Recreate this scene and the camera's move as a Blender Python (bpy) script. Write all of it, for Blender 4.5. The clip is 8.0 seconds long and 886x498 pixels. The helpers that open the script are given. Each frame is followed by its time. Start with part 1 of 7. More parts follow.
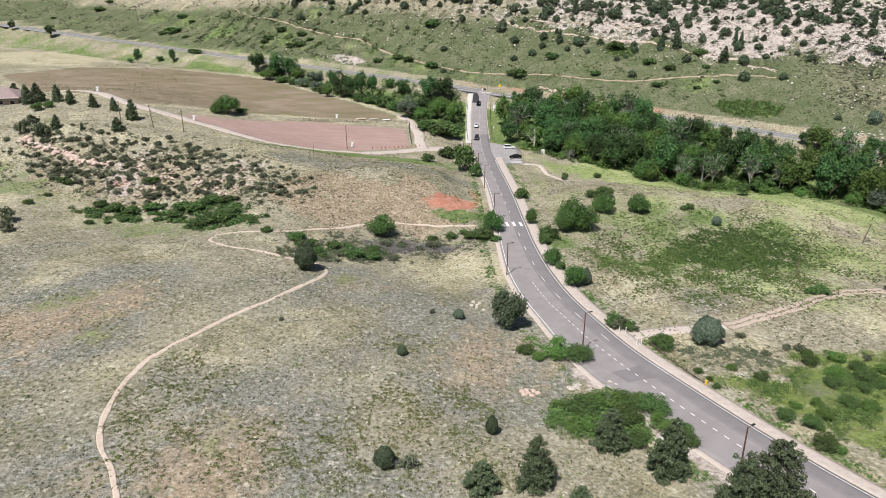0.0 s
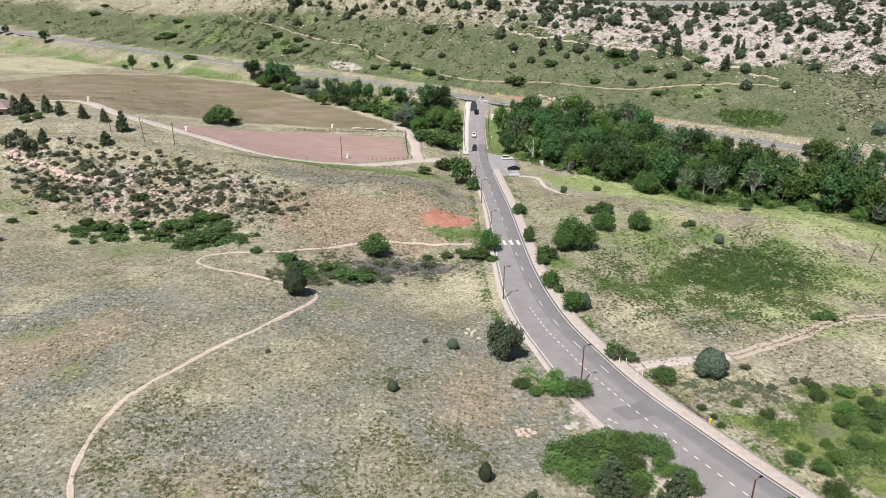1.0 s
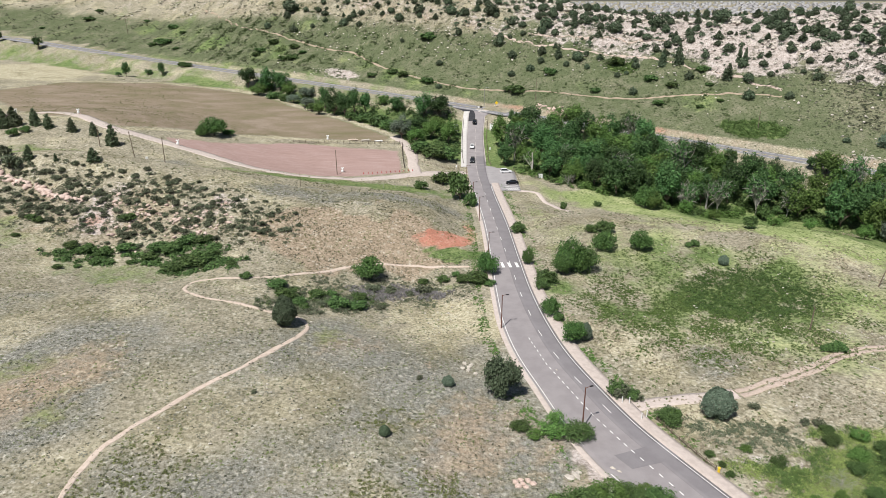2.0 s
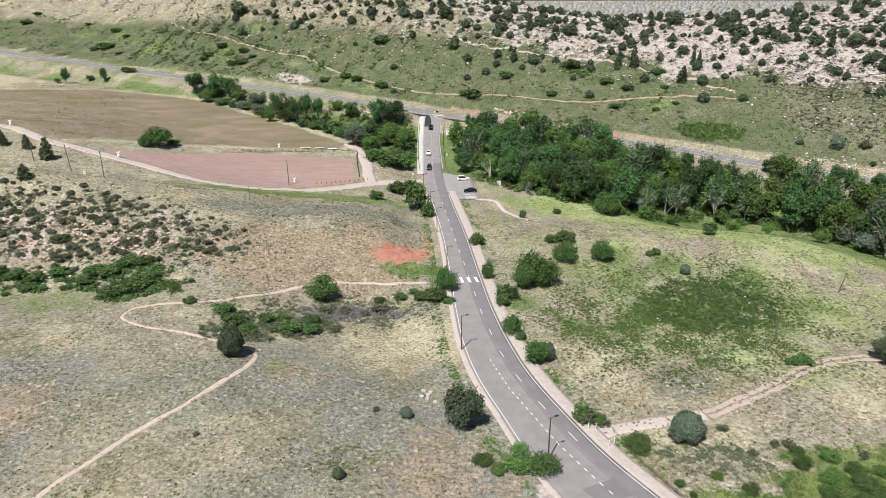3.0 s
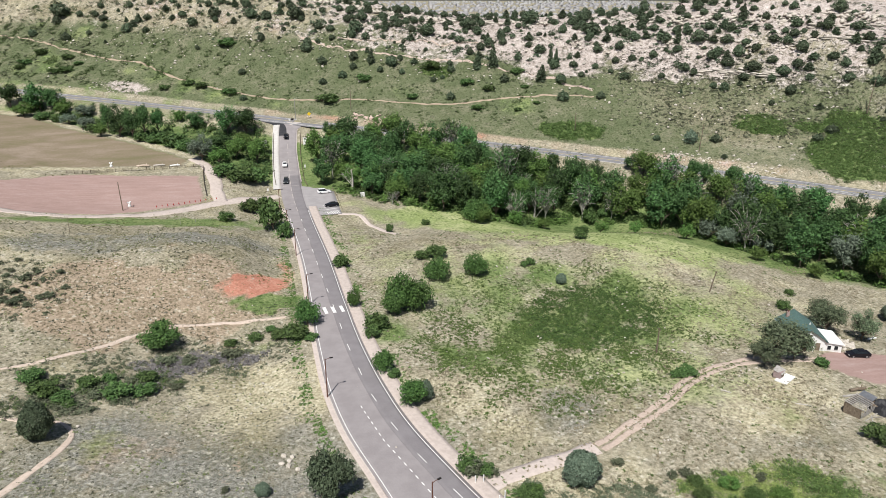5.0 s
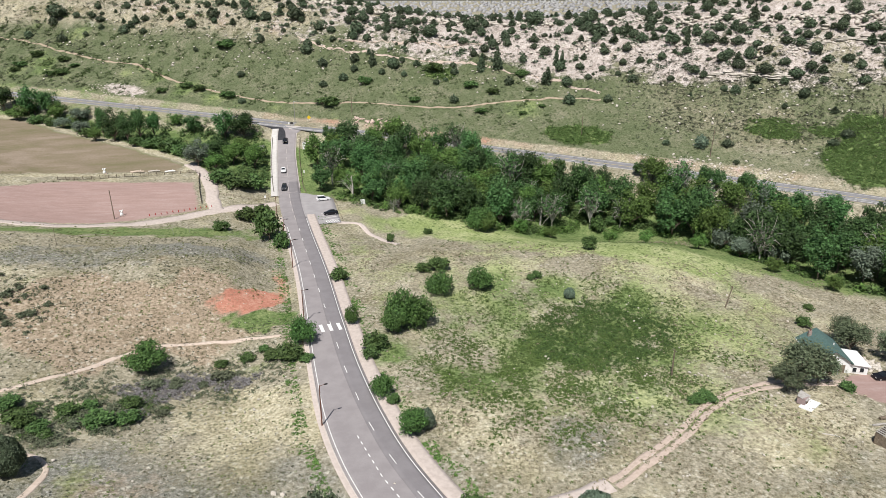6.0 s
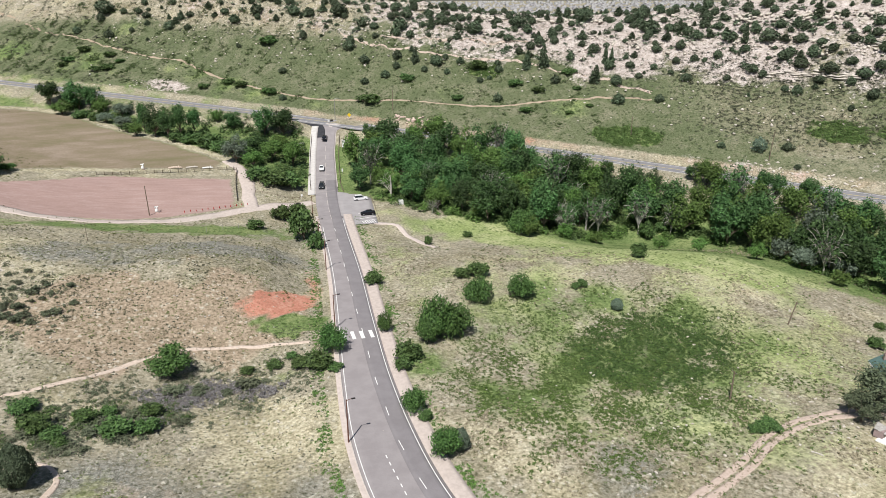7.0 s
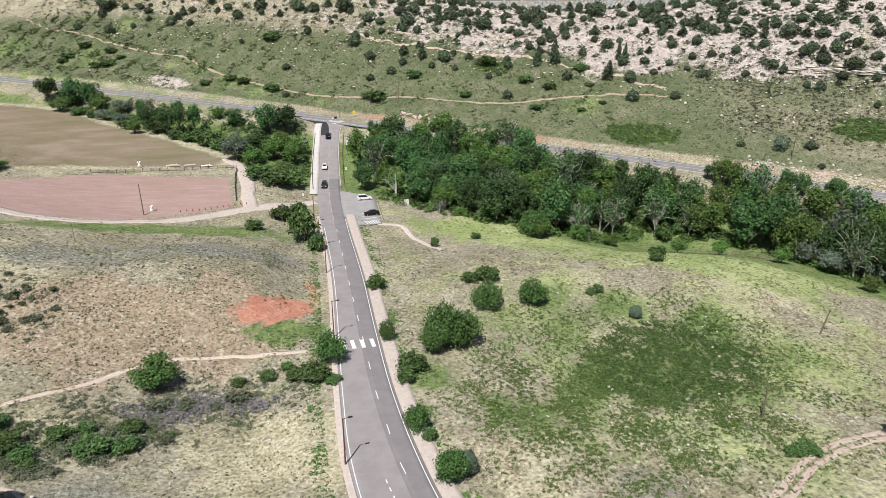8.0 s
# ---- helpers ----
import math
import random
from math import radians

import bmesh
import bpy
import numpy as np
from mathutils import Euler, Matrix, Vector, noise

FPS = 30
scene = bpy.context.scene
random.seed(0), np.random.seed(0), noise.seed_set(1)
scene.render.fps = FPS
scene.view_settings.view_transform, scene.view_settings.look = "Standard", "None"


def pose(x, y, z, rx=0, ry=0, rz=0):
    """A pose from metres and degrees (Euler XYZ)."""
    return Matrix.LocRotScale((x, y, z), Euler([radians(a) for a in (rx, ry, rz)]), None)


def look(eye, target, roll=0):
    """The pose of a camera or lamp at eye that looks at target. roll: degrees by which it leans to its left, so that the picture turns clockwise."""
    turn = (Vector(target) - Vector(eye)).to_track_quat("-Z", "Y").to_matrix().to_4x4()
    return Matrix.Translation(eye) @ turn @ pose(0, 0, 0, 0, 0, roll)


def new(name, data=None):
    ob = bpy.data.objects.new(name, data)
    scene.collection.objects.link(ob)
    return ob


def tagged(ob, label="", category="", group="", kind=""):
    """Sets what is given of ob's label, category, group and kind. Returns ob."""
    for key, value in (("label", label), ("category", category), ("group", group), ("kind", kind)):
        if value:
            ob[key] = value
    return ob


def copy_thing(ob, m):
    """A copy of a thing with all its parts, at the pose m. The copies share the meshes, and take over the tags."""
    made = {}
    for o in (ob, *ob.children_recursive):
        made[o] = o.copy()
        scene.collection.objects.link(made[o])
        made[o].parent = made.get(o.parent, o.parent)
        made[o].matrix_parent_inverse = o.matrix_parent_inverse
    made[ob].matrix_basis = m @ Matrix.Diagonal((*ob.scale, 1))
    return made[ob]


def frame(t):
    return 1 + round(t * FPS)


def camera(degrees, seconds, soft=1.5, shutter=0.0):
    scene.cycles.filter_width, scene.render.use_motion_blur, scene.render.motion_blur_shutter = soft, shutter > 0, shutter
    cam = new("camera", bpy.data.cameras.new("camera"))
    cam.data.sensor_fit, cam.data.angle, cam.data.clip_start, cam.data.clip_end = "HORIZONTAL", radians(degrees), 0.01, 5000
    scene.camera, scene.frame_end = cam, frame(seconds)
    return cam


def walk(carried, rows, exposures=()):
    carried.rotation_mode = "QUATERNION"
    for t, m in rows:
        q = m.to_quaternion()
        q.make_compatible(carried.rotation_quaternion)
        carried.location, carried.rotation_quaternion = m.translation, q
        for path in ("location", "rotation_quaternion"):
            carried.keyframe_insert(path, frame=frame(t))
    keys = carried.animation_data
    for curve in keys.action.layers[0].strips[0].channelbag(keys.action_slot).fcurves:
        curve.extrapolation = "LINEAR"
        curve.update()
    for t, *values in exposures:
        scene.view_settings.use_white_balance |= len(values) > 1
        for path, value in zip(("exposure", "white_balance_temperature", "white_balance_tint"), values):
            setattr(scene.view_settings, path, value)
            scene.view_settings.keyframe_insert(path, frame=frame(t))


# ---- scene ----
cam = camera(65.15, 8.0, soft=0.6)
# seconds, eye, heading (clockwise from +y), tilt below the horizon, roll
PATH = [
    (0, (-0.00, -0.00, 61.60), 1.90, 20.80, -0.02),
    (0.5, (0.77, 3.06, 62.80), 1.90, 20.79, -0.03),
    (1, (1.40, 6.26, 64.59), 1.91, 20.79, -0.04),
    (1.5, (1.97, 9.72, 66.40), 1.92, 20.78, -0.04),
    (2.8, (3.35, 19.48, 69.44), 2.68, 20.82, 0.07),
    (3, (3.72, 20.94, 69.43), 5.46, 20.82, 0.00),
    (3.5, (4.80, 25.18, 68.74), 15.20, 20.82, -0.07),
    (4, (5.92, 29.07, 68.30), 16.60, 20.81, -0.07),
    (4.5, (7.30, 33.05, 68.44), 16.61, 20.79, -0.05),
    (6, (11.24, 45.00, 68.86), 16.30, 20.80, 0.02),
    (6.5, (12.47, 49.07, 68.00), 14.17, 20.77, 0.04),
    (7, (13.74, 53.12, 66.71), 12.73, 20.78, 0.03),
    (7.5, (14.87, 57.53, 65.46), 12.45, 20.75, 0.07),
    (8, (15.90, 61.99, 63.84), 12.06, 20.76, 0.08),
]
walk(cam, [(t, pose(*eye, 90 - tilt, 0, -head) @ pose(0, 0, 0, 0, 0, -roll)) for t, eye, head, tilt, roll in PATH])

# ---------------------------------------------------------------- daylight
SUN_UP, SUN_FROM = radians(58), math.atan2(-0.85, -0.52)
world = bpy.data.worlds.new("sky")
scene.world = world
world.use_nodes = True
sky = world.node_tree.nodes.new("ShaderNodeTexSky")
sky.sky_type, sky.sun_disc = "NISHITA", False
sky.sun_elevation, sky.sun_rotation = SUN_UP, math.pi / 2 - SUN_FROM
backing = world.node_tree.nodes["Background"]
world.node_tree.links.new(sky.outputs[0], backing.inputs[0])
backing.inputs[1].default_value = 0.053
sun = new("sun", bpy.data.lights.new("sun", "SUN"))
sun.data.energy, sun.data.angle, sun.data.color = 4.95, radians(0.53), (1.0, 0.97, 0.935)
sun.matrix_world = look((math.cos(SUN_FROM) * math.cos(SUN_UP) * 300, math.sin(SUN_FROM) * math.cos(SUN_UP) * 300, math.sin(SUN_UP) * 300), (0, 0, 0))
scene.view_settings.exposure = 0.1

# ---------------------------------------------------------------- materials
def shade(name, rough=0.9):
    m = bpy.data.materials.new(name)
    m.use_nodes = True
    t = m.node_tree
    b = t.nodes["Principled BSDF"]
    b.inputs["Roughness"].default_value = rough
    b.inputs["Specular IOR Level"].default_value = 0.25
    return m, t, b


def node(t, kind, links=None, **values):
    n = t.nodes.new(kind)
    for key, v in values.items():
        n.inputs[key].default_value = v
    for key, out in (links or {}).items():
        t.links.new(out, n.inputs[key])
    return n


def grain(t, at, size, detail=4.0, rough=0.6):
    """Noise whose blotches are about size metres across."""
    return node(t, "ShaderNodeTexNoise", {"Vector": at}, Scale=1.0 / size, Detail=detail, Roughness=rough).outputs[0]


def ramp(t, fac, stops):
    r = t.nodes.new("ShaderNodeValToRGB")
    e = r.color_ramp.elements
    while len(e) < len(stops):
        e.new(0.5)
    for slot, (p, c) in zip(e, stops):
        slot.position, slot.color = p, (*c, 1)
    t.links.new(fac, r.inputs[0])
    return r.outputs[0]


def blend(t, fac, a, b):
    m = t.nodes.new("ShaderNodeMix")
    m.data_type = "RGBA"
    for out, slot in ((fac, m.inputs[0]), (a, m.inputs[6]), (b, m.inputs[7])):
        if isinstance(out, (tuple, float, int)):
            slot.default_value = (*out, 1) if isinstance(out, tuple) else out
        else:
            t.links.new(out, slot)
    return m.outputs[2]


def times(t, a, b, op="MULTIPLY"):
    m = t.nodes.new("ShaderNodeMath")
    m.operation, m.use_clamp = op, True
    for v, slot in ((a, m.inputs[0]), (b, m.inputs[1])):
        if isinstance(v, (float, int)):
            slot.default_value = v
        else:
            t.links.new(v, slot)
    return m.outputs[0]


def place(t):
    return t.nodes.new("ShaderNodeTexCoord").outputs["Object"]


def relief(t, b, height, strength, distance):
    n = node(t, "ShaderNodeBump", {"Height": height}, Strength=strength, Distance=distance)
    t.links.new(n.outputs[0], b.inputs["Normal"])


def plain(name, dark, light, size=0.6, rough=0.85, metal=0.0, bump=0.3, vary=0.0):
    """Two tones in blotches of a size and a fine grain over them; vary: change from object to object."""
    m, t, b = shade(name, rough)
    b.inputs["Metallic"].default_value = metal
    at = place(t)
    big, fine = grain(t, at, size), grain(t, at, size / 9, 3)
    mixed = blend(t, times(t, big, fine, "ADD"), dark, light)
    if vary:
        info = t.nodes.new("ShaderNodeObjectInfo")
        hsv = node(t, "ShaderNodeHueSaturation", {"Color": mixed})
        mr = node(t, "ShaderNodeMapRange", {"Value": info.outputs["Random"]})
        mr.inputs[3].default_value, mr.inputs[4].default_value = 1 - vary, 1 + vary
        t.links.new(mr.outputs[0], hsv.inputs["Value"])
        mixed = hsv.outputs[0]
    c = blend(t, ramp(t, big, [(0.40, (0, 0, 0)), (0.62, (1, 1, 1))]), dark, light)
    c = blend(t, 0.45, c, mixed)
    t.links.new(c, b.inputs["Base Color"])
    relief(t, b, fine, bump, size / 12)
    return m


def foliage(name, dark, light, rough=0.65, vary=0.25):
    """Leaves that differ one by one and plant by plant."""
    m, t, b = shade(name, rough)
    isle = t.nodes.new("ShaderNodeNewGeometry").outputs["Random Per Island"]
    info = t.nodes.new("ShaderNodeObjectInfo").outputs["Random"]
    c = ramp(t, isle, [(0.0, tuple(0.7 * v + 0.2 * w for v, w in zip(dark, light))), (0.75, tuple(0.78 * w for w in light)), (1.0, tuple(1.1 * w for w in light))])
    mr = node(t, "ShaderNodeMapRange", {"Value": info})
    mr.inputs[3].default_value, mr.inputs[4].default_value = 1 - vary, 1 + vary
    hsv = node(t, "ShaderNodeHueSaturation", {"Color": c, "Value": mr.outputs[0]}, Saturation=0.97)
    mh = node(t, "ShaderNodeMapRange", {"Value": info})
    mh.inputs[3].default_value, mh.inputs[4].default_value = 0.488, 0.522
    t.links.new(mh.outputs[0], hsv.inputs["Hue"])
    t.links.new(hsv.outputs[0], b.inputs["Base Color"])
    return m


def ground_material():
    m, t, b = shade("meadow_and_scrub", 0.95)
    b.inputs["Specular IOR Level"].default_value = 0.1
    at = place(t)

    def layer(name):
        """The three weights that a colour layer of the ground carries."""
        v = t.nodes.new("ShaderNodeVertexColor")
        v.layer_name = name
        return node(t, "ShaderNodeSeparateColor", {"Color": v.outputs[0]}).outputs

    green, red, stony = layer("zone")[:3]
    pinkish, ploughed, sagey = layer("soil")[:3]
    strawy = layer("crop")[0]
    sloping, mown, browned = layer("turf")[:3]
    huge, big, mid, fine, tiny = (grain(t, at, s, d, r) for s, d, r in ((42, 3, 0.55), (10, 4, 0.6), (2.6, 4, 0.6), (0.62, 3, 0.6), (0.2, 2, 0.6)))
    half = lambda a, b: times(t, times(t, a, 0.5), times(t, b, 0.5), "ADD")
    moved = node(t, "ShaderNodeVectorMath", {0: at})
    moved.inputs[1].default_value = (37.0, 91.0, 13.0)
    there = moved.outputs[0]
    coarse, crisp = half(mid, fine), half(fine, tiny)

    def tone(fac, low, middle, high):
        return ramp(t, fac, [(0.37, low), (0.5, middle), (0.63, high)])

    def edge(v, g):
        """Where a zone of weight v shows: a soft rim that wanders with the blotches g."""
        return ramp(t, times(t, times(t, v, 0.5), times(t, g, 0.5), "ADD"), [(0.435, (0, 0, 0)), (0.55, (1, 1, 1))])

    def streaks(turn, long, wide):
        """Noise drawn out along one direction."""
        way = node(t, "ShaderNodeMapping", {"Vector": at}, Rotation=(0, 0, radians(turn)), Scale=(1 / long, 1 / wide, 1))
        return node(t, "ShaderNodeTexNoise", {"Vector": way.outputs[0]}, Scale=1.0, Detail=4.0, Roughness=0.6).outputs[0]

    def tufts(at, cell, share, spread):
        """Round clumps, one to a cell of that size, on a share of the cells; spread: noise that gathers them."""
        v = t.nodes.new("ShaderNodeTexVoronoi")
        v.voronoi_dimensions = "2D"
        v.inputs["Scale"].default_value = 1 / cell
        bent = node(t, "ShaderNodeVectorMath", {0: at})
        bent.operation = "ADD"
        t.links.new(node(t, "ShaderNodeTexNoise", {"Vector": at}, Scale=1.6 / cell, Detail=1.0).outputs[1], bent.inputs[1])
        t.links.new(bent.outputs[0], v.inputs["Vector"])
        pick = node(t, "ShaderNodeSeparateColor", {"Color": v.outputs["Color"]}).outputs[0]
        here = ramp(t, half(pick, spread), [(0.75 - 0.5 * share - 0.03, (0, 0, 0)), (0.75 - 0.5 * share + 0.03, (1, 1, 1))])
        return times(t, ramp(t, v.outputs["Distance"], [(0.22, (1, 1, 1)), (0.46, (0, 0, 0))]), here)

    def tinted(c, fac, by):
        n = t.nodes.new("ShaderNodeMix")
        n.data_type, n.blend_type = "RGBA", "MULTIPLY"
        t.links.new(fac, n.inputs[0])
        t.links.new(c, n.inputs[6])
        n.inputs[7].default_value = (*by, 1)
        return n.outputs[2]

    dry = tone(coarse, (0.225, 0.206, 0.143), (0.31, 0.28, 0.207), (0.40, 0.366, 0.283))
    straw = tone(coarse, (0.35, 0.31, 0.20), (0.455, 0.41, 0.285), (0.56, 0.515, 0.38))
    c = blend(t, ramp(t, grain(t, there, 15.0, 6, 0.62), [(0.50, (0, 0, 0)), (0.66, (0.8, 0.8, 0.8))]), dry, straw)
    c = blend(t, edge(strawy, half(big, coarse)), c, straw)
    sage = tone(crisp, (0.15, 0.147, 0.12), (0.232, 0.226, 0.192), (0.325, 0.316, 0.28))
    c = blend(t, edge(sagey, half(big, coarse)), c, sage)
    olive = tone(coarse, (0.14, 0.125, 0.058), (0.20, 0.178, 0.095), (0.28, 0.25, 0.15))
    c = blend(t, ramp(t, half(grain(t, at, 17.0, 5, 0.6), half(big, mid)), [(0.50, (0, 0, 0)), (0.64, (0.75, 0.75, 0.75))]), c, olive)
    brown = tone(coarse, (0.262, 0.208, 0.145), (0.33, 0.262, 0.188), (0.40, 0.328, 0.245))
    c = blend(t, edge(browned, half(big, mid)), c, brown)
    # single tufts, dark and bleached
    c = tinted(c, times(t, tufts(at, 0.85, 0.2, big), 0.7), (0.42, 0.46, 0.37))
    c = tinted(c, times(t, tufts(there, 0.5, 0.32, half(big, mid)), 0.6), (0.50, 0.53, 0.44))
    c = blend(t, times(t, tufts(there, 0.95, 0.14, half(big, mid)), 0.5), c, (0.56, 0.53, 0.44))
    clumps, dots = times(t, tufts(there, 1.4, 0.24, big), 0.85), times(t, tufts(at, 0.7, 0.26, half(big, mid)), 0.8)
    grown = lambda c: tinted(tinted(c, clumps, (0.42, 0.50, 0.38)), dots, (0.50, 0.55, 0.45))
    turf = tone(half(big, coarse), (0.085, 0.108, 0.052), (0.125, 0.142, 0.077), (0.205, 0.198, 0.135))
    c = blend(t, edge(sloping, half(big, mid)), c, grown(turf))
    lawn = tone(half(big, coarse), (0.205, 0.26, 0.092), (0.31, 0.36, 0.155), (0.45, 0.445, 0.255))
    c = blend(t, edge(mown, half(big, coarse)), c, grown(lawn))
    grass = tone(half(big, coarse), (0.085, 0.13, 0.042), (0.15, 0.205, 0.076), (0.24, 0.272, 0.12))
    c = blend(t, edge(green, half(mid, big)), c, grown(grass))
    rock = tone(half(mid, crisp), (0.22, 0.185, 0.158), (0.42, 0.365, 0.328), (0.57, 0.515, 0.478))
    c = blend(t, edge(stony, half(mid, coarse)), c, rock)
    fleck = ramp(t, crisp, [(0.34, (0.55, 0.56, 0.52)), (0.47, (0.95, 0.95, 0.95)), (0.56, (1.06, 1.06, 1.06)), (0.67, (1.5, 1.5, 1.47))])
    mul = t.nodes.new("ShaderNodeMix")
    mul.data_type, mul.blend_type = "RGBA", "MULTIPLY"
    mul.inputs[0].default_value = 0.9
    t.links.new(c, mul.inputs[6])
    t.links.new(fleck, mul.inputs[7])
    c = mul.outputs[2]
    earth = tone(coarse, (0.36, 0.16, 0.11), (0.47, 0.215, 0.15), (0.54, 0.30, 0.22))
    c = blend(t, edge(red, half(big, fine)), c, earth)
    pink = tone(half(streaks(-8, 16.0, 0.9), half(big, fine)), (0.31, 0.216, 0.186), (0.355, 0.246, 0.217), (0.405, 0.30, 0.27))
    c = blend(t, edge(pinkish, half(big, mid)), c, pink)
    soil = tone(half(streaks(-35, 40.0, 9.0), half(huge, fine)), (0.175, 0.158, 0.088), (0.235, 0.19, 0.132), (0.31, 0.25, 0.195))
    c = blend(t, edge(ploughed, half(big, mid)), c, soil)
    t.links.new(c, b.inputs["Base Color"])
    relief(t, b, half(fine, mid), 0.5, 0.25)
    return m


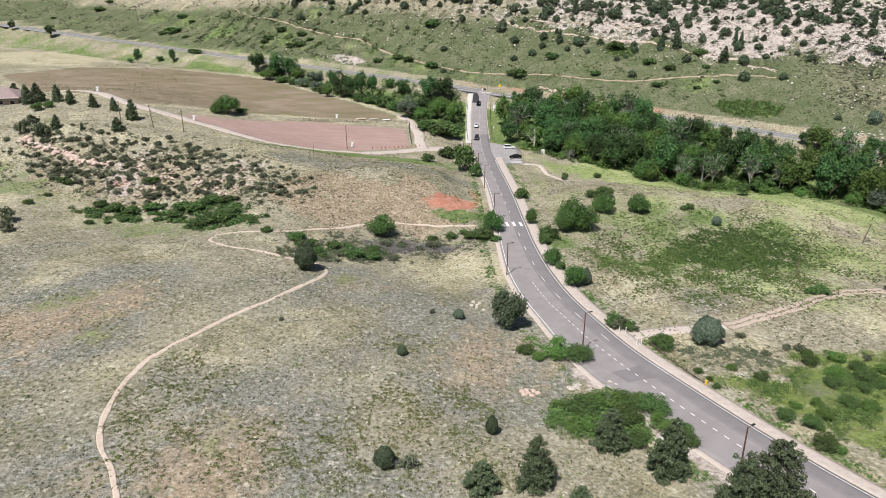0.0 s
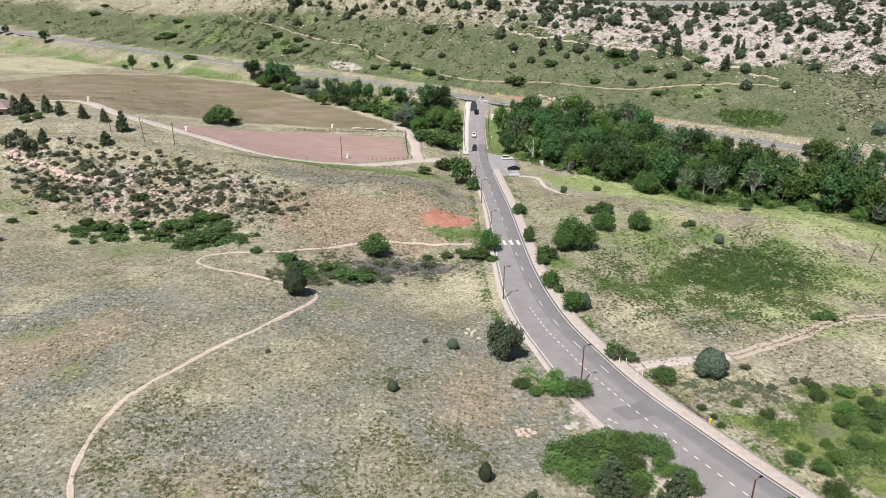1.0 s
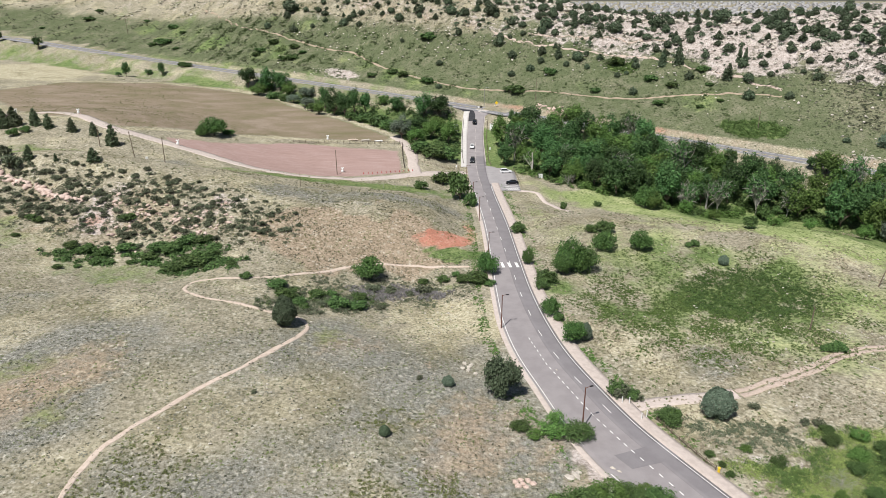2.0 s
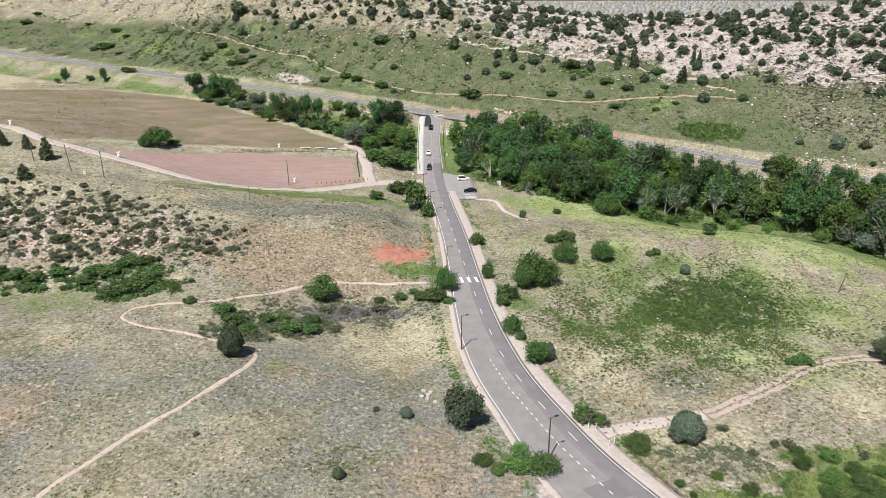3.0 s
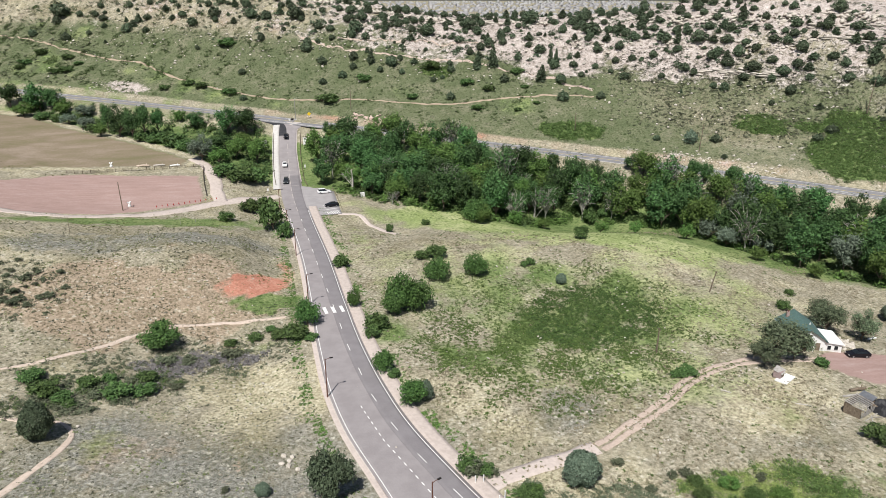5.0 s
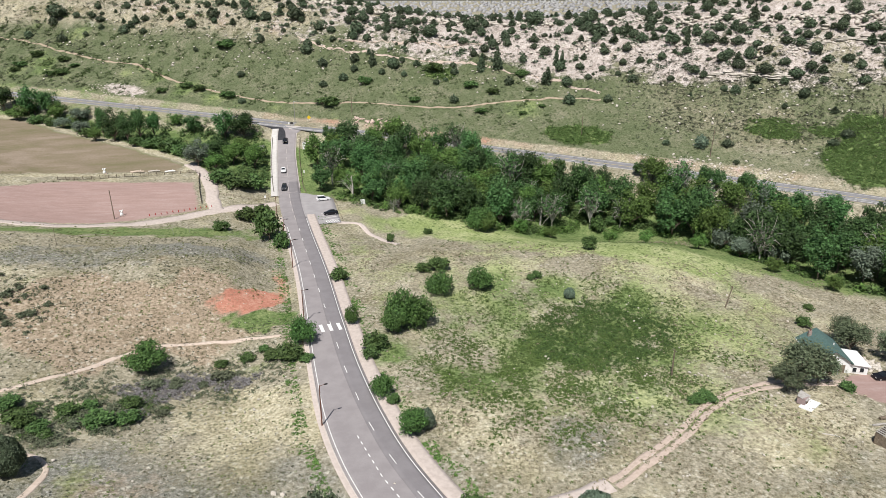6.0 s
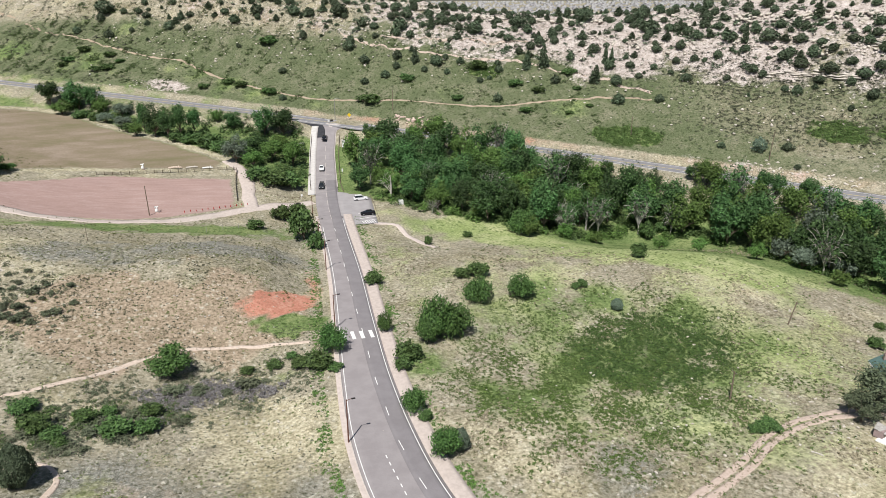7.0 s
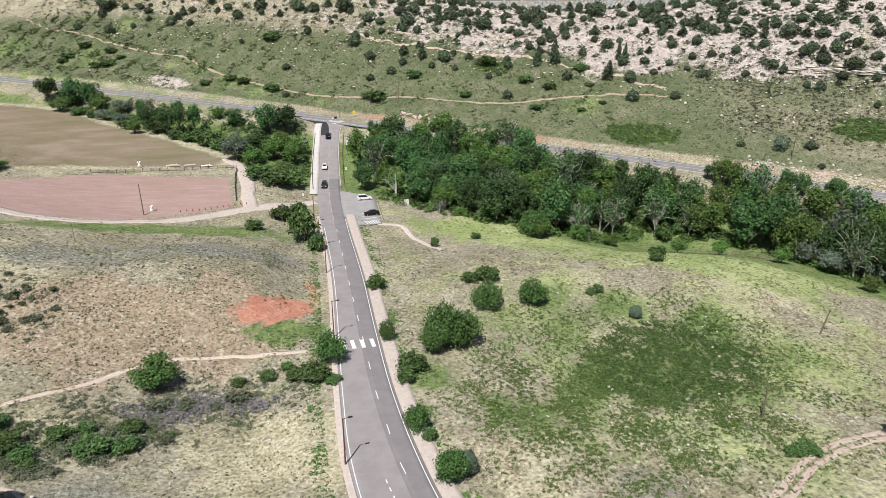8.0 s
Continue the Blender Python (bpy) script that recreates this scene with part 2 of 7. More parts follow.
MAT = {
    "ground": ground_material(),
    "asphalt": plain("worn_grey_asphalt", (0.245, 0.222, 0.222), (0.305, 0.28, 0.278), 3.0, 0.9, bump=0.15),
    "bay": plain("pale_bay_asphalt", (0.29, 0.272, 0.27), (0.35, 0.33, 0.328), 3.0, 0.9, bump=0.15),
    "lane": plain("darker_asphalt_lane", (0.19, 0.175, 0.179), (0.232, 0.216, 0.22), 3.0, 0.9, bump=0.15),
    "new_asphalt": plain("fresh_black_asphalt", (0.028, 0.028, 0.032), (0.05, 0.05, 0.055), 1.5, 0.85),
    "highway": plain("highway_asphalt", (0.19, 0.187, 0.195), (0.25, 0.245, 0.252), 4.0, 0.9, bump=0.15),
    "paint": plain("white_road_paint", (0.62, 0.61, 0.58), (0.8, 0.79, 0.76), 0.5, 0.7, bump=0.1),
    "yellow": plain("faded_yellow_paint", (0.5, 0.40, 0.14), (0.62, 0.52, 0.22), 0.5, 0.7, bump=0.1),
    "concrete": plain("pale_concrete", (0.42, 0.38, 0.345), (0.55, 0.50, 0.46), 1.2, 0.9),
    "fresh_concrete": plain("new_pale_concrete", (0.50, 0.475, 0.445), (0.60, 0.575, 0.545), 1.2, 0.9),
    "gravel": plain("pale_gravel", (0.42, 0.355, 0.31), (0.55, 0.475, 0.425), 0.8, 0.95, bump=0.6),
    "pink_path": plain("pinkish_crushed_stone", (0.46, 0.39, 0.345), (0.58, 0.50, 0.45), 0.7, 0.95, bump=0.6),
    "dirt": plain("trodden_tan_earth", (0.47, 0.37, 0.295), (0.62, 0.515, 0.43), 0.6, 0.95, bump=0.5),
    "rut": plain("tyre_rut_earth", (0.40, 0.315, 0.255), (0.54, 0.435, 0.365), 0.5, 0.95, bump=0.5),
    "hill_path": plain("dusty_path_earth", (0.27, 0.215, 0.15), (0.42, 0.335, 0.25), 0.9, 0.95, bump=0.5),
    "bark": plain("grey_brown_bark", (0.07, 0.055, 0.04), (0.16, 0.13, 0.10), 0.3, 0.95, bump=0.8),
    "pale_bark": plain("pale_dead_wood", (0.34, 0.31, 0.27), (0.55, 0.51, 0.46), 0.3, 0.9, bump=0.6),
    "cottonwood": foliage("cottonwood_leaves", (0.018, 0.045, 0.015), (0.085, 0.17, 0.048), vary=0.45),
    "reed": foliage("tall_green_grass", (0.13, 0.18, 0.035), (0.35, 0.41, 0.12)),
    "twig": foliage("bare_grey_twigs", (0.16, 0.15, 0.145), (0.36, 0.34, 0.33)),
    "willow": foliage("silver_willow_leaves", (0.075, 0.10, 0.068), (0.185, 0.235, 0.165)),
    "bright": foliage("bright_green_leaves", (0.036, 0.08, 0.014), (0.14, 0.235, 0.05)),
    "leafy": foliage("deep_green_leaves", (0.026, 0.062, 0.015), (0.10, 0.18, 0.042)),
    "oak_carpet": foliage("oak_carpet_leaves", (0.05, 0.092, 0.022), (0.15, 0.235, 0.062)),
    "oak": foliage("scrub_oak_leaves", (0.028, 0.058, 0.017), (0.108, 0.175, 0.048)),
    "juniper": foliage("juniper_needles", (0.042, 0.064, 0.034), (0.118, 0.158, 0.088)),
    "pine": foliage("pine_needles", (0.045, 0.066, 0.034), (0.135, 0.172, 0.088)),
    "blue": foliage("blue_green_needles", (0.07, 0.105, 0.07), (0.165, 0.22, 0.15)),
    "scrub": foliage("grey_scrub_leaves", (0.07, 0.085, 0.048), (0.165, 0.185, 0.11)),
    "sage": foliage("sagebrush_leaves", (0.14, 0.15, 0.11), (0.29, 0.295, 0.235)),
    "straw": foliage("dry_grass_blades", (0.24, 0.21, 0.125), (0.42, 0.37, 0.25)),
    "dark_scrub": foliage("dark_scrub_leaves", (0.034, 0.042, 0.025), (0.105, 0.115, 0.068)),
    "pale": foliage("bleached_grass_blades", (0.34, 0.315, 0.24), (0.48, 0.45, 0.36)),
    "shade": foliage("shade_tree_leaves", (0.06, 0.086, 0.045), (0.172, 0.215, 0.118)),
    "town": plain("distant_roofs", (0.22, 0.22, 0.235), (0.42, 0.41, 0.40), 40.0, 0.8),
    "tuft": foliage("green_grass_blades", (0.085, 0.115, 0.03), (0.21, 0.235, 0.085)),
    "limestone": plain("pale_limestone", (0.40, 0.35, 0.29), (0.62, 0.57, 0.50), 0.9, 0.95, bump=0.9, vary=0.12),
    "red_rock": plain("pink_sandstone", (0.45, 0.31, 0.25), (0.66, 0.53, 0.46), 0.9, 0.95, bump=0.9, vary=0.12),
    "rust": plain("rust_brown_steel", (0.12, 0.055, 0.04), (0.19, 0.09, 0.065), 0.5, 0.7, 0.3),
    "dark_metal": plain("dark_lamp_metal", (0.03, 0.028, 0.027), (0.06, 0.055, 0.05), 0.3, 0.5, 0.6),
    "steel": plain("galvanised_steel", (0.35, 0.35, 0.36), (0.52, 0.52, 0.53), 0.4, 0.45, 0.8),
    "timber": plain("weathered_timber", (0.10, 0.075, 0.055), (0.22, 0.175, 0.13), 0.4, 0.9, bump=0.6),
    # dark brown timber, painted darker still to stand in for the fence's shadow
    "shaded_timber": plain("weathered_timber_with_painted_shade", (0.045, 0.032, 0.024), (0.10, 0.075, 0.055), 0.4, 0.9, bump=0.6),
    "grey_wood": plain("silvered_boards", (0.24, 0.22, 0.20), (0.42, 0.40, 0.37), 0.4, 0.9, bump=0.6),
    "white": plain("white_paint", (0.70, 0.70, 0.68), (0.82, 0.82, 0.80), 0.8, 0.6, bump=0.15),
    "green_roof": plain("green_shingles", (0.055, 0.105, 0.095), (0.10, 0.165, 0.15), 0.5, 0.8),
    "roof_tile": plain("mauve_roof_tiles", (0.25, 0.185, 0.175), (0.34, 0.26, 0.25), 0.8, 0.85),
    "brick": plain("red_brick", (0.24, 0.10, 0.07), (0.34, 0.17, 0.12), 0.3, 0.9),
    "tarp": plain("black_tarpaulin", (0.012, 0.012, 0.013), (0.035, 0.035, 0.038), 0.5, 0.55),
    "tan_wall": plain("tan_render", (0.30, 0.22, 0.20), (0.38, 0.29, 0.26), 0.8, 0.9),
    "teal": plain("teal_panel", (0.03, 0.13, 0.14), (0.06, 0.2, 0.21), 0.5, 0.6),
    "sign_yellow": plain("yellow_sign", (0.75, 0.50, 0.02), (0.85, 0.60, 0.05), 0.5, 0.5),
    "car_black": plain("black_car_paint", (0.008, 0.008, 0.01), (0.014, 0.014, 0.018), 1.0, 0.22, bump=0.0),
    "car_white": plain("white_car_paint", (0.72, 0.72, 0.72), (0.8, 0.8, 0.8), 1.0, 0.25, bump=0.0),
    "car_dark": plain("dark_grey_car_paint", (0.03, 0.032, 0.036), (0.045, 0.047, 0.052), 1.0, 0.25, bump=0.0),
    "tyre": plain("tyre_rubber", (0.012, 0.012, 0.012), (0.025, 0.025, 0.025), 0.2, 0.9),
    "tint": plain("dark_window_glass", (0.012, 0.015, 0.018), (0.02, 0.025, 0.03), 0.6, 0.06, bump=0.0),
    "lens": plain("lamp_lens", (0.55, 0.55, 0.52), (0.7, 0.7, 0.68), 0.3, 0.2, bump=0.0),
    "tail": plain("red_lamp_lens", (0.30, 0.01, 0.01), (0.4, 0.02, 0.02), 0.3, 0.25, bump=0.0),
}

# ---------------------------------------------------------------- the lie of the land
def smooth(a, b, v):
    u = np.clip((v - a) / (b - a), 0, 1)
    return u * u * (3 - 2 * u)


def curve_at(s, knots, values):
    """A smooth curve through values at the knots (Hermite with averaged slopes)."""
    k, v = np.asarray(knots, float), np.asarray(values, float)
    m = np.gradient(v, k)
    s = np.clip(np.asarray(s, float), k[0], k[-1])
    i = np.clip(np.searchsorted(k, s) - 1, 0, len(k) - 2)
    h = k[i + 1] - k[i]
    u = (s - k[i]) / h
    return ((2 * u**3 - 3 * u**2 + 1) * v[i] + (u**3 - 2 * u**2 + u) * h * m[i]
            + (3 * u**2 - 2 * u**3) * v[i + 1] + (u**3 - u**2) * h * m[i + 1])


# rises and hollows: x, y, half width along x, along y, height
BUMPS = [
    (-7, 207, 16, 20, 4.5), (-54, 209, 27, 28, 5.0), (-103, 220, 37, 15, 9.5), (-126, 284, 46, 46, 9.2),
    (-66, 310, 54, 46, -2.9), (2, 162, 29, 35, -7.1), (-68, 172, 26, 23, -5.4), (65, 167, 35, 28, -5.3),
    (60, 112, 42, 36, -1.5), (135, 149, 30, 30, -2.5), (35, 254, 48, 43, -7.1), (116, 241, 46, 24, -9.0),
    (-33, 264, 35, 24, -3.5), (161, 185, 32, 42, -6.4), (-124, 124, 60, 51, -1.9), (20, 94, 32, 29, -2.4),
    (-6, 311, 30, 35, -1.1),
]
HW_Y = (-0.469, -1.711, -2.491, -60.433, 376.696)
HW_Z = (-0.0103, -0.0201, 0.1642, 0.2818, -0.2455, -6.5249, 13.6299)
# the small road: y, x of its left and right edge lines, height
RD_Y = (-60, 0, 40, 60, 72, 82, 95, 108, 120, 133, 146, 161, 182, 210, 251, 274, 311, 335, 352, 358)
RD_L = (140, 95, 62, 49.3, 42.5, 37.2, 30.3, 26.0, 23.6, 21.2, 20.1, 20.2, 21.0, 22.0, 21.8, 21.6, 23.5, 25.3, 27.5, 29.0)
RD_R = (157, 110, 76, 62, 54.5, 49.2, 43.0, 37.6, 34.2, 31.2, 29.6, 28.6, 28.4, 28.8, 28.4, 28.6, 30.0, 31.8, 35.0, 37.5)
RD_Z = (4, 3, 2, 1.6, 1.4, 1.2, 1.1, 0.8, 0.5, 0.25, 0.1, 0.3, 0.6, 0.2, -0.2, -0.3, 2.0, 6.0, 11.2, 11.6)


def highway_offset(x, y):
    """Metres beyond the highway's middle (negative on the near side), and the highway's height there."""
    u = np.clip(x, -420, 290) / 100
    slope = np.polyval(np.polyder(HW_Y), u) / 100
    mid = np.polyval(HW_Y, u) + slope * (x - 100 * u)
    return (y - mid) / np.sqrt(1 + slope * slope), np.polyval(HW_Z, u)


def road_offset(x, y):
    """Metres outside the small road's edge lines, and its height there."""
    left, right, z = curve_at(y, RD_Y, RD_L), curve_at(y, RD_Y, RD_R), curve_at(y, RD_Y, RD_Z)
    lean = np.gradient(np.asarray(RD_L, float), np.asarray(RD_Y, float))
    c = 1 / np.sqrt(1 + np.interp(y, RD_Y, lean) ** 2)
    return np.maximum(np.maximum(left - x, x - right), 0) * c + np.maximum(y - 358, 0), z


def hill_rise(d, x):
    """Height of the far ridge's flank over the highway."""
    d = d * (1 - 0.42 * smooth(-60, -210, x) * smooth(400, 200, d))
    rise = np.interp(d, (0, 7, 12, 20, 30, 45, 60, 75, 92, 104, 118, 150, 260, 500, 900),
                     (0, 0, 3.2, 7, 12, 21, 31, 41.5, 50, 53, 52, 44, 14, -22, -34))
    crest = 1 + 0.10 * smooth(-20, -160, x) + 0.05 * np.sin(x / 37.0 + 1.0) * smooth(30, 90, d) + 0.16 * smooth(205, 270, x) - 0.05 * smooth(60, 110, x) * smooth(230, 170, x)
    return rise * np.where(d < 300, crest, 1)


def land(x, y):
    """The ground's height."""
    x, y = np.asarray(x, float), np.asarray(y, float)
    z = 3.59 - 0.0465 * np.clip(x, -260, 260) + 0.013 * np.clip(y, -100, 420)
    for bx, by, sx, sy, h in BUMPS:
        z = z + h * np.exp(-(((x - bx) / sx) ** 2) - ((y - by) / sy) ** 2)
    d, zh = highway_offset(x, y)
    # the creek's bed on the near side of the highway
    z = z - 2.5 * np.exp(-(((d + 38) / 16) ** 2)) * smooth(-10, 60, x)
    w = smooth(-24, -6.5, d)
    z = z * (1 - w) + (zh - 0.12) * w + hill_rise(d, x)
    r, zr = road_offset(x, y)
    # the parking bay beside the road is level with it
    r = np.maximum(r - 11 * smooth(243, 250, y) * smooth(296, 287, y) * (x > 25), 0)
    w = 1 - smooth(4.5, 17, r)
    return z * (1 - w) + (zr - 0.12) * w

# ---------------------------------------------------------------- building helpers
def mesh_of(name, verts, faces, material=None):
    me = bpy.data.meshes.new(name)
    me.from_pydata([tuple(map(float, v)) for v in verts], [], [tuple(map(int, f)) for f in faces])
    if material:
        me.materials.append(material)
    return me


def quick_mesh(name, verts, faces, material):
    """A mesh from number arrays; all faces have the same number of corners."""
    me = bpy.data.meshes.new(name)
    v, f = np.asarray(verts, np.float32), np.asarray(faces, np.int32)
    n = f.shape[1]
    me.vertices.add(len(v))
    me.vertices.foreach_set("co", v.ravel())
    me.loops.add(f.size)
    me.loops.foreach_set("vertex_index", f.ravel())
    me.polygons.add(len(f))
    me.polygons.foreach_set("loop_start", np.arange(0, f.size, n, dtype=np.int32))
    me.materials.append(material)
    me.update(calc_edges=True)
    return me


def part(name, bm, material, parent, label=""):
    """Links a bmesh or a mesh as one object under a thing or a part."""
    if isinstance(bm, bmesh.types.BMesh):
        me = bpy.data.meshes.new(name)
        bm.to_mesh(me)
        bm.free()
        me.materials.append(material)
    else:
        me = bm
    ob = new(name, me)
    ob.parent = parent
    if label:
        ob["label"] = label
    return ob


def strip(name, left, right, material, depth=0.0, across=4):
    """A band between two rows of points, with sides going down by depth."""
    left, right = np.asarray(left, float), np.asarray(right, float)
    n, k = len(left), across + 1
    u = np.linspace(0, 1, k)[None, :, None]
    v = (left[:, None] * (1 - u) + right[:, None] * u).reshape(-1, 3)
    f = [(i * k + j, i * k + j + 1, (i + 1) * k + j + 1, (i + 1) * k + j) for i in range(n - 1) for j in range(across)]
    if depth:
        base = len(v)
        v = np.concatenate([v, left - [0, 0, depth], right - [0, 0, depth]])
        for i in range(n - 1):
            f.append((i * k, (i + 1) * k, base + i + 1, base + i))
            f.append(((i + 1) * k + across, i * k + across, base + n + i, base + n + i + 1))
    return quick_mesh(name, v, f, material)


def along(points, step=1.2):
    """Evenly spaced points on a smooth curve through the given ones, and the unit vectors to its right."""
    p = np.asarray(points, float)
    s = np.r_[0, np.cumsum(np.hypot(*np.diff(p, axis=0).T))]
    q = np.arange(0, s[-1], step)
    xy = np.stack([curve_at(q, s, p[:, 0]), curve_at(q, s, p[:, 1])], -1)
    d = np.gradient(xy, axis=0)
    d /= np.hypot(*d.T)[:, None]
    return xy, np.stack([d[:, 1], -d[:, 0]], -1)


def draped(name, points, width, material, lift=0.05, ragged=0.25, offset=0.0, label="", kind="structure"):
    xy, side = along(points)
    wob = np.array([[noise.noise((x * 0.35, y * 0.35, k)) for k in (1.5, 7.5)] for x, y in xy])
    a = xy + side * (offset - width / 2 + ragged * wob[:, :1])
    b = xy + side * (offset + width / 2 + ragged * wob[:, 1:])
    up = lambda q: np.c_[q, land(q[:, 0], q[:, 1]) + roughness(q[:, 0], q[:, 1]) + lift]
    rows = [up(a + (b - a) * u) for u in (0, 0.25, 0.5, 0.75, 1)]
    n = len(xy)
    v = np.concatenate([rows[0] - [0, 0, 0.25], *rows, rows[-1] - [0, 0, 0.25]])
    f = [(r * n + i, (r + 1) * n + i, (r + 1) * n + i + 1, r * n + i + 1) for r in range(6) for i in range(n - 1)]
    return tagged(new(name, quick_mesh(name, v, f, material)), label, kind=kind)


def inside(x, y, cx, cy, rx, ry, turn=0.0, soft=0.35):
    """1 within an ellipse, falling to 0 over its soft rim."""
    c, s = math.cos(radians(turn)), math.sin(radians(turn))
    u, v = (x - cx) * c + (y - cy) * s, (y - cy) * c - (x - cx) * s
    r = np.sqrt((u / rx) ** 2 + (v / ry) ** 2)
    return 1 - smooth(1 - soft, 1 + soft, r)


def field(x, y, outline, soft=3.0):
    """Metres inside a closed outline over soft, from -1 outside to 1 inside."""
    p = np.asarray(outline, float)
    far, odd = np.full(np.shape(x), 1e9), np.zeros(np.shape(x), bool)
    for (ax, ay), (bx, by) in zip(p, np.roll(p, -1, 0)):
        ux, uy = bx - ax, by - ay
        u = np.clip(((x - ax) * ux + (y - ay) * uy) / (ux * ux + uy * uy), 0, 1)
        far = np.minimum(far, np.hypot(x - ax - u * ux, y - ay - u * uy))
        odd ^= ((ay > y) != (by > y)) & (x < ax + (y - ay) * ux / (uy if uy else 1e-9))
    return np.clip(np.where(odd, far, -far) / soft, -1, 1)


def ripple(x, y, size, seed=0.0):
    """Smooth irregular waves in -1..1."""
    u, v = x / size + seed, y / size - seed
    return (np.sin(u * 2.1 + 1.7 * np.sin(v * 1.3 + seed)) + np.sin(v * 2.3 + 1.9 * np.sin(u * 1.7)) + np.sin((u + v) * 1.4 + 1.3 * np.sin(u * 3.1 - v * 2.2))) / 3


# ---------------------------------------------------------------- the ground, one sheet to the horizon
def ticks(lo, hi, step, out, grow=1.16):
    mid = list(np.arange(lo, hi + step, step))
    a, s = [], step
    while mid[0] - sum(a) > out[0]:
        s *= grow
        a.append(s)
    b, s = [], step
    while mid[-1] + sum(b) < out[1]:
        s *= grow
        b.append(s)
    return np.r_[(mid[0] - np.cumsum(a))[::-1], mid, mid[-1] + np.cumsum(b)]


def roughness(x, y):
    """Small unevenness, more of it on the rocky ridge, none on the roads."""
    d, _ = highway_offset(x, y)
    r, _ = road_offset(x, y)
    calm = smooth(5, 14, r) * smooth(7, 14, np.abs(d))
    near = 0.16 * ripple(x, y, 6.0) + 0.10 * ripple(x, y, 2.3, 3.0)
    ridge = smooth(28, 60, d) * smooth(160, 120, d)
    ledge = 1.1 * ripple(x, y, 9.0, 5.0) + 0.7 * ripple(x + 0.7 * y, y, 3.6, 2.0) + 0.45 * ripple(x, y, 2.2, 8.0)
    return calm * (near + ridge * ledge)


PLOUGHED = [(-215, 372), (-194, 413), (-147, 423), (-103, 406), (-82, 395), (-62, 369), (-34, 344), (-11, 317), (-13, 309.5), (-45, 309), (-61, 309), (-84, 299), (-108, 276), (-139, 284), (-190, 345)]
PINK_LOT = [(-92, 274), (-78, 281), (-55, 296), (-45, 299), (-30, 297), (-7, 296), (-4.5, 270), (-21, 263), (-32, 258.5), (-46, 257), (-64, 258), (-87, 267)]


# low carpets of scrub oak on the ridge
MATS = lambda x, y: np.maximum.reduce([inside(x + 2 * ripple(x, y, 4, 1.0), y + 2 * ripple(x, y, 4, 5.0), *m) for m in ((145, 302, 14, 6, -38, 0.2), (224, 232, 16, 13, -45, 0.2), (232, 245, 10, 8, -45, 0.3), (209, 265, 10, 5, -45, 0.25), (104, 371, 8, 3.5, -35, 0.3), (222, 253, 7, 3, -45, 0.4), (240, 228, 12, 12, -45, 0.3))])


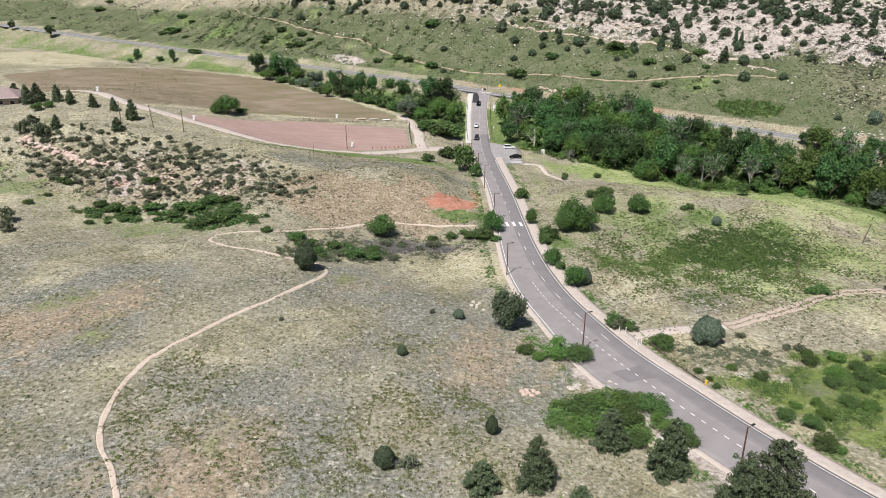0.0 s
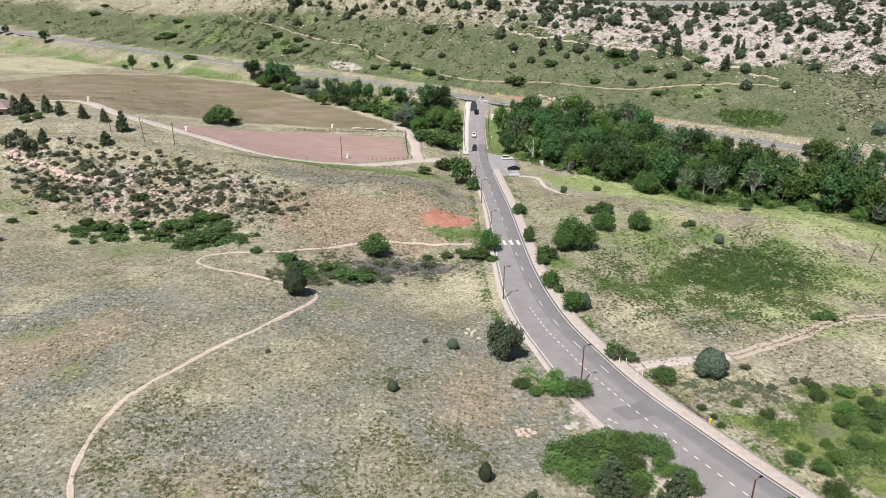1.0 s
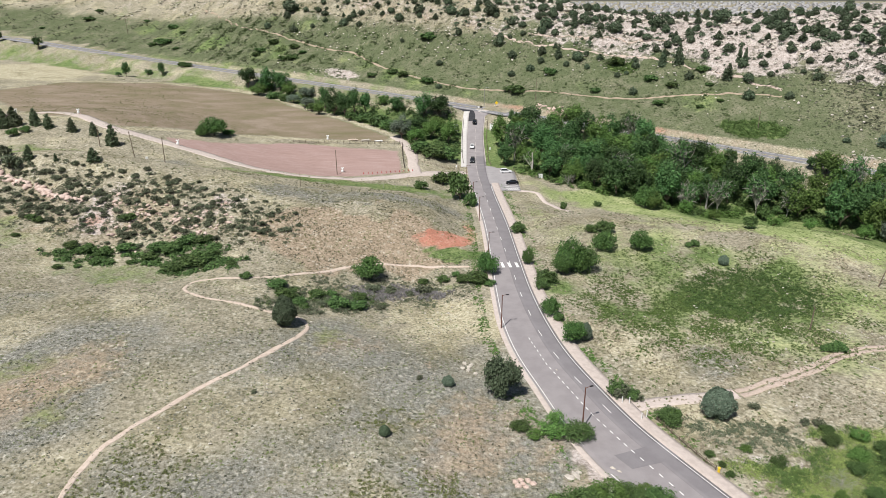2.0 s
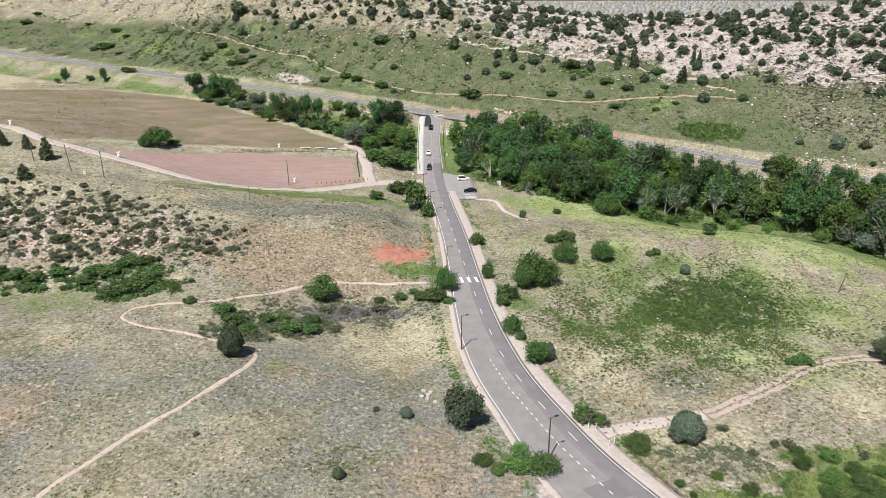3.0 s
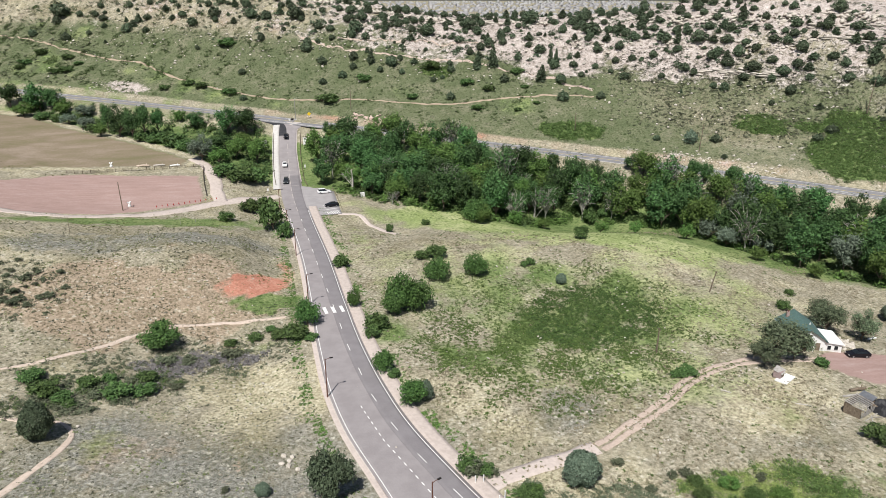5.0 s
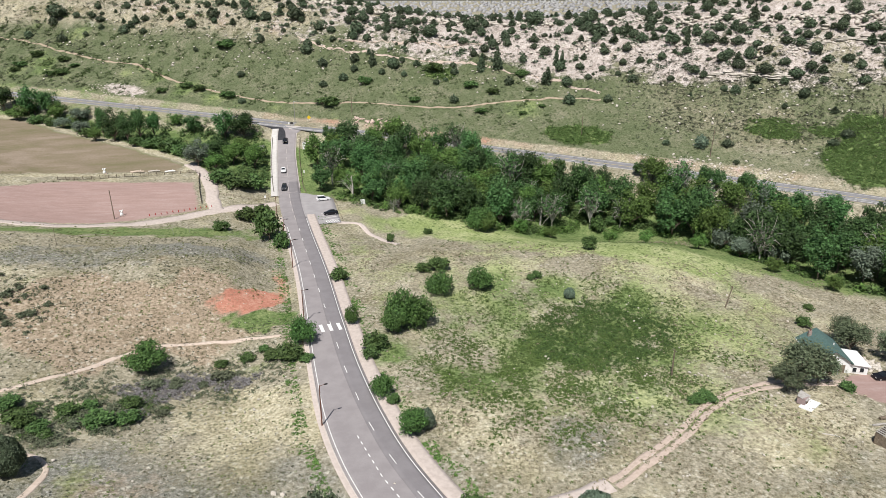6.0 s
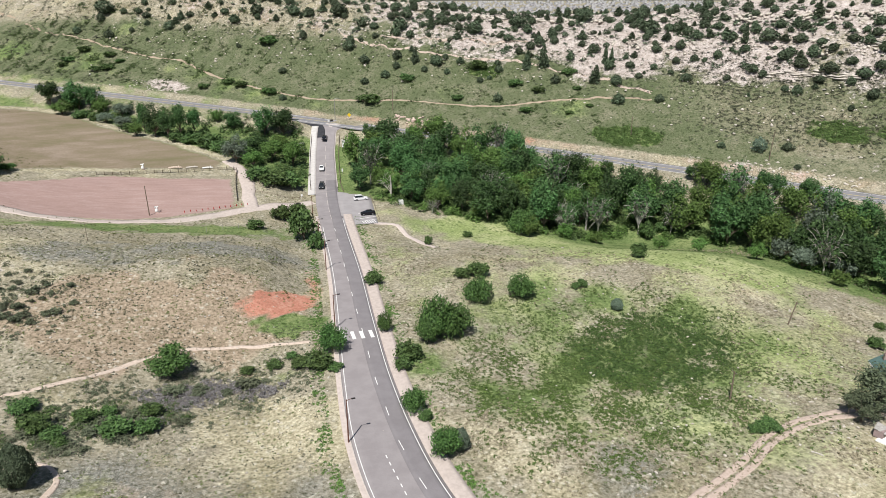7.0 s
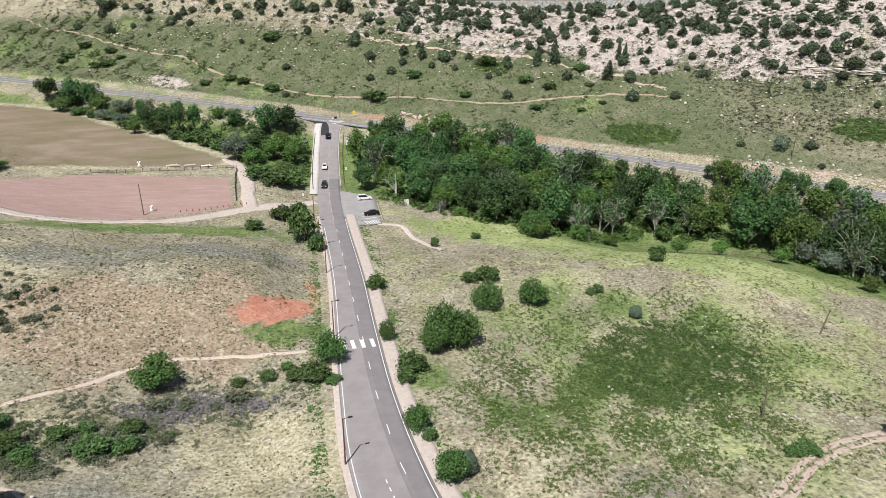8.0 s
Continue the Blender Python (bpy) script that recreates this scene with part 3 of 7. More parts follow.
def build_ground():
    xs, ys = ticks(-175, 262, 1.7, (-4800, 4800)), ticks(52, 480, 1.7, (-900, 4900))
    gx, gy = np.meshgrid(xs, ys)
    x, y = gx.ravel(), gy.ravel()
    z = land(x, y) + roughness(x, y)
    nx, ny = len(xs), len(ys)
    i, j = np.meshgrid(np.arange(nx - 1), np.arange(ny - 1))
    a = (j * nx + i).ravel()
    me = quick_mesh("ground", np.c_[x, y, z], np.c_[a, a + 1, a + nx + 1, a + nx], MAT["ground"])
    me.polygons.foreach_set("use_smooth", np.ones(len(a), bool))
    d, _ = highway_offset(x, y)
    r, _ = road_offset(x, y)
    def spot(cx, cy, rx, ry, turn=0.0, soft=0.35):
        """An ellipse with a ragged, wandering outline."""
        w = min(0.38 * min(rx, ry), 6.0)
        q = min(max(0.5 * min(rx, ry), 2.5), 10.0)
        return inside(x + w * ripple(x, y, q, 2.0) + 0.5 * w * ripple(x, y, q * 0.4, 1.0), y + w * ripple(x, y, q, 6.0) + 0.5 * w * ripple(x, y, q * 0.4, 4.0), cx, cy, rx, ry, turn, min(soft * 1.4, 0.8))

    wv, wv2 = ripple(x, y, 11.0), ripple(x, y, 26.0, 4.0)
    # green growth
    g = 0.18 * smooth(40, 60, x) * smooth(-16, -24, d) * (1 + wv)
    g = np.maximum(g, 0.62 * spot(80, 164, 17, 13, 15))
    g = np.maximum(g, 0.46 * spot(66, 152, 26, 22, 0, 0.5))
    g = np.maximum(g, 0.50 * spot(60, 178, 24, 18, 0, 0.6))
    g = np.maximum(g, 0.45 * spot(60, 250, 20, 10, -28))
    g = np.maximum(g, 0.42 * spot(128, 215, 30, 9, -27, 0.4))
    g = np.maximum(g, (0.47 + 0.34 * wv + 0.16 * wv2) * spot(72, 168, 46, 36, -15, 0.4))
    g = np.maximum(g, (0.12 + 0.26 * wv2 + 0.2 * wv) * smooth(30, 0, x) * smooth(185, 150, y))
    g = np.maximum(g, 0.38 * spot(36, 225, 9, 34, 0, 0.5))
    g = np.maximum(g, 0.52 * spot(82, 92, 26, 13, -6, 0.5))
    g = np.maximum(g, 0.9 * spot(12, 186, 8.5, 4.5, 5))
    g = np.maximum(g, 0.42 * spot(6, 168, 20, 5, 10, 0.5))
    g = np.maximum(g, 0.48 * spot(-70, 168, 30, 10, -8, 0.5))
    g = np.maximum(g, 0.55 * spot(-122, 186, 30, 16, -10, 0.5))
    g = np.maximum(g, 0.55 * spot(-120, 240, 24, 9, -10, 0.5))
    g = np.maximum(g, 0.70 * spot(-22, 245, 50, 8, 1, 0.5))
    g = np.maximum(g, 0.72 * smooth(-11, -22, d) * smooth(-75, -55, d) * smooth(-250, -60, x) * smooth(300, 200, x))
    g = np.maximum(g, (0.55 + 0.2 * wv) * smooth(-10, -18, d) * smooth(-34, -26, d) * (x < -50))
    lower = smooth(7, 12, d) * smooth(62, 34, d)
    g = np.maximum(g, lower * (0.24 + 0.2 * wv + 0.18 * wv2) * (1 - 0.75 * smooth(150, 205, x)))
    g = np.maximum(g, smooth(10, 20, d) * smooth(140, 80, d) * (0.28 + 0.24 * wv + 0.2 * wv2) * smooth(-20, -80, x))
    g = np.maximum(g, (0.42 + 0.15 * wv) * smooth(20, 12, np.abs(d)) * smooth(40, 0, x))
    g = np.maximum(g, 0.55 * spot(-122, 392, 52, 10, -18, 0.5))
    g = g * (1 - 0.8 * spot(82, 206, 14, 8, -15, 0.4)) * (1 - 0.7 * spot(74, 142, 12, 8, -10, 0.4)) * (1 - 0.7 * spot(112, 190, 12, 8, -20, 0.5))
    g = np.maximum(g, 0.9 * MATS(x, y) * smooth(7, 10, d))
    # bare red earth
    e = 1.0 * spot(9.5, 194.8, 10, 4.0, 33, 0.35)
    e = np.maximum(e, 0.55 * spot(16.8, 207, 2.6, 11, 3, 0.6))
    e = np.maximum(e, 0.30 * spot(3, 125, 9, 5, 10, 0.6))
    e = np.maximum(e, 0.30 * spot(22, 103, 8, 7, 0, 0.6))
    e = np.maximum(e, 0.40 * smooth(6, 9, d) * smooth(15, 10, d) * (0.6 + 0.6 * wv) * smooth(-10, 40, x))
    e = np.maximum(e, 0.26 * spot(-70, 196, 34, 15, 6, 0.6) * (1 + wv))
    # pale rock and gravelly soil
    rocky = smooth(46, 78, d + 10 * wv2 + 5 * wv + 6 * smooth(60, 140, x) - 4 * smooth(170, 220, x)) * smooth(190, 130, d)
    k = rocky * (0.34 + 0.38 * smooth(0, 150, x) + 0.14 * wv)
    k = np.maximum(k, 0.75 * spot(-41, 420, 13, 4.5, -35, 0.5))
    k = np.maximum(k, (0.26 + 0.3 * wv) * smooth(6, 9, d) * smooth(18, 10, d) * smooth(90, 130, x))
    k = np.maximum(k, 0.35 * spot(-75, 197, 40, 14, 4, 0.5) * (1 + wv))
    k = np.maximum(k, 0.2 * smooth(150, 200, x) * smooth(7, 14, d) * (1 + wv))
    k = np.maximum(k, 0.62 * spot(57, 97.5, 6, 2.2, -20, 0.4))
    k = np.maximum(k, 0.8 * smooth(4.4, 2.4, r) * smooth(108, 99, y) * (x < curve_at(y, RD_Y, RD_L)))
    g = np.where(k > 0.55, g * 0.3, g)
    # the trampled lots
    pink = 0.5 + 0.5 * field(x, y, PINK_LOT, 2.5)
    pink = np.maximum(pink, 0.95 * inside(x, y, 128, 127, 13, 8, -25, 0.3))
    rim = field(x, y, PLOUGHED, 9.0)
    tilled = 0.5 + 0.5 * field(x, y, PLOUGHED, 4.0)
    straw_rim = np.exp(-(((rim + 0.35) / 0.3) ** 2))
    g = g * (1 - 0.85 * straw_rim)
    sagey = np.maximum((0.38 * smooth(165, 125, y) + 0.18) * smooth(75, 5, x) + 0.24 * wv2 + 0.2 * wv, 0.85 * spot(-14, 217, 34, 9, 11, 0.4))
    sagey = np.maximum(sagey, 0.6 * spot(74, 141, 11, 7, -10, 0.5))
    sagey = np.maximum(sagey, 0.62 * spot(55, 128, 14, 8, 20, 0.5))
    sagey = np.maximum(sagey, 0.55 * spot(92, 112, 20, 7, 10, 0.6))
    # turf of the ridge's foot, yellow-green meadow, brown stony slope
    slope = smooth(8, 13, d) * smooth(92, 55, d - 22 * smooth(120, -40, x)) * (0.78 + 0.14 * wv2)
    meadow = np.maximum((0.43 + 0.24 * wv2) * spot(86, 168, 60, 50, -20, 0.35), 0.95 * spot(120, 212, 46, 19, -25, 0.5))
    meadow = np.maximum(meadow, 0.72 * spot(76, 243, 40, 17, -26, 0.5))
    meadow = np.maximum(meadow, 0.55 * spot(106, 153, 15, 17, 40, 0.4)) + 0.12 * wv
    meadow = np.maximum(meadow, 0.42 * spot(37, 215, 12, 40, 0, 0.4))
    meadow = meadow * smooth(5, 9, r)
    brown = np.maximum(0.8 * spot(-14, 187, 32, 16, 3, 0.3), 0.5 * spot(-80, 192, 44, 15, -8, 0.5))
    brown = np.maximum(brown, 0.45 * (0.5 + 0.9 * wv2) * smooth(165, 130, y) * smooth(25, 10, x))
    brown = np.maximum(brown, 0.5 * spot(20, 104, 14, 12, 0, 0.5))
    brown = np.maximum(brown, 0.46 * smooth(160, 190, x) * smooth(14, 24, d) * smooth(75, 55, d))
    brown = np.maximum(brown, (0.30 + 0.28 * wv) * smooth(48, 66, d) * smooth(130, 110, d) * smooth(90, 30, x))
    slope = slope * (1 - 0.6 * smooth(50, 70, d) * smooth(90, 30, x))
    brown = np.maximum(brown, (0.45 + 0.25 * wv) * smooth(5.5, 7, d) * smooth(18, 11, d) * smooth(-20, 20, x))
    straw = np.maximum.reduce([0.75 * spot(9, 150, 13, 13, -20, 0.5), 0.9 * spot(-232, 450, 46, 34, -40, 0.4), 0.62 * straw_rim, 0.6 * spot(96, 122, 22, 9, 25, 0.5), 0.55 * spot(46, 130, 7, 14, 20, 0.5), 0.7 * spot(118, 190, 16, 10, -20, 0.5)])
    sagey = sagey * (1 - 0.8 * straw)
    slope = slope * (1 - 0.3 * smooth(160, 190, x))
    for name, four in (("zone", (g, e, k)), ("soil", (pink, tilled, sagey)), ("turf", (slope, meadow, brown)), ("crop", (straw, 0 * x, 0 * x))):
        layer = me.color_attributes.new(name, "FLOAT_COLOR", "POINT")
        layer.data.foreach_set("color", np.stack([*(np.clip(v, 0, 1) for v in four), np.ones_like(x)], -1).astype(np.float32).ravel())
    return tagged(new("ground", me), "rolling dry meadow with scrub below a rocky ridge", kind="structure")


build_ground()


# ---------------------------------------------------------------- roads
def road_band(y, a, b, lift):
    """Rows of points a and b metres right of the left edge line (or, past 100, of the right one less 100)."""
    left, right, z = curve_at(y, RD_Y, RD_L), curve_at(y, RD_Y, RD_R), curve_at(y, RD_Y, RD_Z)
    side = lambda v: (left if v < 50 else right) + (v if v < 50 else v - 100)
    return np.c_[side(a), y, z + lift], np.c_[side(b), y, z + lift]


def band(name, y0, y1, a, b, material, lift, depth=0.12, step=2.0, label="", across=4, kind="structure"):
    y = np.arange(y0, y1 + 0.01, step)
    return tagged(new(name, strip(name, *road_band(y, a, b, lift), material, depth, across)), label, kind=kind)


band("road", -60, 352, -0.45, 100.45, MAT["asphalt"], 0.0, 0.3, label="worn grey two-lane asphalt road with bike lane", across=10)
band("road_lane", -60, 300, 96.6, 100.1, MAT["lane"], 0.012, 0.01, label="darker asphalt of the newer lane")
band("pavement", -60, 262, 100.45, 103.1, MAT["gravel"], 0.10, 0.3, label="pale gravel footway beside the road")
band("pavement", -60, 262, -1.45, -0.45, MAT["pink_path"], 0.06, 0.3, label="narrow pinkish footway beside the road")
band("pavement", 285, 351, -3.0, -0.45, MAT["fresh_concrete"], 0.16, 0.4, label="pale concrete footway by the bridge")


def highway_band(x, a, b, lift):
    u = x / 100
    y, s = np.polyval(HW_Y, u), np.polyval(np.polyder(HW_Y), u) / 100
    n = np.stack([-s, np.ones_like(s)], -1) / np.sqrt(1 + s * s)[:, None]
    z = np.polyval(HW_Z, u) + lift
    p = np.stack([x, y], -1)
    return np.c_[p + n * a, z], np.c_[p + n * b, z]


hx = np.arange(-420, 290, 3.0)
tagged(new("highway", strip("highway", *highway_band(hx, 5.6, -5.6, 0.0), MAT["highway"], 0.4, 8)), "grey two-lane highway along the foot of the ridge", kind="structure")


# ---------------------------------------------------------------- paint on the roads
def road_point(y, from_left=None, from_right=None):
    x = float(curve_at(y, RD_Y, RD_L)) + from_left if from_left is not None else float(curve_at(y, RD_Y, RD_R)) - from_right
    return np.array((x, y, float(curve_at(y, RD_Y, RD_Z))))


def dash(name, a, b, width, material, lift=0.02, label="", group=""):
    """One painted bar from a to b."""
    a, b = np.asarray(a, float), np.asarray(b, float)
    d = (b - a)[:2] / np.hypot(*(b - a)[:2])
    s = np.array((d[1], -d[0], 0)) * width / 2
    up = np.array((0, 0, lift))
    v = [a - s + up, a + s + up, b + s + up, b - s + up]
    v += [q - (0, 0, lift + 0.01) for q in v]
    f = [(0, 1, 2, 3), (0, 4, 5, 1), (1, 5, 6, 2), (2, 6, 7, 3), (3, 7, 4, 0)]
    return tagged(new(name, mesh_of(name, v, f, material)), label, "road marking", group, "structure")


band("edge_line", 94, 96.5, 0.0, 0.16, MAT["paint"], 0.02, 0.012, across=1, label="white edge line")
band("edge_line", 103, 252, 0.0, 0.16, MAT["paint"], 0.02, 0.012, across=1, label="white edge line")
band("edge_line", -60, 258, 99.84, 100.0, MAT["paint"], 0.026, 0.012, across=1, label="white edge line")
band("kerb", 120, 252, -0.62, -0.45, MAT["concrete"], 0.12, 0.3, across=1, label="low concrete kerb")
band("kerb", 285, 351, -0.45, -0.30, MAT["concrete"], 0.15, 0.3, across=1, label="low concrete kerb")
band("kerb", 292, 346, 100.45, 100.7, MAT["concrete"], 0.16, 0.3, across=1, label="low concrete kerb")


def lane_x(y):
    """Middle of the road's lane paint."""
    return float(np.interp(y, (95, 110, 124, 134, 144, 162, 200, 250), (39.2, 34.8, 30.6, 28.4, 26.9, 25.8, 25.4, 25.2)))


def dot_x(y):
    return float(np.interp(y, (55, 80.5, 90.8, 101.6, 111.4, 121.2, 128.9, 140), (57.5, 43.9, 39.1, 34.6, 31.0, 28.4, 26.3, 24.5)))


for y in np.arange(112, 250, 9.6):
    y = float(y)
    a, b = [np.array((lane_x(v), v, float(curve_at(v, RD_Y, RD_Z)))) for v in (y, y + 2.6)]
    dash("lane_dash", a, b, 0.13, MAT["paint"], 0.026, group="lane dashes")
y = 56.0
while y < 141:
    a, b = [np.array((dot_x(v), v, float(curve_at(v, RD_Y, RD_Z)))) for v in (y, y + 0.8)]
    dash("lane_dot", a, b, 0.16, MAT["paint"], 0.026, group="dotted lane line")
    y += 1.75 + 0.2 * (y < 100)
for x in (21.7, 23.5, 25.3, 27.2):
    dash("crossing_bar", (x + 0.15, 177.4, 0.58), (x - 0.1, 180.8, 0.58), 0.75, MAT["paint"], 0.026, group="zebra crossing")
# a resurfaced strip across the near road
PATCH = [(31.6, 100.4), (35.5, 101.8), (40.2, 103.9), (41.6, 99.5), (38.2, 98.4), (33.4, 97.0)]
for y, a, b in ((306, 0.2, 6.2), (288, 0.5, 6.4)):
    dash("seam", road_point(y, a), road_point(y + 0.3, b), 0.14, MAT["concrete"], 0.016)
for y in range(258, 344, 8):
    dash("centre_line", road_point(y, 3.3), road_point(y + 4.5, 3.3), 0.12, MAT["concrete"], 0.022, group="faded centre line")

for off, w, m, lab in ((4.4, 0.28, "paint", "white highway edge line"), (-4.4, 0.28, "paint", "white highway edge line"), (0.15, 0.14, "yellow", "yellow highway centre line"), (-0.15, 0.14, "yellow", "yellow highway centre line")):
    tagged(new("edge_line", strip("edge_line", *highway_band(hx, off + w / 2, off - w / 2, 0.02), MAT[m], 0.01, 1)), lab, kind="structure")
for x in np.arange(52, 235, 9.0):
    x = np.array((x, x + 2.2))
    p = highway_band(x, -1.8, -1.8, 0.0)[0]
    dash("lane_dash", p[0], p[1], 0.16, MAT["paint"], 0.022, group="highway dashes")


# ---------------------------------------------------------------- parking bay and junction
def slab(name, outline, lift, material, label, depth=0.25, kind="structure"):
    """A flat paved area over the ground, filled as a fan of rows between its first and second half of corners."""
    n = len(outline) // 2
    a, b = np.array(outline[:n], float), np.array(outline[n:][::-1], float)
    t = np.linspace(0, 1, 12)
    k = np.linspace(0, 1, n)
    row = lambda q: np.stack([np.interp(t, k, q[:, 0]), np.interp(t, k, q[:, 1]), np.interp(t, k, q[:, 2])], -1) + [0, 0, lift]
    return tagged(new(name, strip(name, row(a), row(b), material, depth, 6)), label, kind=kind)


rz = lambda y: float(curve_at(y, RD_Y, RD_Z))
def road_patch(corners, lift):
    """A skewed piece of newer surface that follows the road's height."""
    n = len(corners) // 2
    p, q = np.array(corners[:n], float), np.array(corners[n:][::-1], float)
    k, u = np.linspace(0, 1, n), np.linspace(0, 1, 16)
    row = lambda e: np.stack([np.interp(u, k, e[:, 0]), np.interp(u, k, e[:, 1])], -1)
    p, q = row(p), row(q)
    grid = np.concatenate([p + (q - p) * w for w in np.linspace(0, 1, 9)])
    v = np.c_[grid, curve_at(grid[:, 1], RD_Y, RD_Z) + lift]
    f = [(r * 16 + i, r * 16 + i + 1, r * 16 + i + 17, r * 16 + i + 16) for r in range(8) for i in range(15)]
    return tagged(new("patch", quick_mesh("patch", v, f, MAT["lane"])), "darker skewed patch of asphalt across the road", kind="structure")


road_patch(PATCH, 0.018)
slab("parking_bay", [(28.2, 251, rz(251)), (28.2, 262, rz(262)), (28.4, 275, rz(275)), (28.9, 287, rz(287)), (33.5, 285.0, -0.2), (39.6, 279, rz(279)), (39.0, 264, rz(264)), (38.4, 251.0, rz(251))], 0.012, MAT["bay"], "grey asphalt parking bay beside the road")
for k in range(9):
    y = 254.4 + 2.75 * k
    dash("stall_line", (33.4 + 0.06 * k, y - 0.6, rz(y)), (38.4 + 0.08 * k, y + 0.6, rz(y)), 0.24, MAT["paint"], 0.032, group="parking stalls")
for k in range(6):
    dash("hatch_line", (34.4 + 0.72 * k, 251.8, rz(252)), (33.9 + 0.72 * k, 254.0, rz(254)), 0.26, MAT["paint"], 0.032, group="parking stalls")
hwz = lambda x: float(np.polyval(HW_Z, x / 100))
def laid(name, outline, lift, material, label, depth=0.25):
    """A paved area that follows the ground between the two halves of its outline."""
    n = len(outline) // 2
    p, q = np.array(outline[:n], float), np.array(outline[n:][::-1], float)
    k, u = np.linspace(0, 1, n), np.linspace(0, 1, 20)
    row = lambda e: np.stack([curve_at(u, k, e[:, 0]), curve_at(u, k, e[:, 1])], -1)
    p, q = row(p), row(q)
    rows = [p + (q - p) * w for w in np.linspace(0, 1, 11)]
    up = [np.c_[e, land(e[:, 0], e[:, 1]) + 0.12 + lift] for e in rows]
    v = np.concatenate([up[0] - [0, 0, depth], *up, up[-1] - [0, 0, depth]])
    f = [(r * 20 + i, (r + 1) * 20 + i, (r + 1) * 20 + i + 1, r * 20 + i + 1) for r in range(12) for i in range(19)]
    return tagged(new(name, quick_mesh(name, v, f, material)), label, kind="structure")


laid("junction", [(26.6, 346), (24.8, 353), (18.5, 360), (6, 367.5), (47, 345), (42, 347.2), (37.8, 349.5), (33.8, 346)], 0.03, MAT["asphalt"], "flared asphalt mouth of the road at the highway", 0.3)
laid("junction_patch", [(25.6, 341.5), (25.0, 349), (20.6, 357), (12.5, 364), (20.0, 362.4), (27.0, 356.4), (29.2, 349), (28.9, 341.5)], 0.06, MAT["new_asphalt"], "fresh black asphalt where the road joins", 0.1)
laid("traffic_island", [(31.2, 349.6), (31.0, 352.5), (29.8, 355.2), (36.4, 352.4), (34.2, 351.2), (32.0, 349.6)], 0.2, MAT["concrete"], "pale concrete splitter island at the junction", 0.35)

# ---------------------------------------------------------------- trodden paths and tracks
WALK_HILL = [(-121, 509.8), (-96.4, 487.4), (-74.4, 466.9), (-53.4, 449.8), (-35.5, 438.3), (-25.7, 427.1), (-16.1, 416.6), (2.2, 400.3), (30.3, 380.2), (65.2, 365), (100.4, 345.8), (122.5, 338.4), (140.6, 331.5), (163.2, 318.6)]
WALK_UPPER = [(43.9, 423.2), (63.4, 405.3), (81.4, 394.9), (108.8, 376.6), (127.9, 363), (139.1, 351.7), (149.7, 341), (156.6, 331.4), (164.8, 322.2)]
MEADOW_TRAIL = [(-30, 48), (-33.5, 60), (-36.2, 67.3), (-38.3, 71.1), (-41.1, 75.1), (-42.9, 78.7), (-43.9, 83.9), (-44.2, 90.8), (-43.6, 96.3), (-41.1, 101.8),
                (-38.2, 106.6), (-35.2, 112.2), (-29.4, 119.9), (-25.4, 127.6), (-21.7, 134.6), (-20.6, 139.5), (-22.2, 143.2), (-28.6, 144.4), (-36.5, 147.2), (-43.3, 149.3),
                (-47.8, 152.3), (-49.8, 155.2), (-49.2, 159.3), (-45.5, 161.0), (-38.5, 161.8), (-31.3, 163.6), (-25.3, 167.1), (-20.2, 170.7), (-14.1, 175.6), (-9.6, 177.8),
                (-0.1, 179.1), (8.3, 179.3), (16.0, 178.3)]
draped("trail", MEADOW_TRAIL, 0.85, MAT["dirt"], 0.07, 0.3, label="narrow trodden footpath across the meadow")
TRACK = [(36.8, 113.6), (44.4, 115.4), (51.4, 116.2), (58.5, 117.5), (67.6, 121.8), (76.6, 126.3), (84.1, 131.2), (90.0, 133.4), (99.2, 135.2), (108, 135.0), (118, 132.5)]
draped("track", TRACK[:4], 3.0, MAT["pink_path"], 0.06, 0.4, label="pinkish gravel mouth of the house track")
draped("track", TRACK[3:], 1.05, MAT["rut"], 0.06, 0.2, -0.74, label="wheel rut of the track to the house")
draped("track", TRACK[3:], 1.05, MAT["rut"], 0.06, 0.2, 0.74, label="wheel rut of the track to the house")
draped("gravel_road", [(-150, 296), (-128, 284), (-108.6, 271), (-95.2, 268.5), (-72.3, 262.4), (-56.4, 256), (-46, 254), (-29.8, 255.2), (-13.5, 260.4), (-4.1, 266.3), (5.8, 271), (20.5, 277.5)], 4.6, MAT["gravel"], 0.08, 0.5, label="pale gravel road round the trampled lot")
draped("gravel_road", [(1.2, 270), (-0.2, 280), (-0.6, 289), (-2.2, 300), (-4.6, 309), (-9, 318)], 4.4, MAT["gravel"], 0.10, 0.5, label="pale gravel spur beside the fence")
draped("trail", [(-162, 562), (-130, 522)] + WALK_HILL, 0.85, MAT["hill_path"], 0.10, 0.6, label="tan footpath along the ridge slope")
draped("trail", WALK_UPPER, 1.0, MAT["rut"], 0.15, 0.6, label="pale footpath high on the ridge slope")
draped("trail", [(63, 412), (80, 405), (96, 398), (112, 390), (130, 381)], 0.9, MAT["rut"], 0.3, 0.6, label="pale footpath high on the ridge slope")
draped("trail", [(37.4, 251.6), (41, 250), (44.3, 247.5), (47.5, 241), (50, 234), (52, 229)], 1.7, MAT["pink_path"], 0.08, 0.3, label="stony footpath leading down from the parking bay")

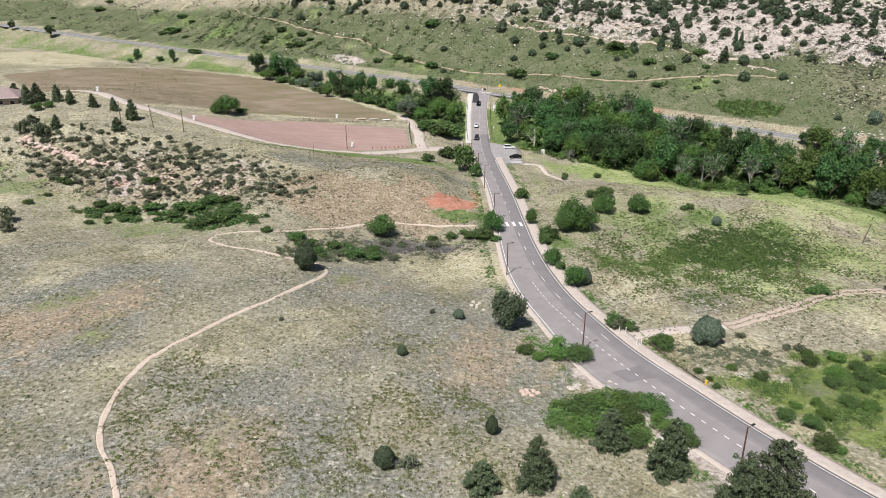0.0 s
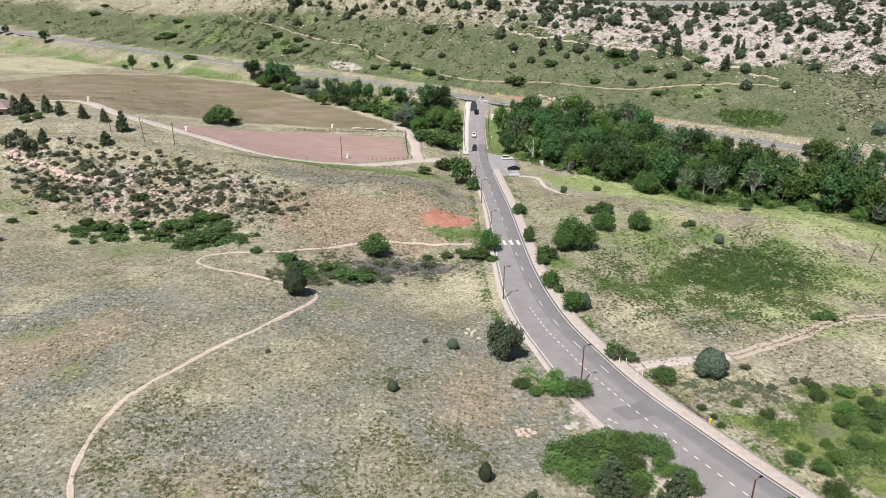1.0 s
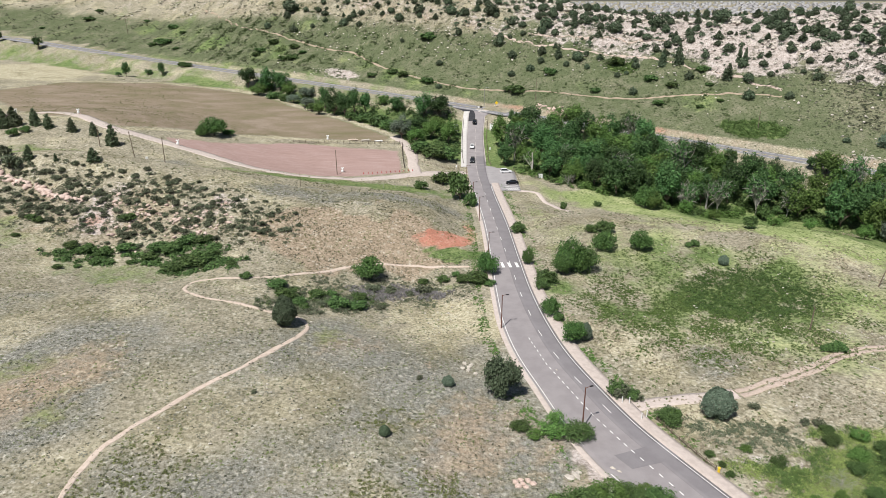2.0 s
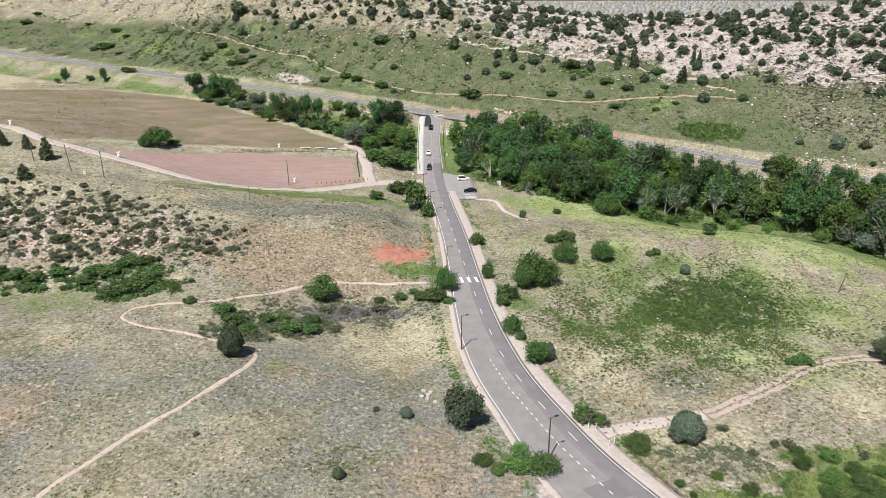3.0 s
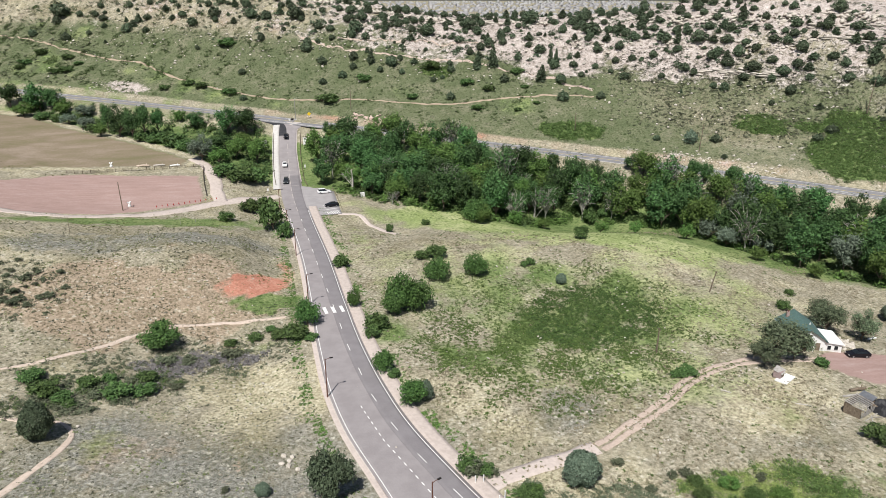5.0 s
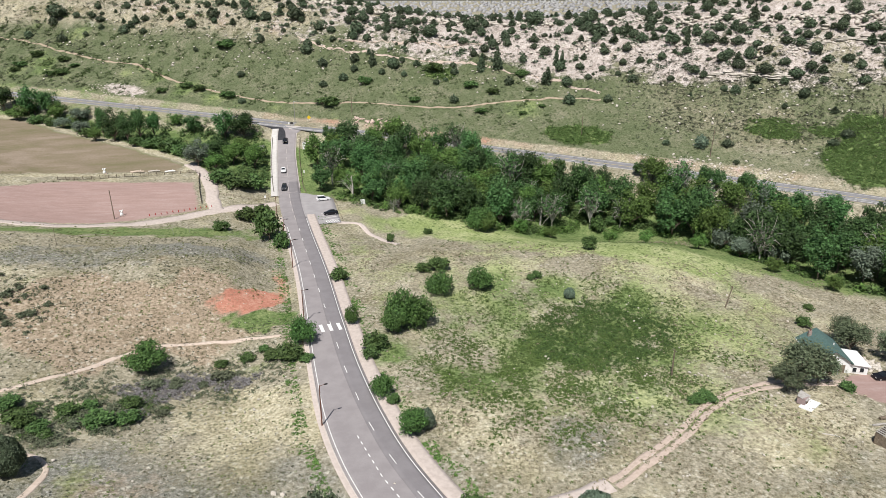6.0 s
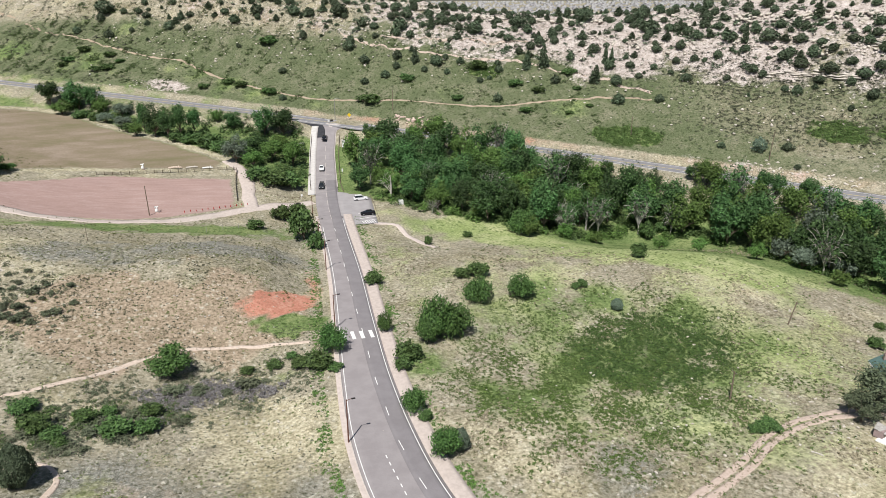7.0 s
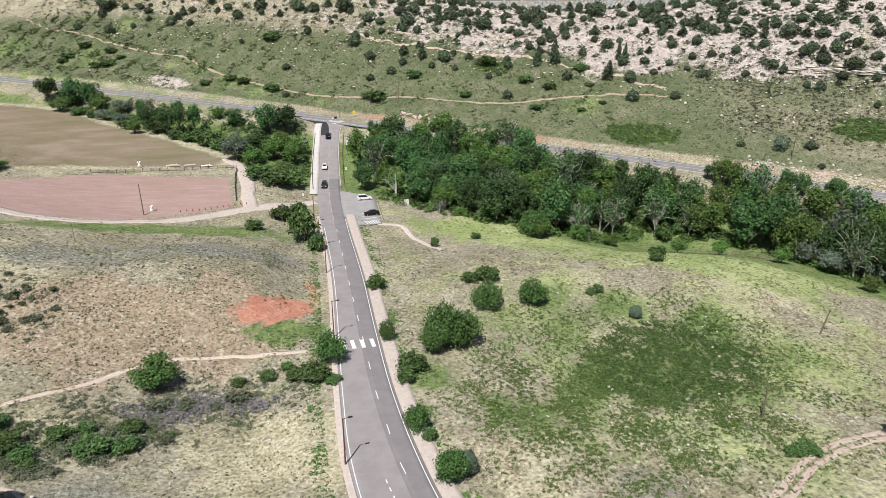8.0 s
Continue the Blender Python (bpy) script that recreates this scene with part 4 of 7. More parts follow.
# ---------------------------------------------------------------- plants
def tube(points, radii, sides=6):
    """A tapered round limb along points."""
    p, v, f = np.asarray(points, float), [], []
    for i, (q, r) in enumerate(zip(p, radii)):
        d = Vector(p[min(i + 1, len(p) - 1)] - p[max(i - 1, 0)]).normalized()
        a = d.orthogonal().normalized()
        b = d.cross(a)
        for k in range(sides):
            w = 2 * math.pi * k / sides
            v.append(Vector(q) + r * (a * math.cos(w) + b * math.sin(w)))
    for i in range(len(p) - 1):
        for k in range(sides):
            n = (k + 1) % sides
            f.append((i * sides + k, i * sides + n, (i + 1) * sides + n, (i + 1) * sides + k))
    return np.array(v), np.array(f)


def joined(pieces, grown=False):
    """Several limbs in one mesh; grown: each later one is knit to the first, as a branch to its trunk."""
    v, f, n = [], [], 0
    for a, b in pieces:
        v.append(a)
        f.append(b + n)
        if grown and n:
            f.append(np.array([[6, 7, n + 1, n]]))
        n += len(a)
    return np.concatenate(v), np.concatenate(f)


def leaves(rng, centre, out, size, stretch=1.5, droop=0.0, tall=1.0, loose=0.5):
    """Leaf sprays: one three-cornered blade at each centre, turned more or less along out. tall: how much higher than wide the plant will stand."""
    n = len(centre)
    centre = centre * [1, 1, tall]
    nor = out + rng.normal(0, loose, (n, 3))
    nor[:, 2] += 0.15 - droop
    nor /= np.linalg.norm(nor, axis=1)[:, None]
    a = np.cross(nor, rng.normal(size=(n, 3)))
    a /= np.linalg.norm(a, axis=1)[:, None] + 1e-9
    b = np.cross(nor, a)
    s = size * rng.uniform(0.6, 1.35, (n, 1))
    a, b = a * s * stretch * 0.5, b * s * 0.5
    bend = nor * s * 0.22
    v = np.stack([centre - a - bend, centre + a * rng.uniform(0.7, 1.2, (n, 1)) - bend, centre + b * rng.uniform(0.9, 1.5, (n, 1))], 1).reshape(-1, 3)
    v[:, 2] /= tall
    return v, np.arange(3 * n).reshape(-1, 3)


def lobed(rng, count, n, size, flat=0.8, rise=0.5, spread=0.62, lobe=0.42):
    """A crown one unit wide and one high on the ground: leaf sprays round several lobes."""
    ang, rad = rng.uniform(0, 2 * math.pi, count), spread * np.sqrt(rng.uniform(0, 1, count))
    c = np.c_[rad * np.cos(ang), rad * np.sin(ang), np.zeros(count)]
    c[:, 2] = rise + (1 - rise) * rng.uniform(-0.55, 0.75, count) * np.sqrt(np.clip(1.05 - (rad / (spread + 0.12)) ** 2, 0.1, 1))
    r = lobe * rng.uniform(0.5, 1.4, count)
    pick = rng.choice(count, n, p=r**2 / (r**2).sum())
    d = rng.normal(size=(n, 3))
    d /= np.linalg.norm(d, axis=1)[:, None]
    d[:, 2] = np.where(d[:, 2] < -0.35, -d[:, 2], d[:, 2])
    p = c[pick] + d * (r[pick] * rng.uniform(0.55, 1.05, n) ** 0.5)[:, None] * [1, 1, flat]
    p += rng.normal(0, 0.05, p.shape)
    p += d * rng.uniform(0.05, 0.2, (n, 1)) * (rng.uniform(size=(n, 1)) < 0.14)
    p[:, 2] = np.maximum(p[:, 2], 0.01)
    return p, d, c, size


def broadleaf(name, crown, bark, rng, count, n, size, rise, flat=0.8, bare=0.12, label="", category="tree", spread=0.62, lobe=0.42):
    """A leafy tree or bush one metre high and two wide, to be scaled: root > trunk, crown."""
    root = tagged(new(name), label, category)
    p, d, c, size = lobed(rng, count, n, size, flat, rise, spread, lobe)
    wood = [tube([(0, 0, -0.05), (0.02, 0.01, rise * 0.4), (0.03, -0.02, rise * 0.8)], (0.055, 0.042, 0.03), 6)]
    for q in c[: 9]:
        wood.append(tube([(0.02, 0, rise * 0.35), q * [0.5, 0.5, 0.72], q], (0.03, 0.018, 0.007), 5))
    for k in range(int(bare * 40)):
        q = c[k % len(c)]
        tip = q + rng.normal(0, 0.28, 3) * [1, 1, 0.6]
        wood.append(tube([q * [0.6, 0.6, 0.8], (q + tip) / 2, tip], (0.012, 0.008, 0.003), 4))
    part("trunk", quick_mesh("trunk", *joined(wood, True), MAT[bark]), MAT[bark], root)
    part("crown", quick_mesh("crown", *leaves(rng, p, d, size, 1.5, 0.0, 2.7 if category == "tree" else 1.3, 0.38 if category == "tree" else 0.5), MAT[crown]), MAT[crown], root)
    return root


def conifer(name, crown, rng, n, size, taper=0.85, ragged=0.2, label="", category="tree", base=0.06):
    """A needle tree one metre high and two wide: whorls of sprays on a straight trunk."""
    root = tagged(new(name), label, category)
    many = 95
    h = base + (1 - base) * (np.arange(many) + rng.uniform(0, 1, many)) / many
    ang = np.arange(many) * 2.4 + rng.normal(0, 0.35, many)
    reach = (1 - h) ** taper * (1.0 - 0.4 * np.exp(-(h - base) * 16)) * (1 + ragged * rng.normal(0, 0.8, many))
    c = np.c_[reach * np.cos(ang), reach * np.sin(ang), h - 0.04 + 0.05 * rng.normal(0, 0.5, many)]
    c = np.concatenate([c, c * [0.55, 0.55, 1]])
    puff = 0.06 + 0.24 * np.r_[(1 - h), (1 - h) * 0.9] ** 0.6
    pick = rng.choice(2 * many, n, p=puff**2 / (puff**2).sum())
    d = rng.normal(size=(n, 3))
    d /= np.linalg.norm(d, axis=1)[:, None]
    p = c[pick] + d * puff[pick][:, None] * [1, 1, 0.26] * rng.uniform(0.5, 1.0, (n, 1))
    p[:, 2] = np.clip(p[:, 2], 0.02, 1.0)
    wood = [tube([(0, 0, -0.03), (0, 0, 0.5), (0.0, 0, 0.97)], (0.045, 0.025, 0.004), 6)]
    for k in range(14):
        w, z = k * 2.4, 0.1 + 0.055 * k
        e = (1 - z) ** taper * 0.85
        wood.append(tube([(0, 0, z), (e * math.cos(w) * 0.5, e * math.sin(w) * 0.5, z + 0.01), (e * math.cos(w), e * math.sin(w), z - 0.02)], (0.012, 0.009, 0.003), 4))
    part("trunk", quick_mesh("trunk", *joined(wood, True), MAT["bark"]), MAT["bark"], root)
    part("crown", quick_mesh("crown", *leaves(rng, p, d, size, 1.8, 0.0, 3.0), MAT[crown]), MAT[crown], root)
    return root


def shrub_ball(name, crown, rng, n, size, label="", category="shrub", egg=0.62, lumpy=1.0):
    """A dense upright juniper: a ragged egg of small sprays with its foot on the ground."""
    root = tagged(new(name), label, category)
    d = rng.normal(size=(n, 3))
    d /= np.linalg.norm(d, axis=1)[:, None]
    lump = 1 + lumpy * (0.14 * np.sin(d[:, 0] * 7 + 2) + 0.14 * np.sin(d[:, 1] * 8 + d[:, 2] * 5) + 0.08 * np.sin(d[:, 2] * 13))
    r = lump * rng.uniform(0.5, 1.0, n) ** 0.3 * 0.92
    p = d * r[:, None] * [1, 1, 0.5] + [0, 0, 0.48]
    p[:, :2] *= (1.12 - egg * np.clip(p[:, 2] - 0.35, 0, 1))[:, None]
    p[:, 2] = np.maximum(p[:, 2], 0.015)
    wood = [tube([(0, 0, -0.05), (0.01, 0, 0.3), (0, 0.01, 0.8)], (0.07, 0.05, 0.01), 6)]
    for k in range(6):
        w = k * 1.05
        wood.append(tube([(0, 0, 0.05), (0.4 * math.cos(w), 0.4 * math.sin(w), 0.3), (0.7 * math.cos(w), 0.7 * math.sin(w), 0.55)], (0.03, 0.02, 0.006), 4))
    part("trunk", quick_mesh("trunk", *joined(wood, True), MAT["bark"]), MAT["bark"], root)
    part("crown", quick_mesh("crown", *leaves(rng, p, d, size, 1.5, 0.0, 1.9), MAT[crown]), MAT[crown], root)
    return root


dice = np.random.default_rng(7)
USED = set()


def stand(proto, x, y, r, h, sink=0.12):
    """Sets a plant on the ground at x, y, with half width r and height h. The first one of a kind is the built one itself."""
    z = float(land(x, y) + roughness(np.array([x]), np.array([y]))[0]) - sink * min(1.0, h / 3)
    m = Matrix.LocRotScale((x, y, z), Euler((dice.uniform(-0.06, 0.06), dice.uniform(-0.06, 0.06), dice.uniform(0, 6.28))), (r * dice.uniform(0.93, 1.07), r * dice.uniform(0.93, 1.07), h))
    if proto.name in USED:
        return copy_thing(proto, m @ Matrix.Diagonal((*(1 / v for v in proto.scale), 1)))
    USED.add(proto.name)
    proto.matrix_basis = m
    return proto


def several(build, many):
    return [build(np.random.default_rng(100 + 13 * k)) for k in range(many)]


def plant(rows, kinds, group, sink=0.12, shrink=1.0):
    for x, y, r, h in rows:
        tagged(stand(kinds[int(dice.integers(len(kinds)))], x, y, r * shrink, h, sink), group=group)

# places of plants: x, y, half width, height
HILLJ = [
    (-95.5, 490.2, 2.4, 4.1), (-81.6, 499.3, 4.9, 8.3), (-70.6, 494.4, 2, 3.4), (-61.7, 488.5, 2, 3.4), (-43.8, 468.1, 3, 5.1),
    (-32.9, 473.4, 2.2, 3.7), (-33.9, 464.2, 1.9, 3.3), (-9, 456.6, 2.8, 4.7), (3, 456.7, 3.2, 5.4), (14, 408.7, 1.8, 3),
    (13, 386.8, 1.7, 2.9), (22, 447.2, 3.2, 5.4), (30, 442.3, 2.9, 5), (44.9, 436.4, 4.2, 7.1), (46.9, 411.5, 2.8, 4.8),
    (55, 425.7, 2.5, 4.2), (52.9, 398.5, 2.3, 4), (50.9, 384.3, 1.9, 3.2), (60.9, 384.6, 2.1, 3.6), (66.9, 388.6, 1.9, 3.3),
    (78, 422.8, 2.9, 4.9),
]
HILLJ2 = [
    (73, 413.8, 3.6, 6.6), (88, 410.9, 1.8, 3.3), (107.9, 397.7, 3.4, 6.1), (76, 389.9, 1.9, 3.5), (85, 384, 2.9, 5.2),
    (78.9, 380.7, 1.7, 3.1), (129.8, 397.4, 3.6, 6.6), (128.9, 375.8, 2.3, 4.2), (142.8, 359.6, 1.9, 3.4), (153.7, 359.3, 2.7, 4.8),
    (161.1, 388, 4.1, 7.3), (134, 378, 2.7, 4.9), (153.8, 334.7, 2.5, 4.5), (149.9, 322.7, 2.6, 4.7), (163.7, 333.3, 1.6, 2.9),
    (164.7, 315.5, 1.9, 3.4), (171.5, 335.1, 1.6, 2.9), (175.7, 328.2, 1.3, 2.3), (105, 347.9, 2, 3.6),
]
HILLJ3 = [
    (171.6, 279.8, 1.4, 2.1), (190.1, 266.8, 2, 3), (186.8, 256.6, 1.2, 1.8), (225.6, 246.6, 2.2, 3.4), (219.4, 246.3, 1.9, 2.9),
    (194, 348.3, 2.8, 4.3), (205.7, 343, 2.3, 3.4), (203.7, 331.1, 3.3, 4.9), (206, 322.5, 2.2, 3.2), (202.1, 310.7, 2.4, 3.7),
    (215.9, 320.5, 3.6, 5.4), (214, 307.6, 2.8, 4.2), (216.8, 300.5, 2.9, 4.4), (228.2, 315.7, 2.5, 3.7), (223.8, 311.5, 2.6, 4),
    (229.6, 299.3, 2.2, 3.3), (217.9, 290.6, 2.2, 3.3), (222.8, 291.5, 3, 4.5), (236.5, 297.3, 2.2, 3.3), (230.6, 282.4, 3, 4.4),
]
HILLJ4 = [
    (236.5, 281.3, 2.5, 3.7), (235.5, 272.4, 1.9, 2.9), (242.5, 279.4, 2, 3), (247.2, 274.2, 2.1, 3.2), (246.2, 263.2, 2.4, 3.5),
    (263.2, 280.2, 2.5, 3.7), (262, 272.1, 2.6, 3.9), (258.3, 263.4, 2.4, 3.6), (251.2, 254.4, 2.5, 3.7), (254.9, 252.1, 2, 3),
    (181.3, 359.8, 4.2, 6.3), (177.4, 344.9, 2.2, 3.4), (180.6, 333.3, 1.8, 2.7), (192.9, 353.1, 3.8, 5.7), (241.9, 239.8, 1.2, 1.8),
]
HILLT = [
    (129.9, 359.8, 2.2, 10.6), (122.9, 362.8, 2.1, 8.9), (154.7, 348.8, 1.3, 8.8), (157.1, 347.5, 1.3, 7.9), (146.7, 340.4, 2.4, 7.7),
    (181.4, 271.2, 2.5, 5.9), (256.9, 263, 2.4, 8.9), (207.9, 326.3, 1.6, 8.5), (236.1, 318.6, 2, 7.5), (192, 351.3, 1.7, 7.1),
    (88, 410.9, 1.8, 8.6), (75.9, 388.6, 1.7, 8.3),
]
HILLOAK = [
    (8, 434.7, 5.7, 4), (-6, 405.6, 4.2, 3), (7, 394.7, 4.2, 2.9), (-23.9, 411.2, 3.1, 2.2), (-11.9, 411.1, 3.5, 2.4),
    (103, 373.9, 5.3, 3.7), (70, 378.8, 4.2, 2.9), (51, 370.6, 5.5, 3.8), (88.9, 356.7, 3.3, 2.3), (-98.2, 461.3, 3.3, 2.3),
    (-79.5, 448.9, 3.7, 2.6), (139, 350.9, 4.1, 2.8), (115, 355, 4, 2.8), (122.9, 345.8, 3.6, 2.5), (113.9, 335.8, 3.2, 2.2),
    (138.9, 340.7, 2.2, 1.5), (129.8, 326.6, 2.1, 1.5), (138.8, 326.6, 1.8, 1.2),
]
HILLOAKL = [
    (-248.1, 578.6, 4.8, 2.9), (-171, 511, 6.3, 3.8), (-178.5, 510.9, 3.4, 2.1), (-171.4, 537.8, 5, 3), (-160.9, 523, 3.2, 1.9),
    (-158.5, 496.3, 2.6, 1.5), (-96.3, 465.8, 4.3, 2.6), (-88.4, 471.1, 4.3, 2.6), (-73.6, 459.6, 3.8, 2.3), (-95.4, 491, 2.3, 1.4),
    (-73.5, 448, 4.2, 2.5), (-67.6, 451.5, 2.8, 1.7), (-140, 453, 5.1, 3.1), (-278.5, 566.5, 2.4, 1.4), (-198.9, 562.4, 2.9, 1.7),
    (-246.7, 596.4, 3.7, 2.2),
]
HWTREE = [
    (-255, 511, 3.9, 7.8), (-291, 530, 2.7, 6.6), (-172, 443, 3.0, 9.1), (-151, 444, 2.5, 8.2), (-161, 449, 2.5, 3.4),
    (-177, 444, 2.3, 2.9),
]
ROAD_TREES = [
    (19, 174, 2.6, 5.6), (30.0, 179.4, 1.4, 4.4), (31, 151, 2.0, 4.3), (33, 138, 2.3, 4.4), (40, 176, 3.1, 8.5),
    (44, 177, 3.5, 6.6), (38, 174, 2.2, 5.0), (33, 168, 2.5, 3.3), (31.4, 164.3, 1.5, 2.6), (32.3, 148.0, 1.1, 2.0),
    (36.0, 139.1, 1.3, 4.3), (-10, 172, 3.7, 4.0), (37, 118, 1.6, 2.7), (39.1, 116.8, 1.2, 1.8), (82.8, 182.0, 1.4, 3.0),
]
MID = [
    (52, 202, 2.2, 2.4), (56, 202, 3.1, 3.2), (53, 190, 3.8, 5.1), (63, 191, 3.6, 5.1), (79, 193, 1.7, 1.6),
    (77.2, 192.4, 1.3, 1.2), (63.9, 241.5, 1.5, 1.9), (82, 245, 4.8, 7.5), (74, 258, 2.8, 4.3), (50.3, 234.4, 1.3, 2.6),
    (125, 246, 3.0, 5.6), (102, 209, 2.6, 3.8), (31, 205, 2.3, 3.2), (131, 248, 2.2, 3.5),
]
MID2 = [
    (3, 249, 2.6, 3.2), (10, 261, 3.5, 3.9), (16, 241, 4.0, 8.8), (15, 260, 3.2, 5.2), (19, 233, 2.3, 4.8),
]
GREEN_L = [
    (16, 169, 3.3, 2.6), (13, 170, 2.2, 1.7), (8, 172, 1.8, 1.5), (11.3, 173.9, 1.4, 1.1), (19, 167, 1.7, 1.3),
    (2.9, 171.9, 1.5, 1.2),
]
THICK_L = [
    (-30, 158, 2.4, 1.9), (-27, 153, 2.7, 2.2), (-24, 151, 2.0, 1.6), (-22.7, 148.9, 1.3, 1.1), (-21, 156, 2.1, 1.7),
    (-18, 158, 1.6, 1.3), (-16, 153, 2.8, 2.2), (-12, 154, 2.4, 1.9), (-12, 159, 2.1, 1.7), (-19.5, 152.1, 1.4, 1.1),
    (-19.2, 147.7, 0.8, 0.6), (-11.8, 160.3, 1.5, 1.2), (-5, 166, 1.9, 1.5), (-9, 165, 2.2, 1.7), (-0.4, 165.5, 1.1, 0.9),
    (3, 167, 2.3, 1.8), (-6.8, 156.6, 1.3, 1.1), (-14.4, 154.3, 1.4, 1.1),
]
HOUSE = [
    (107, 134, 4.9, 9.0), (103, 133, 3.1, 5.7), (111, 134, 3.2, 6.8), (130, 145, 4.0, 7.4), (133, 150, 3.6, 6.8),
    (136, 141, 3.3, 7.0), (155, 149, 3.2, 5.3), (131, 159, 1.9, 2.3), (115, 131, 1.7, 1.5), (121, 139, 2.2, 1.6),
    (86, 134, 2.0, 1.5), (83.7, 133.8, 1.4, 1.2), (142, 169, 1.6, 1.2), (104, 107, 2.9, 3.0),
]
LOWR = [
    (52, 111, 2.7, 5.8), (44, 111, 1.6, 1.9), (37.2, 117.0, 1.5, 2.8), (40.1, 116.0, 1.2, 0.9), (65.4, 108.2, 0.8, 1.3),
    (67.9, 108.2, 1.0, 1.5), (60.9, 106.5, 0.8, 0.9), (59.2, 107.5, 0.7, 0.6), (59.3, 113.1, 1.2, 1.0), (77.7, 104.1, 1.0, 1.4),
    (73.2, 106.7, 0.6, 0.6), (88.0, 91.5, 0.8, 1.0),
]
LOWR2 = [
    (67, 103, 2.1, 1.7), (72, 104, 2.4, 1.9), (74, 101, 2.1, 1.7), (78, 100, 2.3, 1.9), (68, 106, 1.8, 1.4),
    (69, 99, 2.5, 2.0), (73, 97, 2.8, 2.2), (76, 95, 2.5, 2.0), (80, 93, 3.0, 2.4), (83, 92, 2.7, 2.2),
    (83, 95, 2.3, 1.8), (52.5, 101.4, 1.4, 1.1), (56, 98, 1.9, 1.6), (46.1, 99.8, 1.1, 0.9), (67, 96, 2.2, 1.7),
]
LOWR0 = [
    (56, 79, 2.5, 2.0), (57, 84, 2.4, 1.9), (60, 86, 2.1, 1.7), (54, 86, 2.1, 1.7), (57, 89, 1.6, 1.3),
    (66, 90, 2.2, 1.8), (69, 89, 2.2, 1.8), (61, 90, 1.8, 1.4), (57.6, 78.1, 1.4, 1.1), (71, 94, 1.8, 1.5),
    (74, 95, 1.8, 1.5), (47.0, 97.3, 0.9, 0.7), (47.3, 95.0, 1.0, 0.8),
]
NEARB = [
    (16, 118, 3.2, 7.0), (18.1, 107.9, 1.5, 1.4), (24, 107, 2.4, 2.7), (27, 105, 2.1, 2.5), (20.1, 105.5, 1.3, 1.0),
    (7.0, 119.7, 1.1, 2.2), (52, 109, 2.9, 5.7), (43, 109, 1.9, 2.3), (44.2, 109.4, 1.0, 1.9),
]
THICK = [
    (24, 89, 2.4, 2.4), (28, 91, 2.3, 2.3), (31, 90, 2.1, 2.1), (33.6, 92.2, 1.1, 1.1), (35, 89, 2.2, 2.2),
    (30, 86, 2.2, 2.2), (25, 84, 2.1, 2.1), (22.3, 84.8, 1.4, 1.4), (37, 83, 1.7, 1.7), (35, 85, 1.7, 1.7),
    (20.6, 90.6, 1.0, 1.0), (37.2, 80.6, 1.4, 1.4), (30, 81, 1.6, 1.6),
]
PINES = [
    (9.6, 82.3, 0.9, 3.4), (14, 71, 2.4, 7.9), (7, 70, 2.2, 4.4), (26, 80, 2.5, 6.6), (32, 74, 2.6, 9.1),
    (41.0, 64.5, 4.2, 12.2), (37.3, 64.3, 3.3, 10.2), (19, 67, 1.6, 3.2),
]
NEARL = [
    (-5.2, 73.8, 1.5, 3.2), (-2.0, 74.0, 1.3, 1.8), (-25, 139, 2.3, 7.1), (-3.5, 103.7, 0.9, 2.1), (1.9, 121.3, 0.7, 0.8),
    (-25.3, 112.6, 0.6, 0.6),
]
CONES = [
    (-157, 278, 2.2, 6.7), (-146, 266, 2.1, 7.6), (-143, 268, 2.3, 7.3), (-136, 268, 2.1, 6.6), (-130, 265, 1.9, 5.4),
    (-121, 263, 1.9, 5.1), (-113, 262, 1.7, 5.2), (-104, 255, 2.0, 7.8), (-93, 216, 1.9, 4.4), (-111.4, 215.4, 1.4, 4.6),
    (-103.2, 214.7, 0.7, 2.5),
]
LEFTB = [
    (-121, 215, 2.6, 4.2), (-114, 212, 3.4, 4.6), (-120, 219, 2.4, 3.9), (-156, 270, 1.9, 2.7), (-138, 257, 2.4, 2.5),
    (-136, 261, 2.1, 2.3), (-80, 293, 5.6, 7.1), (-83, 288, 2.8, 4.3), (-76, 299, 2.9, 2.4), (-100, 162, 2.4, 3.5),
    (-97, 156, 2.1, 2.3),
]
LEFTS = [
    (-98, 190, 1.7, 1.2), (-100.7, 191.5, 1.5, 1.0), (-83.5, 168.2, 1.3, 0.9), (-79.9, 170.2, 1.0, 0.7), (-99.5, 181.3, 1.2, 0.8),
    (-101.4, 175.1, 1.4, 1.0), (-57, 182, 2.9, 2.0), (-60, 179, 3.0, 2.1), (-53, 182, 2.6, 1.8), (-64, 180, 3.0, 2.1),
    (-53, 170, 3.9, 2.7), (-57, 169, 2.9, 2.0), (-50, 173, 2.9, 2.1), (-65, 176, 2.4, 1.7), (-77, 178, 2.6, 1.8),
    (-81, 178, 2.8, 2.0), (-85, 179, 2.2, 1.5), (-77, 173, 1.6, 1.1), (-72, 180, 2.8, 2.0), (-76, 193, 2.4, 1.6),
    (-38, 162, 1.7, 1.2), (-49, 175, 1.8, 1.3), (-43, 169, 1.5, 1.1), (-69.0, 174.1, 1.2, 0.8),
]

